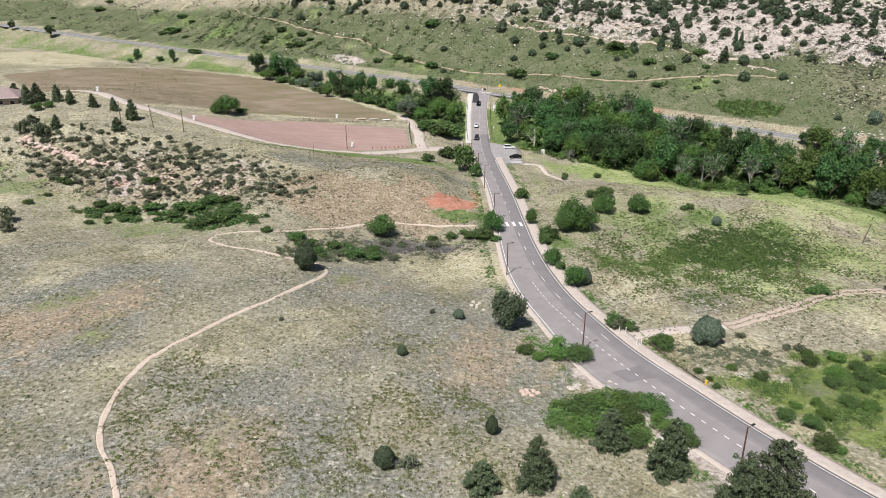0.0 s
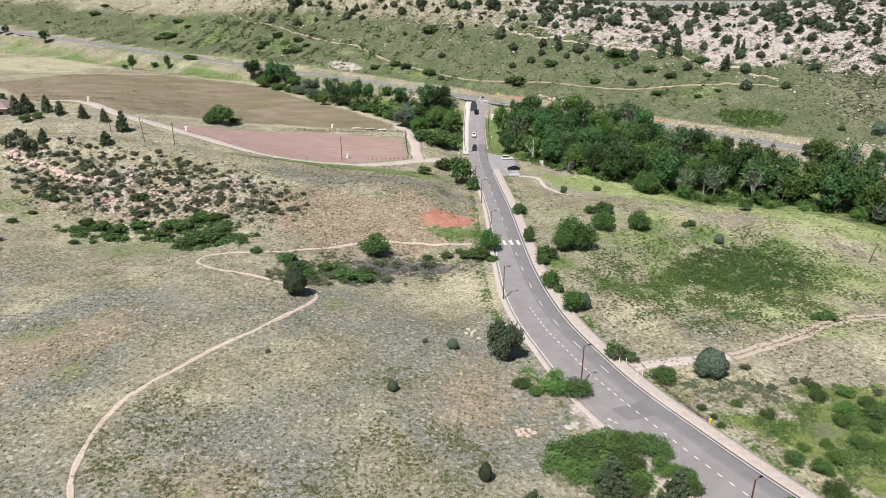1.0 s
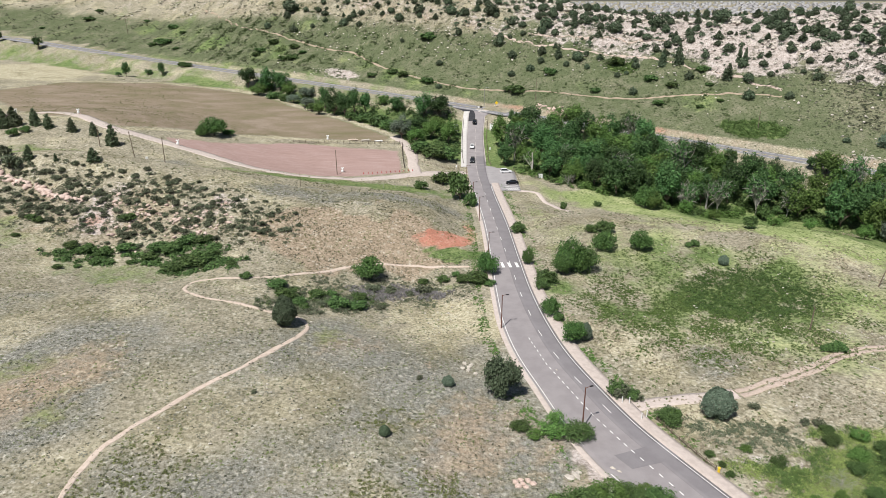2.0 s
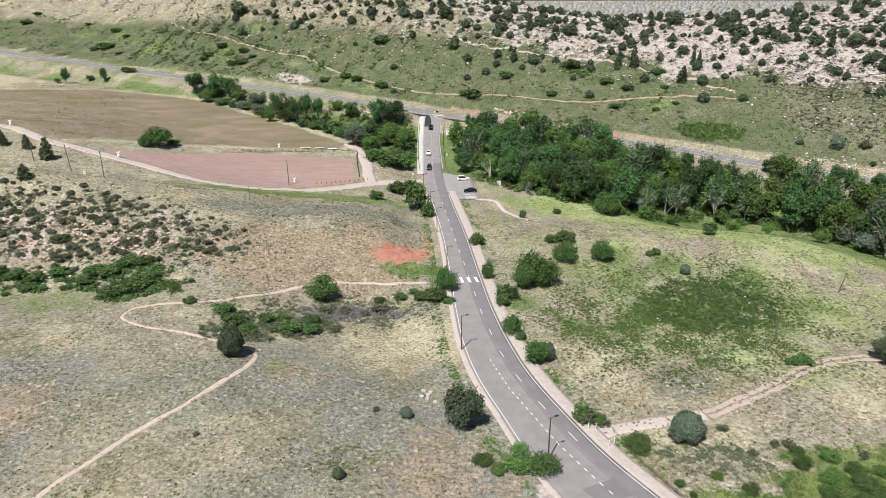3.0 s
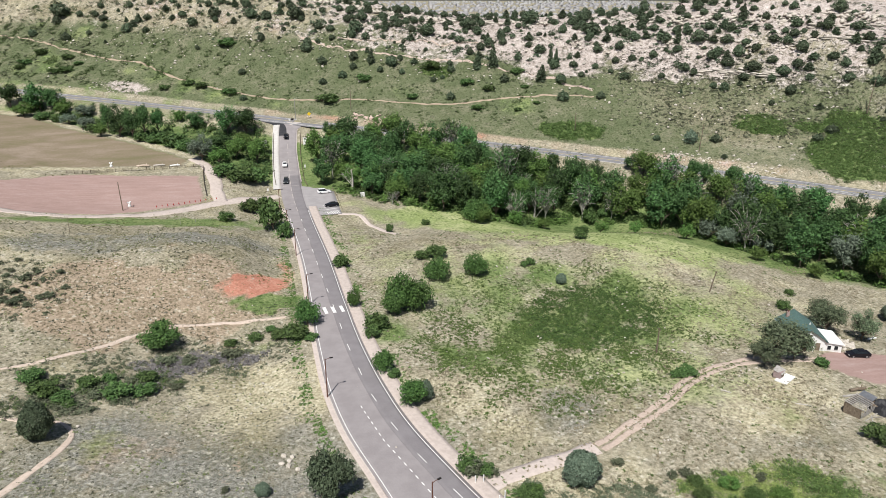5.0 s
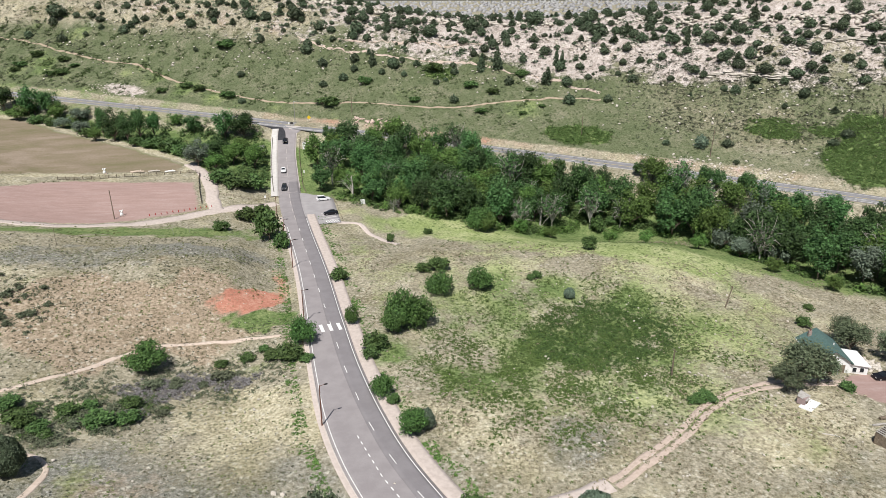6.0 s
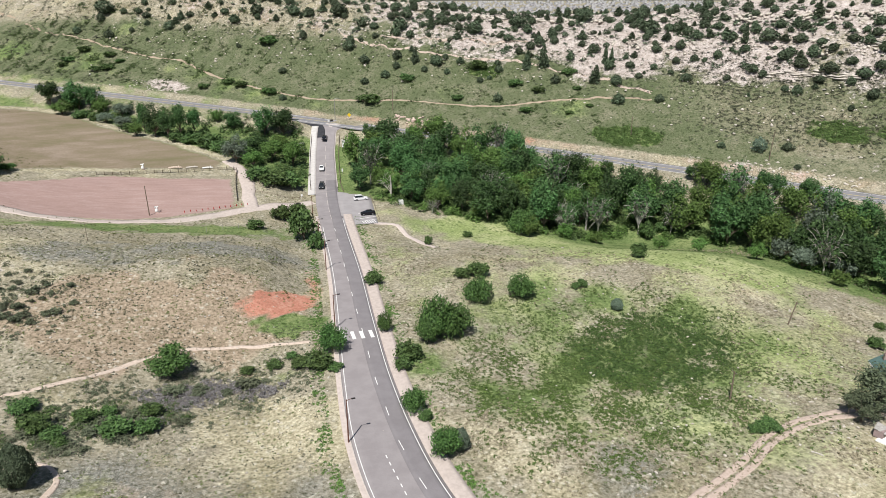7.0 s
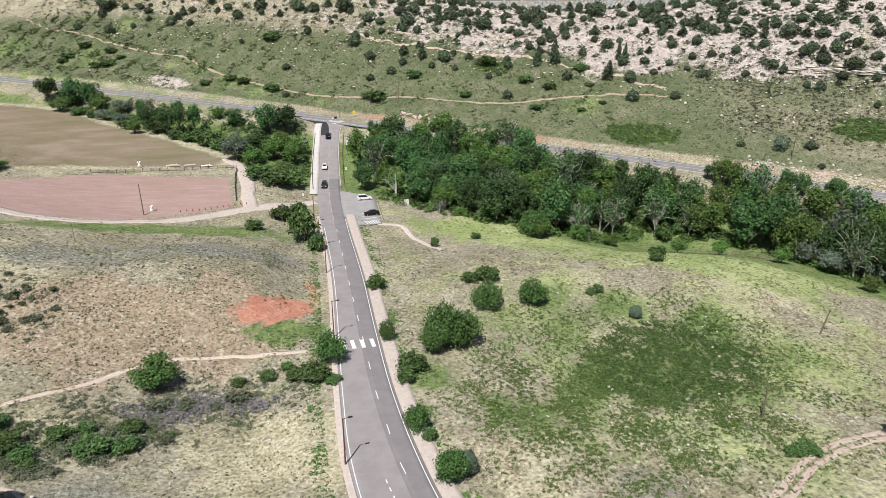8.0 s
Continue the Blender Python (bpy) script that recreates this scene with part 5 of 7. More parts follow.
COTTON = several(lambda g: broadleaf("cottonwood_tree", "cottonwood", "bark", g, 30, 3300, 0.108, 0.52, 0.46, 0.12, "tall leafy cottonwood in the creekside wood", "tree", 0.76, 0.25), 5)
LIGHT = several(lambda g: broadleaf("cottonwood_tree", "bright", "bark", g, 30, 3200, 0.108, 0.52, 0.44, 0.05, "bright green leafy tree at the edge of the wood", "tree", 0.74, 0.25), 3)
WILLOW = several(lambda g: broadleaf("willow_tree", "willow", "bark", g, 30, 2800, 0.108, 0.52, 0.44, 0.2, "silvery grey-green willow in the creekside wood", "tree", 0.74, 0.25), 2)
GREYTREE = several(lambda g: broadleaf("thin_tree", "cottonwood", "pale_bark", g, 34, 620, 0.14, 0.62, 0.34, 2.6, "thin-leaved tree with bare grey branches", "tree", 0.66, 0.36), 2)
BUSH = several(lambda g: broadleaf("leafy_bush", "leafy", "bark", g, 40, 3600, 0.095, 0.46, 0.7, 0.05, "dense deep green bush on the dry grass", "bush", 0.74, 0.27), 3)
NEARBRIGHT = several(lambda g: broadleaf("leafy_bush", "bright", "bark", g, 40, 3000, 0.085, 0.42, 0.8, 0.1, "bright green leafy bush in the hollow", "bush", 0.82, 0.23), 2)
NEAROAK = several(lambda g: broadleaf("scrub_oak", "oak", "bark", g, 46, 4200, 0.085, 0.46, 0.8, 0.15, "low dark green scrub oak", "shrub", 0.8, 0.25), 2)
OAK = several(lambda g: broadleaf("scrub_oak", "oak", "bark", g, 34, 1450, 0.165, 0.42, 0.75, 0.05, "low dark green scrub oak", "shrub", 0.76, 0.27), 3)
BIGBUSH = several(lambda g: broadleaf("dark_bush", "juniper", "bark", g, 44, 9000, 0.09, 0.5, 0.55, 1.2, "large dark green bush beside the road", "bush", 0.86, 0.2), 1)
HOUSETREE = several(lambda g: broadleaf("shade_tree", "shade", "bark", g, 30, 4600, 0.085, 0.56, 0.5, 1.0, "wide grey-green shade tree by the house", "tree", 0.86, 0.24), 2)
SHRUB = several(lambda g: shrub_ball("juniper_shrub", "juniper", g, 620, 0.27, "dark green juniper on the ridge slope"), 4)
BLUE = several(lambda g: shrub_ball("juniper_shrub", "blue", g, 1100, 0.17, "blue-green juniper on the open slope", "shrub", 0.75), 2)
NEARJ = several(lambda g: shrub_ball("juniper_tree", "juniper", g, 9000, 0.085, "dense egg-shaped dark juniper in the grass", "tree", 0.8, 0.35), 2)
NEARB2 = several(lambda g: shrub_ball("juniper_tree", "blue", g, 8000, 0.085, "rounded blue-green juniper beside the track", "tree", 0.6, 0.5), 2)
PINE = several(lambda g: conifer("pine_tree", "pine", g, 12000, 0.08, 0.55, 0.2, "bushy dark green pine on the grass"), 3)
BIGPINE = several(lambda g: conifer("pine_tree", "pine", g, 24000, 0.055, 0.5, 0.16, "broad grey-green pine beside the road"), 2)
CONE = several(lambda g: conifer("pine_tree", "pine", g, 1500, 0.22, 0.6, 0.18, "young pine in a planted row on the terrace"), 2)
TALL = several(lambda g: conifer("ridge_pine", "juniper", g, 1200, 0.25, 0.6, 0.25, "tall dark conifer on the ridge slope"), 3)
SCRUB = several(lambda g: broadleaf("scrub_bush", "scrub", "bark", g, 20, 480, 0.22, 0.45, 0.8, 0.1, "grey-green scrub bush on the stony bank", "shrub", 0.74, 0.3), 3)

# near the road and on the meadow
plant(PINES[:1] + NEARL[:1] + NEARL[3:4], NEARJ, "scattered junipers")
plant(PINES[1:5] + PINES[7:], PINE, "pines beside the road")
plant(PINES[5:7], BIGPINE, "pines beside the road")
plant(NEARL[1:2] + NEARL[4:], SCRUB, "scattered junipers")
plant(NEARL[2:3], NEARJ[:1], "scattered junipers")
plant(NEARB[:1], BIGBUSH, "roadside bushes")
plant(NEARB[5:6], NEARB2, "roadside bushes")
plant(LOWR[:1], NEARB2, "roadside bushes")
plant(NEARB[1:5] + NEARB[7:] + THICK, NEAROAK + NEARBRIGHT[:1], "scrub oak thicket", 0.12, 1.25)
plant(LOWR[1:] , SCRUB, "creek thicket")
plant(LOWR2 + LOWR0, NEAROAK + NEARBRIGHT, "creek thicket", 0.12, 0.72)
plant([ROAD_TREES[i] for i in (0, 1, 2, 3, 4, 5, 6, 11)], BUSH, "roadside bushes", 0.12, 1.2)
plant([ROAD_TREES[i] for i in (7, 8, 9, 12, 13)], OAK, "roadside bushes", 0.12, 1.2)
plant([ROAD_TREES[10], ROAD_TREES[14]], NEARB2, "roadside bushes")
plant(MID[2:4] + MID[7:9], BUSH, "meadow bushes")
plant(MID[:2] + MID[4:7] + MID[9:12] + MID[12:] + MID2, OAK, "meadow bushes")
plant(GREEN_L, OAK, "gully bushes")
plant(THICK_L[:9], OAK, "gully bushes")
plant(THICK_L[9:], SCRUB, "gully bushes")
plant(HOUSE[:6], HOUSETREE, "trees round the house")
plant(HOUSE[6:7], NEARB2, "trees round the house")
plant(HOUSE[7:], OAK, "trees round the house")

# the terrace with its planted pines
plant(CONES, CONE, "planted pines")
plant(LEFTB[:3] + LEFTB[9:], SCRUB, "terrace bushes")
plant(LEFTB[3:9], BUSH, "terrace bushes")
plant(LEFTS, OAK, "bank bushes")

# the ridge
plant(HILLJ + HILLJ2 + HILLJ3 + HILLJ4, SHRUB, "ridge junipers", 0.3)
plant(HILLT[:5] + HILLT[6:], TALL, "ridge conifers", 0.3)
plant(HILLT[5:6], BLUE, "ridge junipers", 0.3)
plant(HILLOAK + HILLOAKL, OAK, "ridge oak mats", 0.5)
plant(HWTREE, COTTON, "highway trees")

def clear_of(x, y, rows, gap):
    return all((x - a) ** 2 + (y - b) ** 2 > gap * gap for a, b, *_ in rows)


def ridge_scatter(want):
    done, known = [], HILLJ + HILLJ2 + HILLJ3 + HILLJ4 + HILLT
    while len(done) < want:
        x, y = dice.uniform(-110, 275), dice.uniform(240, 500)
        d = float(highway_offset(np.array(x), np.array(y))[0])
        thick = float(np.interp(d, (40, 62, 80, 112), (0.0, 0.55, 1.0, 1.0))) * float(np.interp(x, (-110, -20, 60, 200), (0.25, 0.45, 0.8, 1.0)))
        if not 40 < d < 114 or dice.uniform() > thick or not clear_of(x, y, known + done, 3.4) or not clear_of(x, y, WALK_UPPER, 5):
            continue
        r = float(dice.uniform(0.9, 2.5))
        done.append((x, y, r, r * float(dice.uniform(1.3, 2.3))))
    return done


plant(ridge_scatter(420), SHRUB * 2 + TALL, "ridge junipers", 0.35)


# ---------------------------------------------------------------- the woods along the creek
def wood(x0, x1, near, gap, tall, rim, slope, kinds, group, wide=0.42):
    """Trees about gap metres apart between the near edge (x, y knots) and rim metres short of the highway, kept below the line of sight to it."""
    nx, ny = zip(*near)
    for gx in np.arange(x0, x1, gap):
        for gy in np.arange(60, 430, gap):
            x, y = gx + dice.uniform(-0.42, 0.42) * gap, gy + dice.uniform(-0.42, 0.42) * gap
            d, zh = highway_offset(np.array(x), np.array(y))
            r = float(road_offset(np.array(x), np.array(y))[0])
            if y < np.interp(x, nx, ny) or d > -rim or r < 6 or (x < 36 and y > 270 and x > 20):
                continue
            h = dice.uniform(*tall)
            if y > 322 and x < 52:
                h = min(h, dice.uniform(6, 9))
            if slope:
                h = min(h, (float(zh) + slope * -float(d) - float(land(x, y))) * dice.uniform(0.85, 1.0))
            if h < 3:
                continue
            kind = kinds[int(dice.integers(len(kinds)))]
            tagged(stand(kind, x, y, min(h * wide, 5.4) * dice.uniform(0.85, 1.15), h, 0.3), group=group)


EDGE_RIGHT = [(36, 284), (50, 268), (58, 264), (70, 256), (82, 250), (93, 245), (104, 243), (118, 250), (127, 247), (140, 240), (146, 226), (148, 214), (157, 199), (166, 185), (172, 169), (184, 142), (215, 97)]
wood(37, 92, EDGE_RIGHT, 7.8, (9, 15.5), 12, 0, COTTON * 2 + LIGHT * 2 + GREYTREE[:1], "creek wood")
wood(92, 150, EDGE_RIGHT, 7.8, (10, 17), 12, 0.265, COTTON * 3 + LIGHT + GREYTREE * 3 + WILLOW[:1], "creek wood")
wood(150, 180, EDGE_RIGHT, 7.8, (11, 18), 8, 0.62, COTTON * 3 + LIGHT * 2 + GREYTREE + WILLOW, "creek wood")
wood(180, 222, EDGE_RIGHT, 7.8, (10, 16), 12, 0.28, COTTON * 4 + LIGHT + GREYTREE + WILLOW[:1], "creek wood")
# single trees and bushes between the ploughed field and the highway
EDGE_LEFT = [(-100, 418), (-79, 398), (-45, 358), (-24, 346), (-7, 318), (1, 300), (18, 299)]
CREEK_TALL = [(-92.6, 411, 4.4, 11.5), (-78, 402, 5.0, 13.5), (-71, 399, 4.2, 11), (-43.9, 360.5, 2.6, 13), (-39, 354, 4.6, 13.5), (-33.5, 351, 3.6, 12), (-29, 353.5, 2.8, 14), (-24, 358, 3.0, 11.5), (-8, 360, 3.6, 8), (4.7, 350, 4.6, 13), (12.4, 346, 5.0, 12.5), (2, 326, 4.2, 8.5)]
CREEK_LIGHT = [(-84.4, 397, 4.2, 6.5), (-81, 403, 4, 6), (-67.5, 394, 4.0, 7.5), (7.2, 315.6, 4.4, 9), (15.0, 314.4, 3.8, 11), (0.6, 309.7, 3.4, 6.5), (-46.6, 355, 2.6, 6), (-15.8, 368.6, 2.6, 5.5), (17.6, 326, 2.6, 7), (10.5, 328, 4, 8)]
CREEK_WILLOW = [(-5.3, 315, 4.8, 10.5), (-57.5, 388, 4.4, 6.5), (-53.9, 369, 4.2, 5.5), (-62.4, 379, 3.6, 5)]
CREEK_LOW = [(8.3, 291, 6.0, 5.0), (3, 295, 4.8, 4.6), (13, 293, 4.8, 5.2), (-17, 339, 5.5, 5.0), (-24, 343, 4, 4.2), (-11.5, 331, 4.2, 4.6), (-3, 323, 4, 4.5), (-30, 346, 3.4, 3.8), (-68, 384, 3.5, 3.6), (-75, 389, 3.5, 4), (-50, 362, 3.5, 4.0), (-1, 332, 3.6, 5)]
plant(CREEK_TALL, COTTON, "creek wood", 0.3, 1.18)
plant(CREEK_LIGHT, LIGHT, "creek wood", 0.3, 1.18)
plant(CREEK_WILLOW, WILLOW, "creek wood", 0.3, 1.18)
plant(CREEK_LOW, OAK, "creek wood", 0.3)
plant([(150, 214, 4.2, 8.5), (156, 208, 4.0, 8.0), (151, 206, 3.4, 6.5), (161, 201, 3.8, 7.5)], WILLOW, "creek wood", 0.3)
# a brighter fringe along the wood's foot
for fx, fy, fr, fh in ((72, 260, 2.6, 4.6), (84, 243, 3.4, 6.5), (96, 244, 3, 5), (105, 240, 2.4, 4), (128, 221, 2.8, 4.2), (120, 229, 2.6, 4.4), (140, 211, 2.8, 5.0), (153, 194, 2.6, 4.5), (161, 180, 2.6, 4.4)):
    tagged(stand(LIGHT[1], fx, fy, fr, fh), group="creek wood")


# ---------------------------------------------------------------- undergrowth too small to count
def tangle(name, places, size, blades, leaf, material, label, high=0.6, flat=1.1):
    """Many small plants in one mesh: a few sprays round each place."""
    n = len(places)
    rng = np.random.default_rng(len(name) + n)
    s = size * rng.uniform(0.5, 1.4, n)
    c = np.repeat(np.c_[places, land(places[:, 0], places[:, 1]) + roughness(places[:, 0], places[:, 1])], blades, axis=0)
    d = rng.normal(size=(n * blades, 3))
    d[:, 2] = np.abs(d[:, 2])
    d /= np.linalg.norm(d, axis=1)[:, None]
    k = np.repeat(s, blades)[:, None]
    p = c + d * k * [1, 1, high] * rng.uniform(0.5, 1, (n * blades, 1))
    p[:, 2] += 0.03
    v, f = leaves(rng, p, d * 0.5 + [0, 0, flat], 1.0)
    v = np.repeat(p, 3, axis=0) + (v - np.repeat(p, 3, axis=0)) * np.repeat(k, 3, axis=0) * leaf
    return tagged(new(name, quick_mesh(name, v, f, MAT[material])), label, "undergrowth", kind="stuff")


def sprinkle(n, box, keep, seed):
    rng, got = np.random.default_rng(seed), []
    while sum(map(len, got)) < n:
        q = np.c_[rng.uniform(box[0], box[1], 4 * n), rng.uniform(box[2], box[3], 4 * n)]
        r = road_offset(q[:, 0], q[:, 1])[0]
        d = highway_offset(q[:, 0], q[:, 1])[0]
        got.append(q[(rng.uniform(size=len(q)) < keep(q[:, 0], q[:, 1], d)) & (r > 3.3) & (np.abs(d) > 7)])
    return np.concatenate(got)[:n]


patchy = lambda x, y, s, seed: np.clip(0.5 + 0.9 * ripple(x, y, s, seed), 0, 1)
off_lots = lambda x, y: (1 - inside(x, y, -36, 277, 40, 22, 0, 0.15)) * (1 - inside(x, y, -76, 276, 24, 13, -6, 0.2)) * (1 - inside(x, y, 128, 127, 14, 9, -25, 0.2))
tangle("sagebrush", sprinkle(16000, (-110, 32, 55, 175), lambda x, y, d: patchy(x, y, 9, 1.0) * smooth(185, 130, y), 1), 0.17, 9, 0.6, "sage", "low grey sagebrush over the near meadow")
tangle("dry_grass", sprinkle(20000, (-120, 32, 55, 235), lambda x, y, d: patchy(x, y, 7, 6.0), 2), 0.15, 6, 0.7, "straw", "tufts of dry straw-coloured grass", 0.9)
tangle("green_tufts", sprinkle(9000, (-110, 30, 55, 220), lambda x, y, d: patchy(x, y, 5, 9.0) ** 2, 3), 0.2, 8, 0.75, "tuft", "scattered green tufts in the dry grass")
tangle("meadow_herbs", sprinkle(10000, (34, 150, 85, 232), lambda x, y, d: patchy(x, y, 6, 2.0) * (0.05 + inside(x, y, 72, 160, 32, 26, 0, 0.6)) * off_lots(x, y) * smooth(-30, -45, d), 4), 0.34, 8, 0.7, "oak_carpet", "green herbs over the meadow mound")
tangle("meadow_straw", sprinkle(12000, (34, 165, 85, 232), lambda x, y, d: patchy(x, y, 8, 7.0) * off_lots(x, y) * smooth(-30, -45, d) * (1 - inside(x, y, 122, 212, 40, 15, -27, 0.3)) * (1 - inside(x, y, 72, 243, 38, 18, -28, 0.3)) * (1 - 0.8 * inside(x, y, 70, 168, 34, 26, -15, 0.4)), 5), 0.26, 6, 0.9, "straw", "dry grass over the meadow mound", 0.9)
tangle("dark_mat", sprinkle(2400, (60, 100, 148, 182), lambda x, y, d: inside(x, y, 82, 165, 16, 13, 15, 0.3) * (0.35 + patchy(x, y, 2.5, 3.0)), 6), 0.55, 20, 0.45, "leafy", "dark green mat of low bushes on the mound")
tangle("knoll_scrub", sprinkle(1500, (-125, -30, 160, 225), lambda x, y, d: inside(x, y, -75, 196, 44, 15, -10, 0.4) * patchy(x, y, 5, 4.0), 7), 0.6, 30, 0.4, "scrub", "grey-green scrub over the stony knoll")
tangle("ridge_scrub", sprinkle(9000, (-140, 285, 230, 560), lambda x, y, d: smooth(9, 24, d) * smooth(118, 100, d) * patchy(x, y, 12, 5.0) * (0.22 + 0.78 * smooth(30, 60, d + 30 * smooth(140, 190, x))), 8), 0.62, 12, 0.5, "dark_scrub", "small scrub over the ridge slope")
HOLLOW = [(47, 98), (52, 93), (58, 84), (64, 77), (73, 78), (82, 90), (90, 97), (87, 106), (76, 107), (66, 107), (62, 102), (56, 99)]
hollow = lambda x, y: np.clip(0.4 + field(x, y, HOLLOW, 3.0), 0, 1) * (1 - inside(x, y, 58, 99, 4, 1.6, -15, 0.3)) * (1 - inside(x, y, 65, 103, 4, 1.4, -15, 0.3))
tangle("creek_brush", sprinkle(1900, (40, 120, 72, 110), lambda x, y, d: hollow(x, y) * patchy(x, y, 5, 8.0) ** 2, 9), 0.62, 34, 0.26, "oak_carpet", "tangled green brush in the hollow", 1.2)
tangle("sage_bank", sprinkle(420, (44, 66, 100, 113), lambda x, y, d: inside(x, y, 54.5, 106, 8, 4, -10, 0.4) * patchy(x, y, 2.0, 1.0), 34), 0.42, 26, 0.35, "scrub", "grey sage and dead stalks below the juniper", 0.9)
tangle("far_tufts", sprinkle(9000, (-200, 30, 180, 440), lambda x, y, d: off_lots(x, y) * (1 - inside(x, y, -62, 344, 80, 28, -42, 0.15)) * patchy(x, y, 9, 3.3) * smooth(-5, -12, d), 10), 0.3, 5, 0.9, "tuft", "grass tufts over the terrace and the field edges")
KNOLL = np.array(sprinkle(330, (-125, -30, 160, 225), lambda x, y, d: inside(x, y, -75, 198, 44, 13, -12, 0.3), 11))
plant([(x, y, r, r * 1.0) for (x, y), r in zip(KNOLL, dice.uniform(0.55, 1.35, len(KNOLL)))], SCRUB, "scrub on the knoll")

tangle("ridge_thicket", sprinkle(950, (-120, 280, 230, 520), lambda x, y, d: smooth(52, 74, d) * smooth(116, 104, d) * patchy(x, y, 10, 7.0) * smooth(-80, 60, x), 12), 1.4, 44, 0.42, "juniper", "dark juniper thickets near the ridge crest", 0.85)
tangle("roadside_weeds", sprinkle(2600, (10, 75, 60, 260), lambda x, y, d: smooth(7, 3.7, road_offset(x, y)[0]) * patchy(x, y, 4, 2.5), 13), 0.3, 14, 0.6, "bright", "green weeds along the road's verges")
tangle("gully_brush", sprinkle(900, (-35, 19, 150, 178), lambda x, y, d: inside(x, y, -6, 164, 28, 7, 14, 0.5) * patchy(x, y, 4, 5.5), 14), 0.45, 24, 0.45, "scrub", "grey-green brush along the dry gully")
tangle("slope_scrub", sprinkle(5600, (140, 285, 225, 345), lambda x, y, d: smooth(18, 34, d) * smooth(78, 62, d) * smooth(165, 190, x) * (0.3 + patchy(x, y, 8, 1.5)), 15), 0.62, 13, 0.5, "dark_scrub", "dense grey scrub on the stony slope")
tangle("oak_mat", sprinkle(6500, (95, 258, 205, 380), lambda x, y, d: MATS(x, y) * smooth(7, 10, d), 16), 0.66, 15, 0.5, "oak_carpet", "low continuous carpets of scrub oak on the slope", 1.3)
tangle("green_herbs", sprinkle(2600, (40, 100, 125, 200), lambda x, y, d: np.maximum(inside(x, y, 64, 150, 22, 20, 0, 0.5), 0.6 * inside(x, y, 100, 180, 14, 9, -20, 0.5)) * patchy(x, y, 4.5, 6.6) ** 2, 17), 0.38, 16, 0.5, "bright", "clumps of leafy green herbs on the mound")
tangle("bank_oak", sprinkle(700, (-95, -40, 162, 186), lambda x, y, d: np.maximum.reduce([inside(x, y, *m) for m in ((-57, 177, 11, 4.5, 5, 0.3), (-53, 168.5, 7, 3, 0, 0.3), (-78, 176, 11, 3.5, 5, 0.3), (-44, 170, 6, 3, 0, 0.3))]) * patchy(x, y, 3.0, 2.0), 18), 0.8, 30, 0.45, "oak", "dark green oak brush along the foot of the bank", 0.9)
tangle("field_greens", sprinkle(2600, (-60, 12, 60, 125), lambda x, y, d: np.maximum.reduce([inside(x, y, *m) for m in ((-12, 76, 14, 8, 0, 0.5), (-36, 84, 7, 14, 0, 0.5), (2, 88, 12, 7, 0, 0.5), (-4, 108, 6, 3, 0, 0.5), (12, 76, 9, 7, 0, 0.5))]) * patchy(x, y, 3.0, 4.4), 19), 0.28, 10, 0.65, "tuft", "green herb clumps in the near meadow")
tangle("thicket_fill", sprinkle(420, (18, 40, 78, 95), lambda x, y, d: inside(x, y, 28.5, 87, 9, 5, 5, 0.3), 20), 0.8, 44, 0.26, "oak_carpet", "leafy oak brush filling the roadside thicket", 1.7)
tangle("pale_grass", sprinkle(5000, (-110, 30, 55, 175), lambda x, y, d: patchy(x, y, 6, 11.0) ** 2, 21), 0.14, 7, 0.7, "pale", "bleached grass in pale drifts", 0.8)
tangle("far_slope_scrub", sprinkle(2600, (-340, -60, 400, 640), lambda x, y, d: smooth(9, 16, d) * smooth(150, 110, d) * patchy(x, y, 11, 6.2) ** 2, 22), 0.9, 14, 0.5, "dark_scrub", "dark scrub over the green end of the ridge")
tangle("gully_thicket", sprinkle(170, (-36, -6, 144, 166), lambda x, y, d: np.maximum(inside(x, y, -22, 155, 11, 5.5, 25, 0.3), inside(x, y, -9, 160, 7, 4, 10, 0.3)) * patchy(x, y, 2.6, 2.0) ** 2, 23), 0.62, 46, 0.3, "oak", "leafy green thicket along the dry gully", 0.9)
tangle("grey_thicket", sprinkle(340, (-34, -6, 144, 162), lambda x, y, d: inside(x, y, -21, 152, 12, 5, 25, 0.3) * patchy(x, y, 3.0, 9.0), 24), 0.75, 46, 0.3, "scrub", "grey-green shrubs along the dry gully", 0.9)
tangle("bare_brush", sprinkle(260, (-16, 16, 156, 170), lambda x, y, d: np.maximum.reduce([inside(x, y, *m) for m in ((-8, 164, 6, 3, 10, 0.4), (-1, 167, 5, 2.5, 0, 0.4), (6, 165, 3.5, 2, 0, 0.4), (-12, 155, 4, 2, 0, 0.4))]), 25), 0.7, 44, 0.32, "twig", "bare lavender-grey brush on the gully rim", 0.9)
tangle("tall_grass", sprinkle(4200, (42, 112, 72, 110), lambda x, y, d: hollow(x, y) * (1 - 0.8 * patchy(x, y, 5, 8.0)), 26), 0.5, 24, 0.26, "reed", "tall yellow-green grass in the hollow", 1.1)
tangle("stony_specks", sprinkle(3600, (-60, 30, 160, 235), lambda x, y, d: (1 - inside(x, y, 11, 195, 13, 8, 33, 0.2)) * np.maximum(inside(x, y, -14, 190, 38, 22, 3, 0.4), 0.3) * patchy(x, y, 7, 8.0), 27), 0.2, 6, 0.9, "dark_scrub", "small dark tufts over the stony knoll", 0.8)
tangle("field_specks", sprinkle(4500, (-110, 30, 55, 160), lambda x, y, d: patchy(x, y, 10, 12.0), 28), 0.17, 6, 0.9, "dark_scrub", "small dark tufts over the near meadow", 0.8)
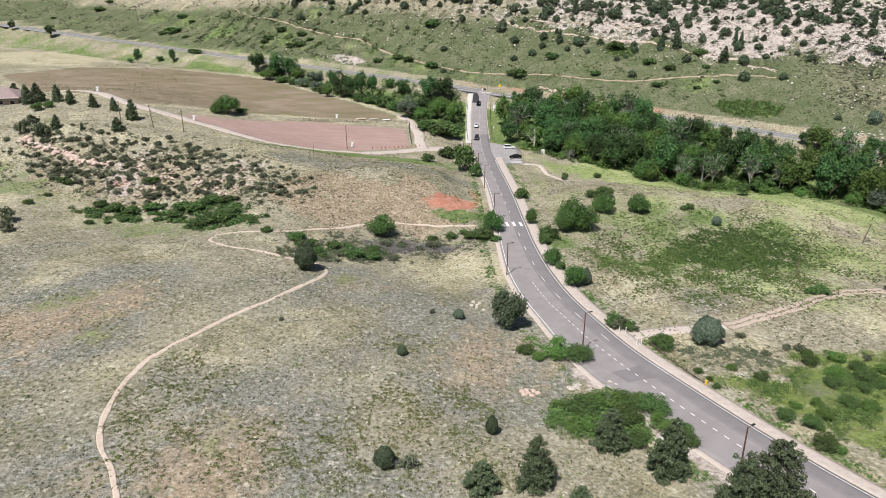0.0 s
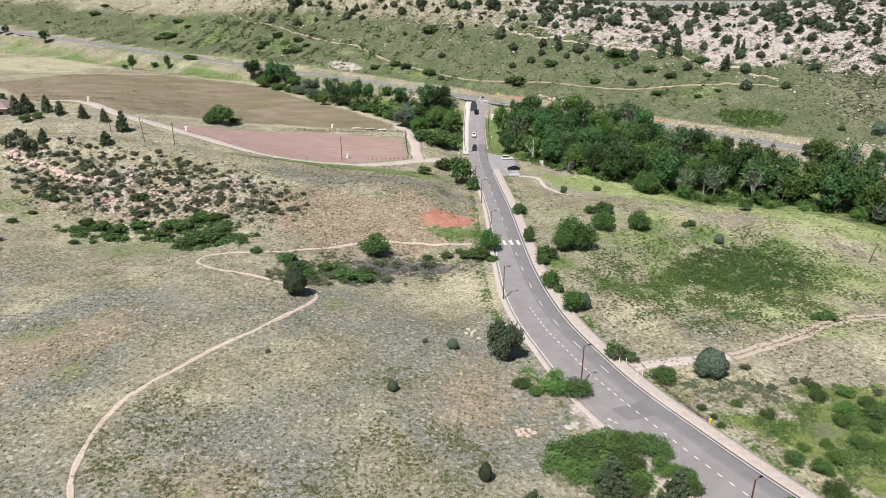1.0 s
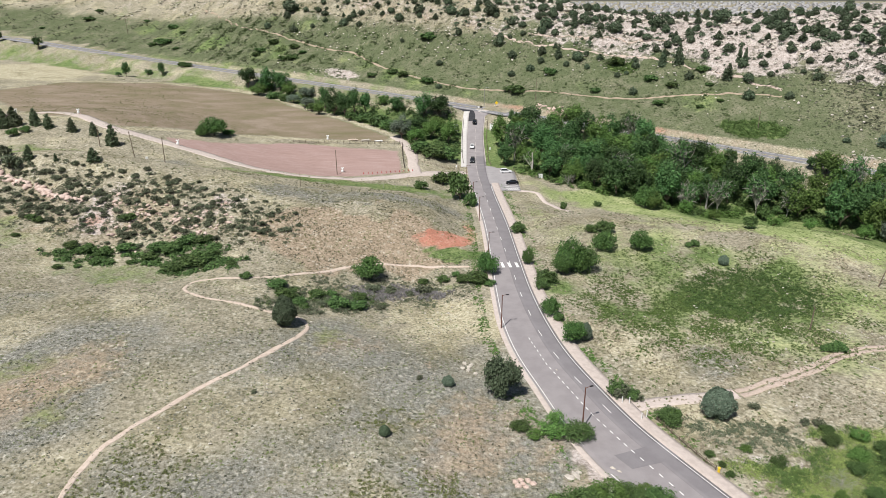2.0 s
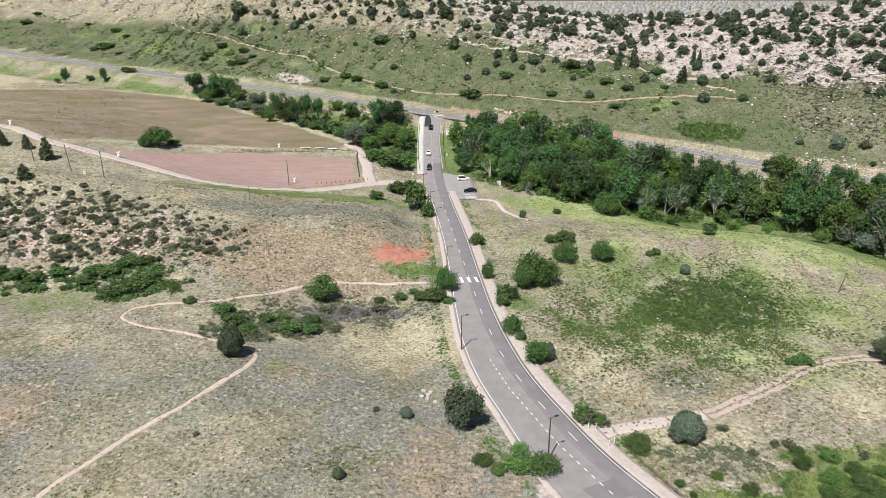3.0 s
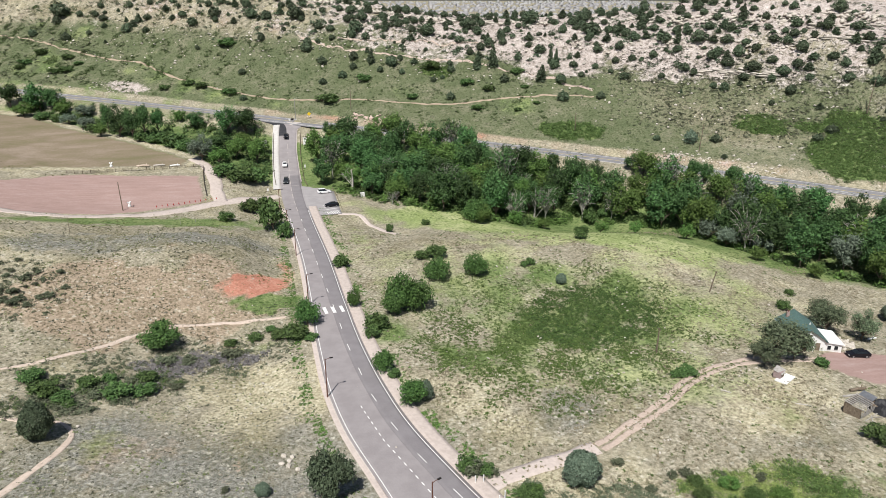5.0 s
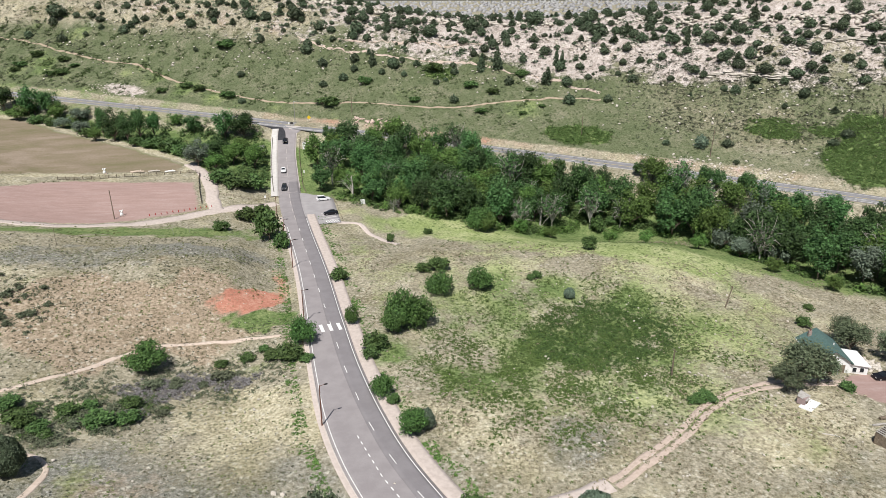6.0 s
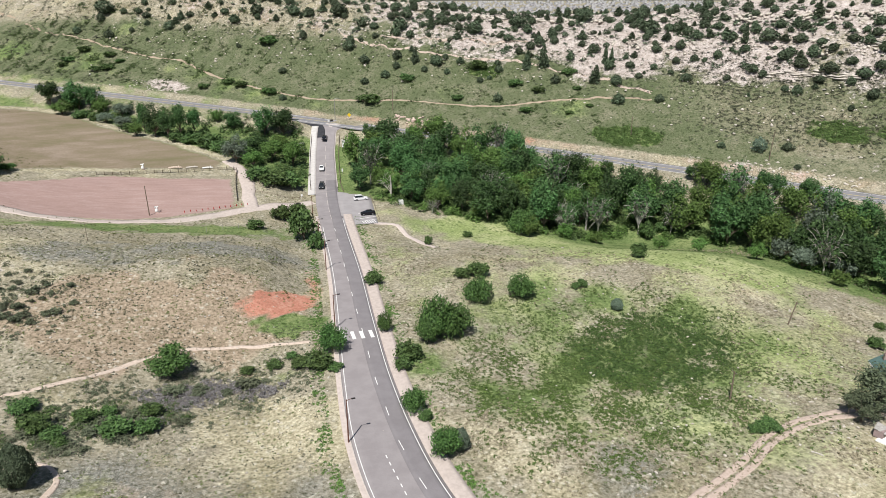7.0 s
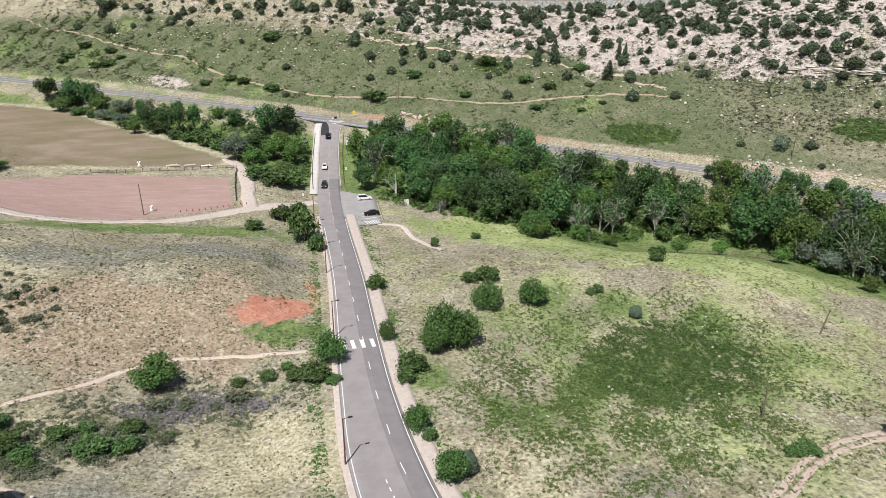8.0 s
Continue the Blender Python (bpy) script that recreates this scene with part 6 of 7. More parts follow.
FOOT = lambda x: np.interp(x, *zip(*EDGE_RIGHT))
tangle("wood_brush", sprinkle(1500, (40, 215, 90, 285), lambda x, y, d: smooth(-2, 3, y - FOOT(x)) * smooth(22, 8, y - FOOT(x)) * smooth(-10, -14, d) * patchy(x, y, 4, 3.0), 29), 1.2, 40, 0.42, "oak", "dark brush under the trees of the wood", 1.2)
tangle("wood_saplings", sprinkle(260, (40, 215, 90, 285), lambda x, y, d: smooth(-3, 0, y - FOOT(x)) * smooth(8, 2, y - FOOT(x)) * smooth(-10, -14, d) * patchy(x, y, 5, 8.0), 30), 1.3, 60, 0.36, "bright", "bright green saplings along the wood's foot", 1.6)
tangle("creek_undergrowth", sprinkle(900, (-96, 20, 296, 430), lambda x, y, d: smooth(-1, 3, y - np.interp(x, *zip(*EDGE_LEFT))) * smooth(-8, -11, d) * patchy(x, y, 6, 4.0), 31), 1.2, 34, 0.4, "oak", "bushy undergrowth between the creek trees", 1.7)
tangle("slope_mats", sprinkle(3400, (-150, 140, 290, 520), lambda x, y, d: smooth(11, 18, d) * smooth(96, 70, d) * patchy(x, y, 5.5, 3.0) ** 4 * (0.35 + 0.65 * smooth(60, -60, x)), 32), 0.85, 22, 0.42, "oak", "low dark oak brush dotted over the green slope", 0.7)
tangle("ridge_specks", sprinkle(6000, (-150, 285, 230, 520), lambda x, y, d: smooth(40, 60, d) * smooth(120, 105, d), 33), 0.42, 10, 0.55, "juniper", "small dark shrubs between the rocks", 0.8)


# ---------------------------------------------------------------- things made by hand
def block(bm, size, m, bevel=0.0):
    """A box with its foot at the pose m."""
    g = bmesh.ops.create_cube(bm, size=1.0, matrix=m @ Matrix.Translation((0, 0, size[2] / 2)) @ Matrix.Diagonal((*size, 1)))
    if bevel:
        e = {e for v in g["verts"] for e in v.link_edges}
        bmesh.ops.bevel(bm, geom=list(e), offset=bevel, segments=2, affect="EDGES")
    return bm


def boxes(rows, bevel=0.02):
    bm = bmesh.new()
    for size, m in rows:
        block(bm, size, m, bevel)
    return bm


def rod(points, radii, sides=8):
    bm = bmesh.new()
    v, f = tube(points, radii, sides)
    vs = [bm.verts.new(q) for q in v]
    for q in f:
        bm.faces.new([vs[i] for i in q])
    for ring in (vs[:sides][::-1], vs[-sides:]):
        bm.faces.new(ring)
    return bm


def root(name, x, y, turn=0.0, label="", category="", group="", z=None):
    ob = new(name)
    ob.matrix_basis = pose(x, y, float(land(x, y)) if z is None else z, 0, 0, turn)
    return tagged(ob, label, category, group)


def street_lamp(x, y, turn):
    ob = root("street_lamp", x, y, turn, "rust-brown street lamp with a single arm", "street lamp", "street lamps")
    part("base", boxes([((0.42, 0.42, 0.35), pose(0, 0, -0.15))], 0.04), MAT["concrete"], ob)
    part("pole", rod([(0, 0, 0.1), (0, 0, 4), (0, 0, 7.9)], (0.13, 0.11, 0.085), 10), MAT["rust"], ob)
    part("arm", rod([(0, 0, 7.7), (0.45, 0, 7.85), (0.9, 0, 7.88)], (0.05, 0.045, 0.04), 8), MAT["rust"], ob)
    head = part("lamp_head", boxes([((0.62, 0.3, 0.13), pose(1.1, 0, 7.82))], 0.03), MAT["dark_metal"], ob)
    part("lens", boxes([((0.4, 0.22, 0.02), pose(1.12, 0, 7.80))], 0.0), MAT["lens"], head)
    return ob


street_lamp(28.3, 107.6, 20)
for sx, sy, st in ((19.3, 144.6, 8), (20.2, 182.6, 4), (20.6, 216.4, 4), (20.0, 234.5, 2), (41.2, 73.0, 30), (19.4, 258, 0), (61.5, 52, 32)):
    copy_thing(bpy.data.objects["street_lamp"], pose(sx, sy, float(land(sx, sy)), 0, 0, st))


def utility_pole(x, y, high, lean=0.0, turn=0.0, label="brown timber utility pole in the grass"):
    ob = root("utility_pole", x, y, turn, label, "utility pole", "utility poles")
    top = (math.sin(radians(lean)) * high, 0, high)
    part("post", rod([(0, 0, -0.4), (top[0] / 2, 0, high / 2), top], (0.17, 0.14, 0.11), 8), MAT["timber"], ob)
    part("cross_arm", boxes([((0.1, 1.3, 0.1), pose(top[0] * 0.95, 0, high * 0.94))], 0.01), MAT["timber"], ob)
    for k in (-0.55, 0.55):
        part("insulator", rod([(top[0] * 0.95, k, high * 0.94 + 0.1), (top[0] * 0.95, k, high * 0.94 + 0.28)], (0.04, 0.03), 6), MAT["steel"], ob)


for row in ((85.8, 143.8, 5.6, 0), (116.6, 168.4, 5.4, 14), (-28.1, 263.8, 9.0, -1), (-94, 247.4, 8.4, -5), (-79.7, 235.5, 8.8, 0), (181.2, 264.8, 11, 3), (145.5, 301, 8, 0),
            (60.2, 359.5, 9, 0), (-205, 539, 13, -2), (240, 246, 13, 4), (-107, 252, 7, 0), (-255, 510, 10, 0)):
    utility_pole(*row)


def thin_post(x, y, high, label, material="timber", group="marker posts", r=0.06):
    ob = root("marker_post", x, y, 0, label, "post", group)
    part("stake", rod([(0, 0, -0.2), (0, 0, high)], (r, r * 0.8), 6), MAT[material], ob)
    part("cap", rod([(0, 0, high), (0, 0, high + 0.06)], (r * 1.3, r * 0.9), 6), MAT[material], ob)


thin_post(-34.6, 223, 4.2, "thin weathered post on the knoll")
for bx, by in ((36.9, 115.0), (38.1, 114.8), (38.7, 109.9), (39.8, 110.6)):
    thin_post(bx, by, 1.35, "white post at the mouth of the track", "white", "white gateposts", 0.09)
thin_post(45.9, 95.9, 0.9, "short yellow marker post at the end of the fence", "sign_yellow", r=0.2)
for bx, by in ((-10, 243), (-6, 246.5), (-2, 249.8)):
    thin_post(bx, by, 1.3, "grey fence stake beside the green verge", "grey_wood", "fence stakes")


def rail_fence(points, label, high=1.0, gap=2.4, material="timber", rails=(0.45, 0.9)):
    """Posts and rails along a line; every post and rail is a part."""
    xy, _ = along(points, gap)
    ob = root("rail_fence", xy[0][0], xy[0][1], 0, label, "fence", "fences")
    zero = ob.matrix_basis.translation
    at = [Vector((x, y, float(land(x, y)))) - zero for x, y in xy]
    for p in at:
        part("post", boxes([((0.14, 0.14, high + 0.25), Matrix.Translation(p - Vector((0, 0, 0.15))))], 0.015), MAT[material], ob)
    for a, b in zip(at, at[1:]):
        for h in rails:
            part("rail", rod([a + Vector((0, 0, h)), b + Vector((0, 0, h))], (0.06, 0.05), 6), MAT[material], ob)


rail_fence([(41.2, 109.8), (42.4, 106.0), (43.6, 102.2), (44.8, 98.8), (45.9, 96.3)], "dark timber guard rail beside the footway", 0.75, 2.0, "timber", (0.35, 0.62))
rail_fence([(-50, 300.4), (-46.7, 300), (-35.5, 302), (-22.9, 303.8), (-13.5, 305.4), (-5.6, 306), (-4.8, 297), (-4.4, 287.5), (-3.3, 273.2)], "weathered timber rail fence round the lot", 1.2, 2.6, "shaded_timber", (0.3, 0.65, 1.0))
rail_fence([(31.2, 287), (30.9, 293), (31.2, 300), (31.9, 311), (32.6, 322), (33.8, 334), (35.2, 344)], "dark guard rail beside the bridge road", 0.95, 2.5, "timber", (0.4, 0.75))
rail_fence([(20.2, 290), (20.4, 300), (20.9, 311), (21.6, 322), (22.6, 334), (23.6, 343)], "dark guard rail beside the concrete footway", 0.95, 2.5, "timber", (0.4, 0.75))
rail_fence([(39.6, 281.5), (39.8, 272), (39.4, 262), (39.2, 252)], "low timber rail round the parking bay", 0.6, 3.0, "timber", (0.45,))
rail_fence([(2, 283), (7, 281.5), (12, 281), (17, 282.5), (19, 285)], "low timber rail beside the gravel road", 0.7, 2.4, "timber", (0.5,))


def guard_rail(x0, x1, side):
    x = np.arange(x0, x1, 3.8)
    p = highway_band(x, side, side, 0.0)[0]
    ob = root("guard_rail", p[0][0], p[0][1], 0, "galvanised steel guard rail beside the highway", "guard rail", "fences", float(p[0][2]))
    p = p - p[0]
    for q in p:
        part("post", boxes([((0.12, 0.12, 0.9), Matrix.Translation(Vector(q) - Vector((0, 0, 0.2))))], 0.01), MAT["timber"], ob)
    for a, b in zip(p, p[1:]):
        part("beam", rod([Vector(a) + Vector((0, 0, 0.55)), Vector(b) + Vector((0, 0, 0.55))], (0.14, 0.14), 6), MAT["steel"], ob)


guard_rail(160, 236, -5.3)


# ---------------------------------------------------------------- bridge ends and signs
def abutment(x, y, turn, label, size):
    ob = root("abutment", x, y, turn, label, "bridge wall", "bridge walls", float(land(x, y)) - 1.0)
    part("wall", boxes([(size, pose(0, 0, 0))], 0.05), MAT["white"], ob)
    part("coping", boxes([((size[0] + 0.16, size[1] + 0.16, 0.16), pose(0, 0, size[2]))], 0.03), MAT["concrete"], ob)


abutment(18.4, 331.5, -6, "white wing wall of the bridge beside the road", (3.2, 0.6, 4.2))
abutment(36.3, 333.0, -20, "white wing wall of the bridge beside the wood", (2.6, 0.6, 4.0))


def sign(x, y, high, colour, size, turn, label, diamond=False):
    ob = root("road_sign", x, y, turn, label, "road sign", "road signs")
    part("post", rod([(0, 0, -0.2), (0, 0, high)], (0.05, 0.05), 8), MAT["steel"], ob)
    part("plate", boxes([(size, pose(0, -0.08, high - size[2] * 0.9) @ (pose(0, 0, size[2] * 0.2, 0, 45, 0) if diamond else pose(0, 0, 0)))], 0.01), MAT[colour], ob)


sign(40.5, 361, 2.6, "sign_yellow", (1.3, 0.04, 1.3), 10, "yellow diamond warning sign beyond the junction", True)
sign(32.6, 352.6, 2.2, "dark_metal", (1.2, 0.05, 0.8), 15, "sign seen from behind on the splitter island")
sign(31.4, 353.2, 2.0, "white", (0.7, 0.04, 0.9), 0, "white road sign on the splitter island")
sign(16.8, 279.5, 2.4, "white", (0.6, 0.04, 0.8), 5, "small white sign where the gravel road begins")
sign(32.6, 306, 2.0, "white", (0.5, 0.04, 1.1), 0, "small white sign beside the guard rail")


def light_mast(x, y, high):
    ob = root("light_mast", x, y, 0, "tall pale mast at the junction", "mast", "road signs")
    part("pole", rod([(0, 0, -0.2), (0, 0, high)], (0.13, 0.08), 8), MAT["steel"], ob)
    part("arm", rod([(0, 0, high - 0.2), (0.8, 0, high + 0.1), (1.6, 0, high + 0.1)], (0.05, 0.045, 0.04), 6), MAT["steel"], ob)
    part("lamp_head", boxes([((0.7, 0.28, 0.12), pose(1.9, 0, high))], 0.02), MAT["steel"], ob)


light_mast(34.8, 361, 9.5)


def utility_box(x, y, size, material, label):
    ob = root("utility_box", x, y, 8, label, "utility box", "utility boxes")
    part("cabinet", boxes([((size[0], size[1], size[2]), pose(0, 0, 0.08))], 0.04), MAT[material], ob)
    part("plinth", boxes([((size[0] + 0.2, size[1] + 0.2, 0.2), pose(0, 0, -0.1))], 0.02), MAT["concrete"], ob)
    part("lid", boxes([((size[0] + 0.08, size[1] + 0.08, 0.06), pose(0, 0, size[2] + 0.08))], 0.02), MAT[material], ob)


utility_box(15.4, 273.6, (1.5, 1.0, 1.1), "dark_metal", "dark metal bin beside the gravel road")
utility_box(48.6, 270.2, (1.4, 1.0, 1.3), "white", "small white cabinet on the grass below the wood")
utility_box(-88.5, 243.5, (0.8, 0.6, 1.1), "white", "small white cabinet on the terrace")


# ---------------------------------------------------------------- stones
def stone(rng, m, rough=0.28):
    bm = bmesh.new()
    bmesh.ops.create_icosphere(bm, subdivisions=1, radius=1.0)
    for v in bm.verts:
        v.co *= 1 + rng.uniform(-rough, rough)
        v.co.z = max(v.co.z, -0.4)
    bmesh.ops.transform(bm, matrix=m, verts=bm.verts)
    return bm


def boulder(x, y, size, material, label, group="boulders", seed=1):
    rng = np.random.default_rng(seed)
    bm = stone(rng, Matrix.Diagonal((*size, 1)))
    me = bpy.data.meshes.new("boulder")
    bm.to_mesh(me)
    bm.free()
    me.materials.append(MAT[material])
    ob = tagged(new("boulder", me), label, "boulder", group)
    ob.matrix_basis = pose(x, y, float(land(x, y)) + size[2] * 0.2, 0, 0, float(rng.uniform(0, 360)))


for k, (bx, by, br) in enumerate(((23.6, 95.4, 0.85), (24.7, 95.8, 0.9), (25.4, 96.6, 0.6), (30.6, 97.4, 0.55), (31.4, 96.6, 0.4))):
    boulder(bx, by, (br, br * 0.7, br * 0.5), "limestone", "white limestone boulder on the roadside bank", "white boulders", k)
for k, (bx, by) in enumerate(((16.7, 94.2), (17.6, 94.9), (16.0, 93.6), (17.1, 93.4), (18.2, 94.2), (15.6, 94.4), (16.5, 95.0))):
    boulder(bx, by, (0.55, 0.45, 0.4), "red_rock", "pink sandstone block in a roadside heap", "pink rock heap", 20 + k)
for k, (bx, by) in enumerate(((11.2, 127.6), (10.5, 129.1), (11.8, 128.6), (11.0, 126.2), (10.0, 126.9), (12.3, 125.2))):
    boulder(bx, by, (0.5, 0.42, 0.3), "limestone", "pale stone in the meadow grass", "meadow stones", 40 + k)


def ledge(name, points, size, material, label, many, spread, seed, shelf=False):
    """A broken rock ledge: joined stones along a line; a shelf is of long flat slabs that follow it."""
    rng, bms = np.random.default_rng(seed), []
    xy, side = along(points, 0.5)
    v, f, n = [], [], 0
    for _ in range(many):
        i = int(rng.integers(len(xy)))
        x, y = xy[i] + side[i] * rng.normal(0, spread)
        s = size * rng.uniform(0.4, 1.3)
        if shelf:
            turn = math.degrees(math.atan2(side[i][0], -side[i][1])) + rng.uniform(-14, 14)
            m = pose(x, y, float(land(x, y)) + float(roughness(np.array([x]), np.array([y]))[0]) + s * 0.25, 0, 0, turn + 180) @ Matrix.Diagonal((s * rng.uniform(2.0, 4.0), s * 1.1, s * 0.42, 1))
        bm = stone(rng, m, 0.2) if shelf else stone(rng, pose(x, y, float(land(x, y)) + s * 0.15, 0, 0, rng.uniform(0, 360)) @ pose(0, 0, 0, rng.uniform(-25, 25), rng.uniform(-25, 25), 0) @ Matrix.Diagonal((s * 1.4, s, s * 0.75, 1)), 0.42)
        bm.verts.index_update()
        v += [tuple(q.co) for q in bm.verts]
        f += [tuple(q.index + n for q in face.verts) for face in bm.faces]
        n += len(bm.verts)
        bm.free()
    return tagged(new(name, quick_mesh(name, np.array(v), np.array(f), MAT[material])), label, "rocks", kind="stuff")


ledge("rock_ledge", [(-120, 211.4), (-114.6, 208.6), (-110.6, 207), (-106, 205.6), (-101.5, 203.6), (-96.5, 201.7), (-91, 201)], 0.75, "red_rock", "broken pink sandstone ledge on the knoll", 130, 0.5, 3)
ledge("rock_ledge", [(-86, 198), (-78, 196), (-68, 192), (-58, 190), (-50, 186)], 0.5, "red_rock", "pink stones strewn over the bank", 130, 5.0, 4)
ledge("rock_scree", [(-62, 430), (-52, 425), (-44, 420), (-34, 414)], 0.4, "limestone", "pale rubble of a cutting above the highway", 80, 2.2, 5)
ledge("rock_scree", [(165, 272), (178, 262), (190, 248), (200, 238)], 0.45, "limestone", "pale rubble beside the highway bend", 80, 2.2, 6)
ledge("rock_ledge", [(48, 455), (80, 437), (110, 418), (140, 402), (172, 384)], 0.95, "limestone", "tan caprock along the ridge crest", 260, 1.6, 7)
ledge("rock_ledge", [(190, 372), (215, 345), (238, 318), (258, 296), (275, 280)], 1.0, "limestone", "pale caprock along the ridge crest", 230, 2.5, 8)
ledge("rock_ledge", [(150, 372), (180, 352), (205, 330), (225, 308), (245, 287), (262, 268)], 0.7, "limestone", "pale limestone ledge across the ridge slope", 320, 3.5, 9)
ledge("rock_ledge", [(20, 440), (50, 425), (80, 412), (110, 396), (140, 378)], 0.5, "limestone", "stones strewn over the upper slope", 280, 9.0, 10)
for shelf, seed in (([(240, 292.5), (250, 284.5), (260, 275.5), (270, 267.5)], 51), ([(250, 294), (261, 284.5), (272, 276)], 52), ([(206, 305), (219, 294), (228, 283)], 53)):
    ledge("rock_shelf", shelf, 0.8, "limestone", "long pale limestone shelf across the ridge slope", 46, 0.7, seed, True)
ledge("rock_scree", [(-80, 480), (-40, 462), (0, 445), (60, 415), (120, 375), (170, 335), (210, 285), (235, 255)], 0.5, "limestone", "small stones over the ridge slope", 700, 14.0, 11)
ledge("earth_bank", [(60, 354), (67, 349.5), (75, 344.5), (80, 341)], 0.55, "red_rock", "heap of red earth and rock above the highway", 70, 1.0, 12)
ledge("field_stones", [(-5, 60), (-20, 100), (0, 140), (-10, 200), (-30, 215)], 0.18, "limestone", "small pale stones in the meadow", 420, 16.0, 13)
ledge("field_stones", [(45, 130), (70, 140), (95, 125), (110, 175), (70, 200)], 0.22, "limestone", "small pale stones over the mound", 320, 14.0, 14)


# ---------------------------------------------------------------- vehicles
def car(x, y, turn, paint, label, suv=False, z=None):
    """A parked car, nose along +x before turning: body, glass cabin, pillars, wheels, lamps."""
    ob = root("car", x, y, turn, label, "car", "cars", z)
    ln, wd, top = (4.7, 1.85, 1.72) if suv else (4.6, 1.8, 1.45)
    bm = bmesh.new()
    side = [(-ln / 2, 0.35), (-ln / 2, 0.95), (-ln / 2 + 0.15, 1.05), (ln * 0.22, 1.02), (ln / 2 - 0.25, 0.85), (ln / 2, 0.65), (ln / 2, 0.35)]
    rows = []
    for yy, k in ((-wd / 2, 0.94), (-wd / 2 + 0.12, 1.0), (wd / 2 - 0.12, 1.0), (wd / 2, 0.94)):
        rows.append([bm.verts.new((px * (0.985 if k < 1 else 1), yy, 0.35 + (pz - 0.35) * k)) for px, pz in side])
    for a, b in zip(rows, rows[1:]):
        for i in range(len(side)):
            j = (i + 1) % len(side)
            bm.faces.new((a[i], a[j], b[j], b[i]))
    bm.faces.new(rows[0][::-1])
    bm.faces.new(rows[-1])
    part("body", bm, MAT[paint], ob)
    back = -ln / 2 + (0.25 if suv else 0.55)
    cab = bmesh.new()
    lo = [(back, 0.98), (ln * 0.24, 0.98)]
    hi = [(back + (0.25 if suv else 0.6), top), (ln * 0.05, top)]
    ring = [(lo[0][0], -wd / 2 + 0.1, 0.98), (lo[1][0], -wd / 2 + 0.1, 0.98), (lo[1][0], wd / 2 - 0.1, 0.98), (lo[0][0], wd / 2 - 0.1, 0.98)]
    cap = [(hi[0][0], -wd / 2 + 0.28, top), (hi[1][0], -wd / 2 + 0.28, top), (hi[1][0], wd / 2 - 0.28, top), (hi[0][0], wd / 2 - 0.28, top)]
    a, b = [cab.verts.new(q) for q in ring], [cab.verts.new(q) for q in cap]
    for i in range(4):
        cab.faces.new((a[i], a[(i + 1) % 4], b[(i + 1) % 4], b[i]))
    part("cabin", cab, MAT["tint"], ob, "dark tinted glass cabin")
    for i in (0, 2):
        part("pillar", rod([ring[i], cap[i]], (0.05, 0.04), 6), MAT[paint], ob)
        part("pillar", rod([ring[i + 1], cap[i + 1]], (0.05, 0.04), 6), MAT[paint], ob)
    part("roof", boxes([((hi[1][0] - hi[0][0] + 0.16, wd - 0.5, 0.07), pose((hi[0][0] + hi[1][0]) / 2, 0, top - 0.02))], 0.03), MAT[paint], ob)
    for wx in (-ln * 0.3, ln * 0.31):
        for wy in (-wd / 2 + 0.08, wd / 2 - 0.08):
            w = part("wheel", rod([(wx, wy - 0.1, 0.33), (wx, wy + 0.1, 0.33)], (0.33, 0.33), 14), MAT["tyre"], ob)
            part("rim", rod([(wx, wy - 0.115, 0.33), (wx, wy + 0.115, 0.33)], (0.2, 0.2), 10), MAT["steel"], w)
    for wy in (-wd / 2 + 0.28, wd / 2 - 0.28):
        part("headlight", boxes([((0.08, 0.36, 0.14), pose(ln / 2 - 0.03, wy, 0.6))], 0.02), MAT["lens"], ob)
        part("tail_light", boxes([((0.08, 0.3, 0.2), pose(-ln / 2 + 0.02, wy, 0.75))], 0.02), MAT["tail"], ob)
    return ob


car(36.0, 276.6, 3, "car_white", "white car parked in the roadside bay", True, z=rz(276))
car(36.4, 260.2, 183, "car_black", "black car parked in the roadside bay", z=rz(260))
car(24.1, 292.5, 262, "car_dark", "dark pickup-like car on the road by the bridge", True, rz(292.5) + 0.02)
car(25.3, 311.5, 265, "car_white", "white car on the road by the bridge", z=rz(311.5) + 0.02)
car(28.6, 340, 258, "car_black", "black car turning off the highway", z=rz(340) + 0.05)
car(127.0, 133.6, 165, "car_black", "black car parked in the pink gravel yard")


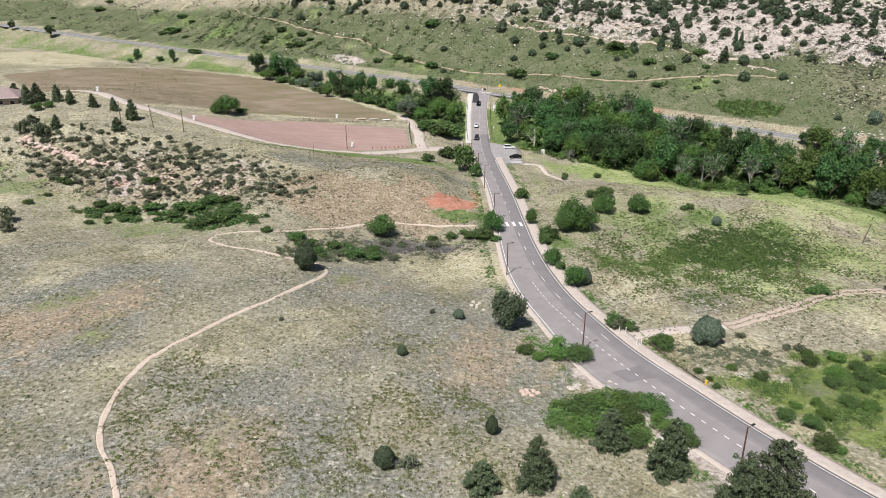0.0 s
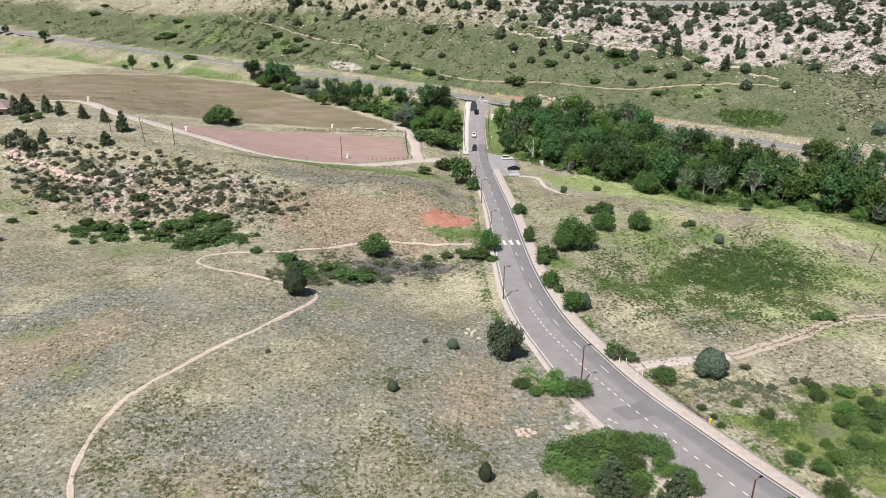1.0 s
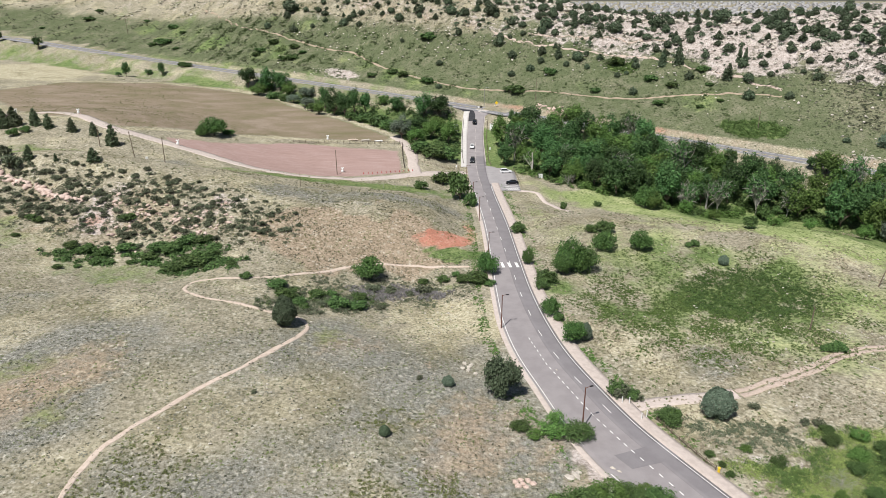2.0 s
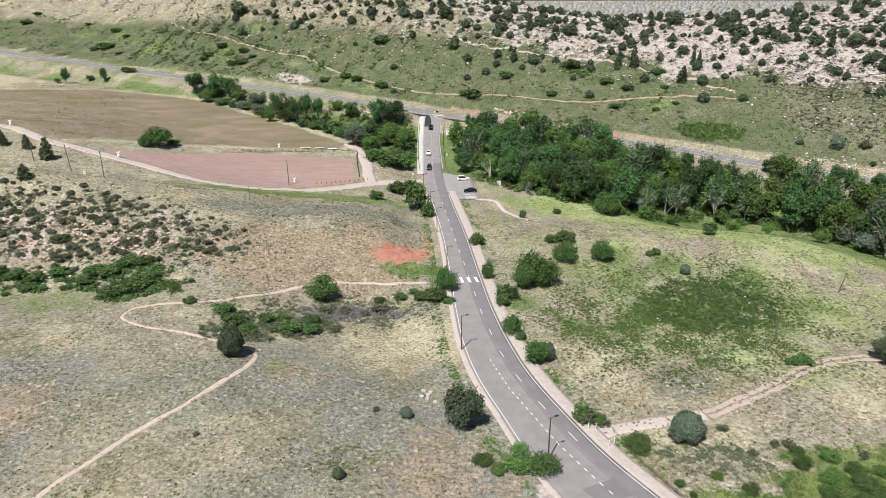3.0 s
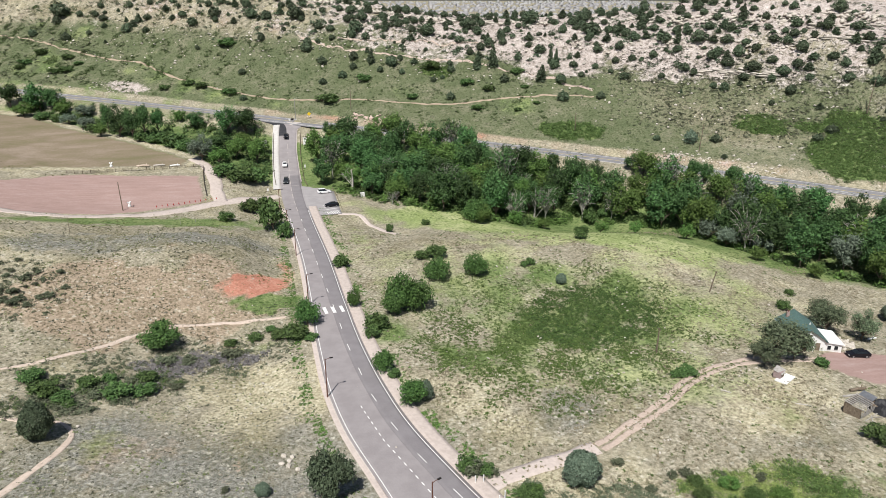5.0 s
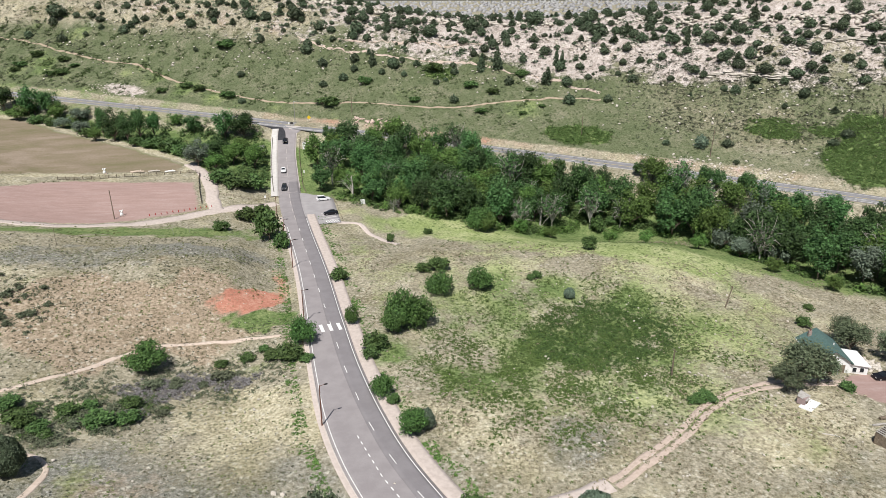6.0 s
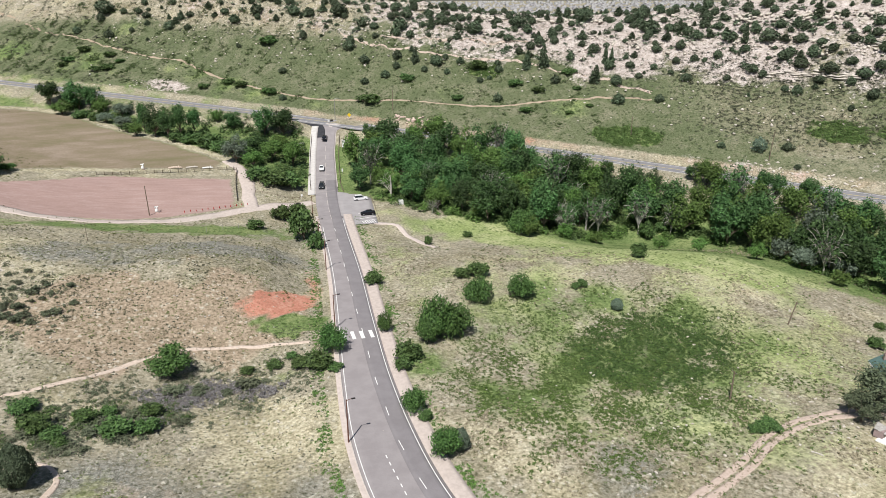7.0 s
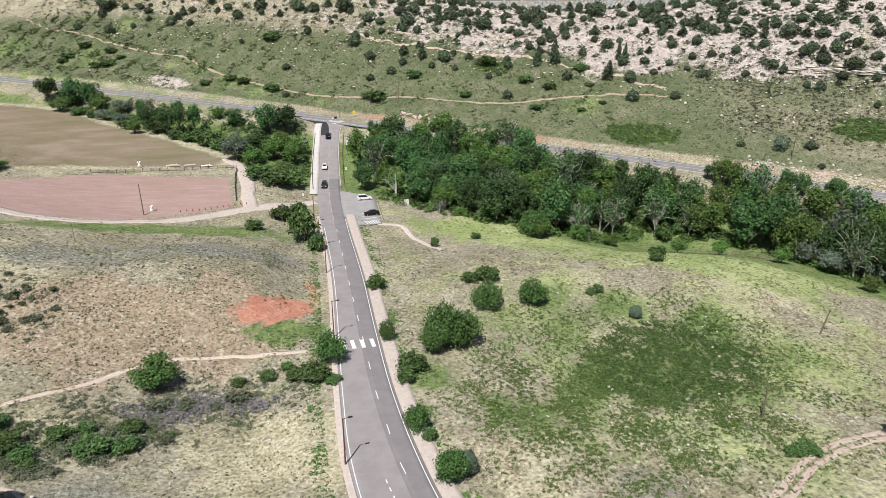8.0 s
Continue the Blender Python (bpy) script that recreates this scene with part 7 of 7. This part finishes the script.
# ---------------------------------------------------------------- houses
def gable(width, length, low, eave, high, over, roof, wall, ob):
    """Four walls, two gables and two roof planes: front edge along x at y = 0, ridge along y."""
    w = width / 2
    for name, pts, d in (("wall", [(-w, 0), (w, 0)], "x"), ("wall", [(-w, length), (w, length)], "x")):
        y = pts[0][1]
        bm = bmesh.new()
        v = [bm.verts.new(q) for q in ((-w, y, low), (w, y, low), (w, y, eave), (0, y, high), (-w, y, eave))]
        face = bm.faces.new(v)
        e = bmesh.ops.extrude_face_region(bm, geom=[face])
        bmesh.ops.translate(bm, vec=(0, 0.2 if y == 0 else -0.2, 0), verts=[q for q in e["geom"] if isinstance(q, bmesh.types.BMVert)])
        part(name, bm, MAT[wall], ob)
    for s in (-1, 1):
        part("wall", boxes([((0.2, length - 0.42, eave - low), pose(s * (w - 0.1), length / 2, low))], 0.0), MAT[wall], ob)
        bm = bmesh.new()
        slope = (high - eave) / w
        edge = w + over
        p = [(0, -over, high + 0.03), (s * edge, -over, eave - slope * over + 0.03), (s * edge, length + over, eave - slope * over + 0.03), (0, length + over, high + 0.03)]
        face = bm.faces.new([bm.verts.new(q) for q in p])
        e = bmesh.ops.extrude_face_region(bm, geom=[face])
        bmesh.ops.translate(bm, vec=(0, 0, 0.16), verts=[q for q in e["geom"] if isinstance(q, bmesh.types.BMVert)])
        part("roof", bm, MAT[roof], ob)
        part("fascia", boxes([((0.1, length + 2 * over + 0.04, 0.2), pose(s * (edge + 0.03), length / 2, eave - slope * over - 0.08))], 0.0), MAT["white"], ob)


def window(ob, x, y, z, w, h, turn=0.0):
    f = part("window", boxes([((w + 0.2, 0.12, h + 0.2), pose(x, y, z - 0.1, 0, 0, turn))], 0.01), MAT["white"], ob)
    part("pane", boxes([((w, 0.16, h), pose(x, y, z, 0, 0, turn))], 0.0), MAT["tint"], f)


def white_house():
    ob = root("house", 118.4, 138.2, -23, "white house with a green shingle roof", "house", "houses", -2.9)
    gable(6.6, 9.5, -0.5, 2.7, 4.9, 0.45, "green_roof", "white", ob)
    for wx in (-1.9, 0.2):
        window(ob, wx, -0.06, 0.9, 0.9, 1.2)
    window(ob, 0, -0.05, 3.1, 0.7, 0.8)
    for wy in (2.2, 5.4):
        window(ob, -3.32, wy, 0.9, 0.9, 1.1, 90)
    door = part("door", boxes([((0.95, 0.12, 2.05), pose(1.9, -0.06, 0.0))], 0.01), MAT["timber"], ob)
    part("handle", boxes([((0.06, 0.1, 0.06), pose(2.25, -0.14, 1.0))], 0.01), MAT["steel"], door)
    chimney = part("chimney", boxes([((0.6, 0.6, 1.9), pose(-1.7, 8.4, 3.2))], 0.02), MAT["tan_wall"], ob)
    part("pot", rod([(-1.7, 8.4, 5.1), (-1.7, 8.4, 5.4)], (0.2, 0.17), 8), MAT["rust"], chimney)
    part("porch_roof", boxes([((2.4, 1.6, 0.12), pose(-0.6, -0.85, 2.35, 8, 0, 0))], 0.02), MAT["green_roof"], ob)
    for px in (-1.7, 0.5):
        part("porch_post", boxes([((0.12, 0.12, 2.7), pose(px, -1.5, -0.4))], 0.01), MAT["white"], ob)
    part("vent", rod([(1.4, 4.2, 3.9), (1.4, 4.2, 4.6)], (0.12, 0.12), 8), MAT["white"], ob)
    part("annex_wall", boxes([((3.5, 6.0, 2.5), pose(5.1, 3.2, -0.5))], 0.0), MAT["white"], ob)
    part("annex_roof", boxes([((4.1, 6.7, 0.14), pose(5.2, 3.2, 2.0, 0, 7, 0))], 0.02), MAT["white"], ob, "flat white metal roof")
    for wx in (4.3, 5.7):
        window(ob, wx, 0.16, 0.6, 0.7, 0.9)


white_house()


def terrace_house():
    ob = root("house", -168, 268, 8, "brown house with a mauve hipped roof", "house", "houses", 19.0)
    part("wall", boxes([((34, 12, 4.6), pose(0, 4, -1.2))], 0.0), MAT["tan_wall"], ob)
    bm = bmesh.new()
    q = [(-18, -3.2, 3.4), (18, -3.2, 3.4), (18, 11.2, 3.4), (-18, 11.2, 3.4), (-12, 4, 6.4), (12, 4, 6.4)]
    v = [bm.verts.new(p) for p in q]
    for f in ((0, 1, 5, 4), (1, 2, 5), (2, 3, 4, 5), (3, 0, 4), (3, 2, 1, 0)):
        bm.faces.new([v[i] for i in f])
    part("roof", bm, MAT["roof_tile"], ob)
    for wx in (-10, -3, 4, 11, 15):
        window(ob, wx, -2.05, 0.9, 1.6, 1.3)
    window(ob, 17.05, 4, 0.9, 1.6, 1.3, 90)
    part("gutter", boxes([((36, 0.16, 0.2), pose(0, -3.25, 3.25))], 0.02), MAT["white"], ob)


terrace_house()


def small_shed():
    ob = root("shed", 102.6, 128.0, 25, "small reddish shed on a white slab", "shed", "yard clutter")
    part("slab", boxes([((4.0, 2.2, 0.25), pose(0.2, -0.6, -0.05))], 0.03), MAT["white"], ob)
    part("wall", boxes([((1.7, 1.4, 1.3), pose(0, 0.6, 0.1))], 0.02), MAT["roof_tile"], ob)
    part("roof", boxes([((2.0, 1.8, 0.08), pose(0.1, 0.6, 1.45, 16, -7, 6))], 0.01), MAT["grey_wood"], ob, "tilted weathered board roof")
    part("door", boxes([((0.7, 0.06, 1.1), pose(0.2, -0.13, 0.15))], 0.01), MAT["timber"], ob)
    for k in range(4):
        part("loose_board", boxes([((1.6, 0.16, 0.05), pose(1.2 + 0.2 * k, 0.3 * k - 0.2, 0.02 + 0.05 * k, 0, 4, 20 + 23 * k))], 0.01), MAT["grey_wood"], ob)


small_shed()


def shack():
    """A collapsing board shack with bare rafters and a metal sheet."""
    ob = root("shack", 107.6, 115.2, 18, "collapsing grey board shack with bare rafters", "shed", "yard clutter")
    for k in range(7):
        part("rafter", boxes([((0.16, 3.2, 0.14), pose(-2.2 + 0.62 * k, 0, 1.9, 6, 0, 3 * math.sin(k)))], 0.01), MAT["grey_wood"], ob)
    for k in range(9):
        part("board", boxes([((0.34, 0.06, 1.3 + 0.4 * math.sin(2.3 * k)), pose(-2.2 + 0.54 * k, -1.55, 0.0, 4 * math.sin(k), 0, 0))], 0.01), MAT["grey_wood"], ob)
    for k in range(5):
        part("board", boxes([((0.06, 0.55, 1.9), pose(-2.5, -1.2 + 0.58 * k, 0.0))], 0.01), MAT["timber"], ob)
    part("inner_wall", boxes([((4.6, 0.1, 1.8), pose(0, 1.5, 0))], 0.01), MAT["timber"], ob)
    part("metal_sheet", boxes([((2.4, 2.4, 0.05), pose(3.2, 0.2, 1.8, 7, 4, 5))], 0.01), MAT["steel"], ob)
    part("side_wall", boxes([((0.1, 2.2, 1.7), pose(4.2, 0.2, 0))], 0.01), MAT["grey_wood"], ob)
    part("side_wall", boxes([((2.0, 0.1, 1.2), pose(3.2, -0.9, 0))], 0.01), MAT["timber"], ob)
    for k in range(6):
        part("fallen_board", boxes([((2.2, 0.18, 0.06), pose(-1.5 + 1.1 * k, -2.3 - 0.25 * (k % 3), 0.03, 0, 3 * math.sin(k), 35 * math.sin(2.1 * k)))], 0.01), MAT["grey_wood"], ob)


shack()


def tarp_heap(x, y, w, d, h, turn, label):
    ob = root("tarpaulin_heap", x, y, turn, label, "tarpaulin", "yard clutter")
    bm = bmesh.new()
    bmesh.ops.create_grid(bm, x_segments=9, y_segments=9, size=0.5)
    for v in bm.verts:
        u, s = v.co.x * 2, v.co.y * 2
        v.co = (u * w / 2, s * d / 2, h * max(0.02, (1 - abs(u) ** 3) * (1 - abs(s) ** 4)) * (0.85 + 0.22 * math.sin(u * 5 + s * 3)))
    part("sheet", bm, MAT["tarp"], ob)
    part("heap", boxes([((w * 0.7, d * 0.7, h * 0.6), pose(0, 0, -0.05))], 0.1), MAT["timber"], ob)


tarp_heap(112.0, 114.4, 4.2, 3.6, 1.9, 15, "black tarpaulin draped over a heap in the yard")
tarp_heap(110.6, 109.2, 3.6, 2.8, 1.3, 40, "black tarpaulin over a low heap")


def log(x, y, length, turn, material, label, r=0.12, name="log"):
    ob = root(name, x, y, turn, label, "timber", "yard clutter")
    part("stem", rod([(-length / 2, 0, r), (0, 0.05, r * 1.4), (length / 2, 0, r)], (r, r, r * 0.7), 7), MAT[material], ob)
    part("stub", rod([(length * 0.2, 0, r), (length * 0.3, 0.35, r * 3)], (r * 0.5, r * 0.2), 5), MAT[material], ob)


log(99.4, 119.0, 2.6, -35, "pale_bark", "pale fallen log in the dry grass")
log(110.8, 119.4, 4.0, -8, "grey_wood", "grey timber lying in the yard", 0.2)
log(113.5, 120.9, 3.4, -4, "timber", "dark timber stacked in the yard", 0.3)
log(88.9, 126.3, 1.8, -50, "pale_bark", "pale fallen log in the dry grass")
log(82.2, 128.3, 1.2, 20, "timber", "short dark log beside the track")
log(139, 141, 2.4, 0, "white", "white beam lying on the grass beyond the yard", 0.22)
log(-20.5, 309, 4.0, 4, "pale_bark", "pale log behind the fence", 0.3)
log(-26.0, 308.5, 4.4, 0, "dirt", "tan log behind the fence", 0.35)
log(-15, 308.3, 3.6, 6, "white", "white beam behind the fence", 0.3)


def crate(x, y, turn):
    ob = root("container", x, y, turn, "teal metal container at the yard's edge", "container", "yard clutter")
    part("body", boxes([((3.2, 2.2, 1.5), pose(0, 0, 0.05))], 0.03), MAT["teal"], ob)
    part("lid", boxes([((3.3, 2.3, 0.1), pose(0, 0, 1.55))], 0.02), MAT["steel"], ob)


crate(117.6, 114.5, 15)
ledge("rubble_heap", [(128.6, 141.0), (129.8, 139.4), (131.0, 138.2)], 0.34, "limestone", "heap of white rubble beside the house", 170, 1.3, 30)


def white_figure(x, y, label):
    """A white weatherproof cover over a small machine: lobed and bulging."""
    ob = root("covered_machine", x, y, 20, label, "machine", "covered machines")
    bm = bmesh.new()
    for c, s in (((0, 0, 0.6), (0.55, 0.45, 0.65)), ((0.1, 0, 1.3), (0.35, 0.3, 0.5)), ((-0.25, 0.05, 1.75), (0.35, 0.3, 0.3)), ((0.4, 0, 1.85), (0.28, 0.25, 0.25))):
        bmesh.ops.create_icosphere(bm, subdivisions=2, radius=1.0, matrix=Matrix.Translation(c) @ Matrix.Diagonal((*s, 1)))
    part("cover", bm, MAT["white"], ob)
    part("base", boxes([((1.0, 0.7, 0.25), pose(0.3, 0, 0))], 0.05), MAT["red_rock"], ob)


for wx, wy in ((-26.4, 266.2), (-36.6, 307.6), (-86, 267.6), (-128.6, 286), (-163, 305)):
    white_figure(wx, wy, "white covered machine on the trampled ground")


def cone(x, y):
    ob = root("traffic_cone", x, y, 0, "small orange traffic cone along the gravel road", "traffic cone", "traffic cones")
    part("base", boxes([((0.4, 0.4, 0.05), pose(0, 0, 0.1))], 0.01), MAT["red_rock"], ob)
    part("body", rod([(0, 0, 0.12), (0, 0, 0.8)], (0.17, 0.05), 8), MAT["tail"], ob)


for k in range(12):
    cone(-18.5 + 1.65 * k, 265.8 + 0.60 * k + 0.2 * math.sin(k * 2.1))


# ---------------------------------------------------------------- dead wood
def bare_tree(name, x, y, high, wide, many, material, label, seed, category="tree", thick=0.05):
    rng = np.random.default_rng(seed)
    ob = root(name, x, y, 0, label, category, "dead wood")
    part("trunk", rod([(0, 0, -0.3), (0.06 * wide, 0, high * 0.4), (0, 0.1, high * 0.75)], (thick * high * 0.5, thick * high * 0.36, thick * high * 0.12), 7), MAT[material], ob)
    for _ in range(many):
        z, w = high * rng.uniform(0.15, 0.6), rng.uniform(0, 2 * math.pi)
        e = wide * rng.uniform(0.5, 1.0)
        mid = Vector((math.cos(w) * e * 0.5, math.sin(w) * e * 0.5, z + high * 0.14))
        tip = Vector((math.cos(w + 0.3) * e, math.sin(w + 0.3) * e, min(high, z + high * rng.uniform(0.15, 0.45))))
        pieces = [tube([(0.03 * wide, 0, z), mid, tip], (thick * high * 0.14, thick * high * 0.09, 0.015), 5)]
        for _ in range(4):
            t2 = mid.lerp(tip, rng.uniform(0.2, 0.9))
            pieces.append(tube([t2, t2 + Vector(rng.normal(0, 0.22 * wide, 3))], (thick * high * 0.05, 0.01), 4))
        part("branch", quick_mesh("branch", *joined(pieces), MAT[material]), MAT[material], ob)


bare_tree("dead_tree", 46.0, 276.0, 11.0, 4.6, 9, "pale_bark", "bare white dead tree before the wood", 2, "tree", 0.075)
bare_tree("dead_bush", 57.5, 262, 6.0, 3.0, 22, "grey_wood", "grey leafless bush at the wood's edge", 3, "bush", 0.03)
bare_tree("dead_bush", 62.4, 92.6, 2.2, 2.6, 30, "grey_wood", "grey tangle of dead brush in the hollow", 4, "bush", 0.04)
bare_tree("dead_tree", 96.0, 250, 12.5, 3.0, 14, "pale_bark", "pale bare trunk among the leafy trees", 5)
bare_tree("dead_tree", 106.5, 252, 13.5, 3.4, 18, "grey_wood", "grey bare branches above the leafy trees", 6)
bare_tree("dead_tree", 120, 260, 13.0, 3.4, 18, "grey_wood", "grey bare branches above the leafy trees", 7)
bare_tree("dead_tree", 160, 206, 12.5, 3.0, 14, "grey_wood", "grey bare branches above the leafy trees", 8)
bare_tree("dead_bush", -2.0, 73.6, 1.2, 2.4, 14, "pale_bark", "bleached dead branches beside a dark juniper", 9, "bush", 0.05)


# ---------------------------------------------------------------- the town on the plain beyond the ridge
def town():
    rng = np.random.default_rng(12)
    v, f, n = [], [], 0
    for _ in range(1900):
        x, y = rng.uniform(-300, 2700), rng.uniform(1500, 4700)
        z = float(land(x, y))
        w, d, h = rng.uniform(9, 22), rng.uniform(9, 22), rng.uniform(4, 8)
        q = [(-w, -d, 0), (w, -d, 0), (w, d, 0), (-w, d, 0), (-w, -d, h), (w, -d, h), (w, d, h), (-w, d, h), (-w * 0.6, 0, h * 1.6), (w * 0.6, 0, h * 1.6)]
        v += [(x + a / 2, y + b / 2, z + c) for a, b, c in q]
        f += [tuple(n + i for i in s) for s in ((0, 1, 5, 4), (1, 2, 6, 5), (2, 3, 7, 6), (3, 0, 4, 7), (4, 5, 9, 8), (6, 7, 8, 9))]
        n += 10
    tagged(new("distant_town", quick_mesh("distant_town", np.array(v), np.array(f), MAT["town"])), "pale roofs of a distant town beyond the ridge", "town", kind="stuff")


town()
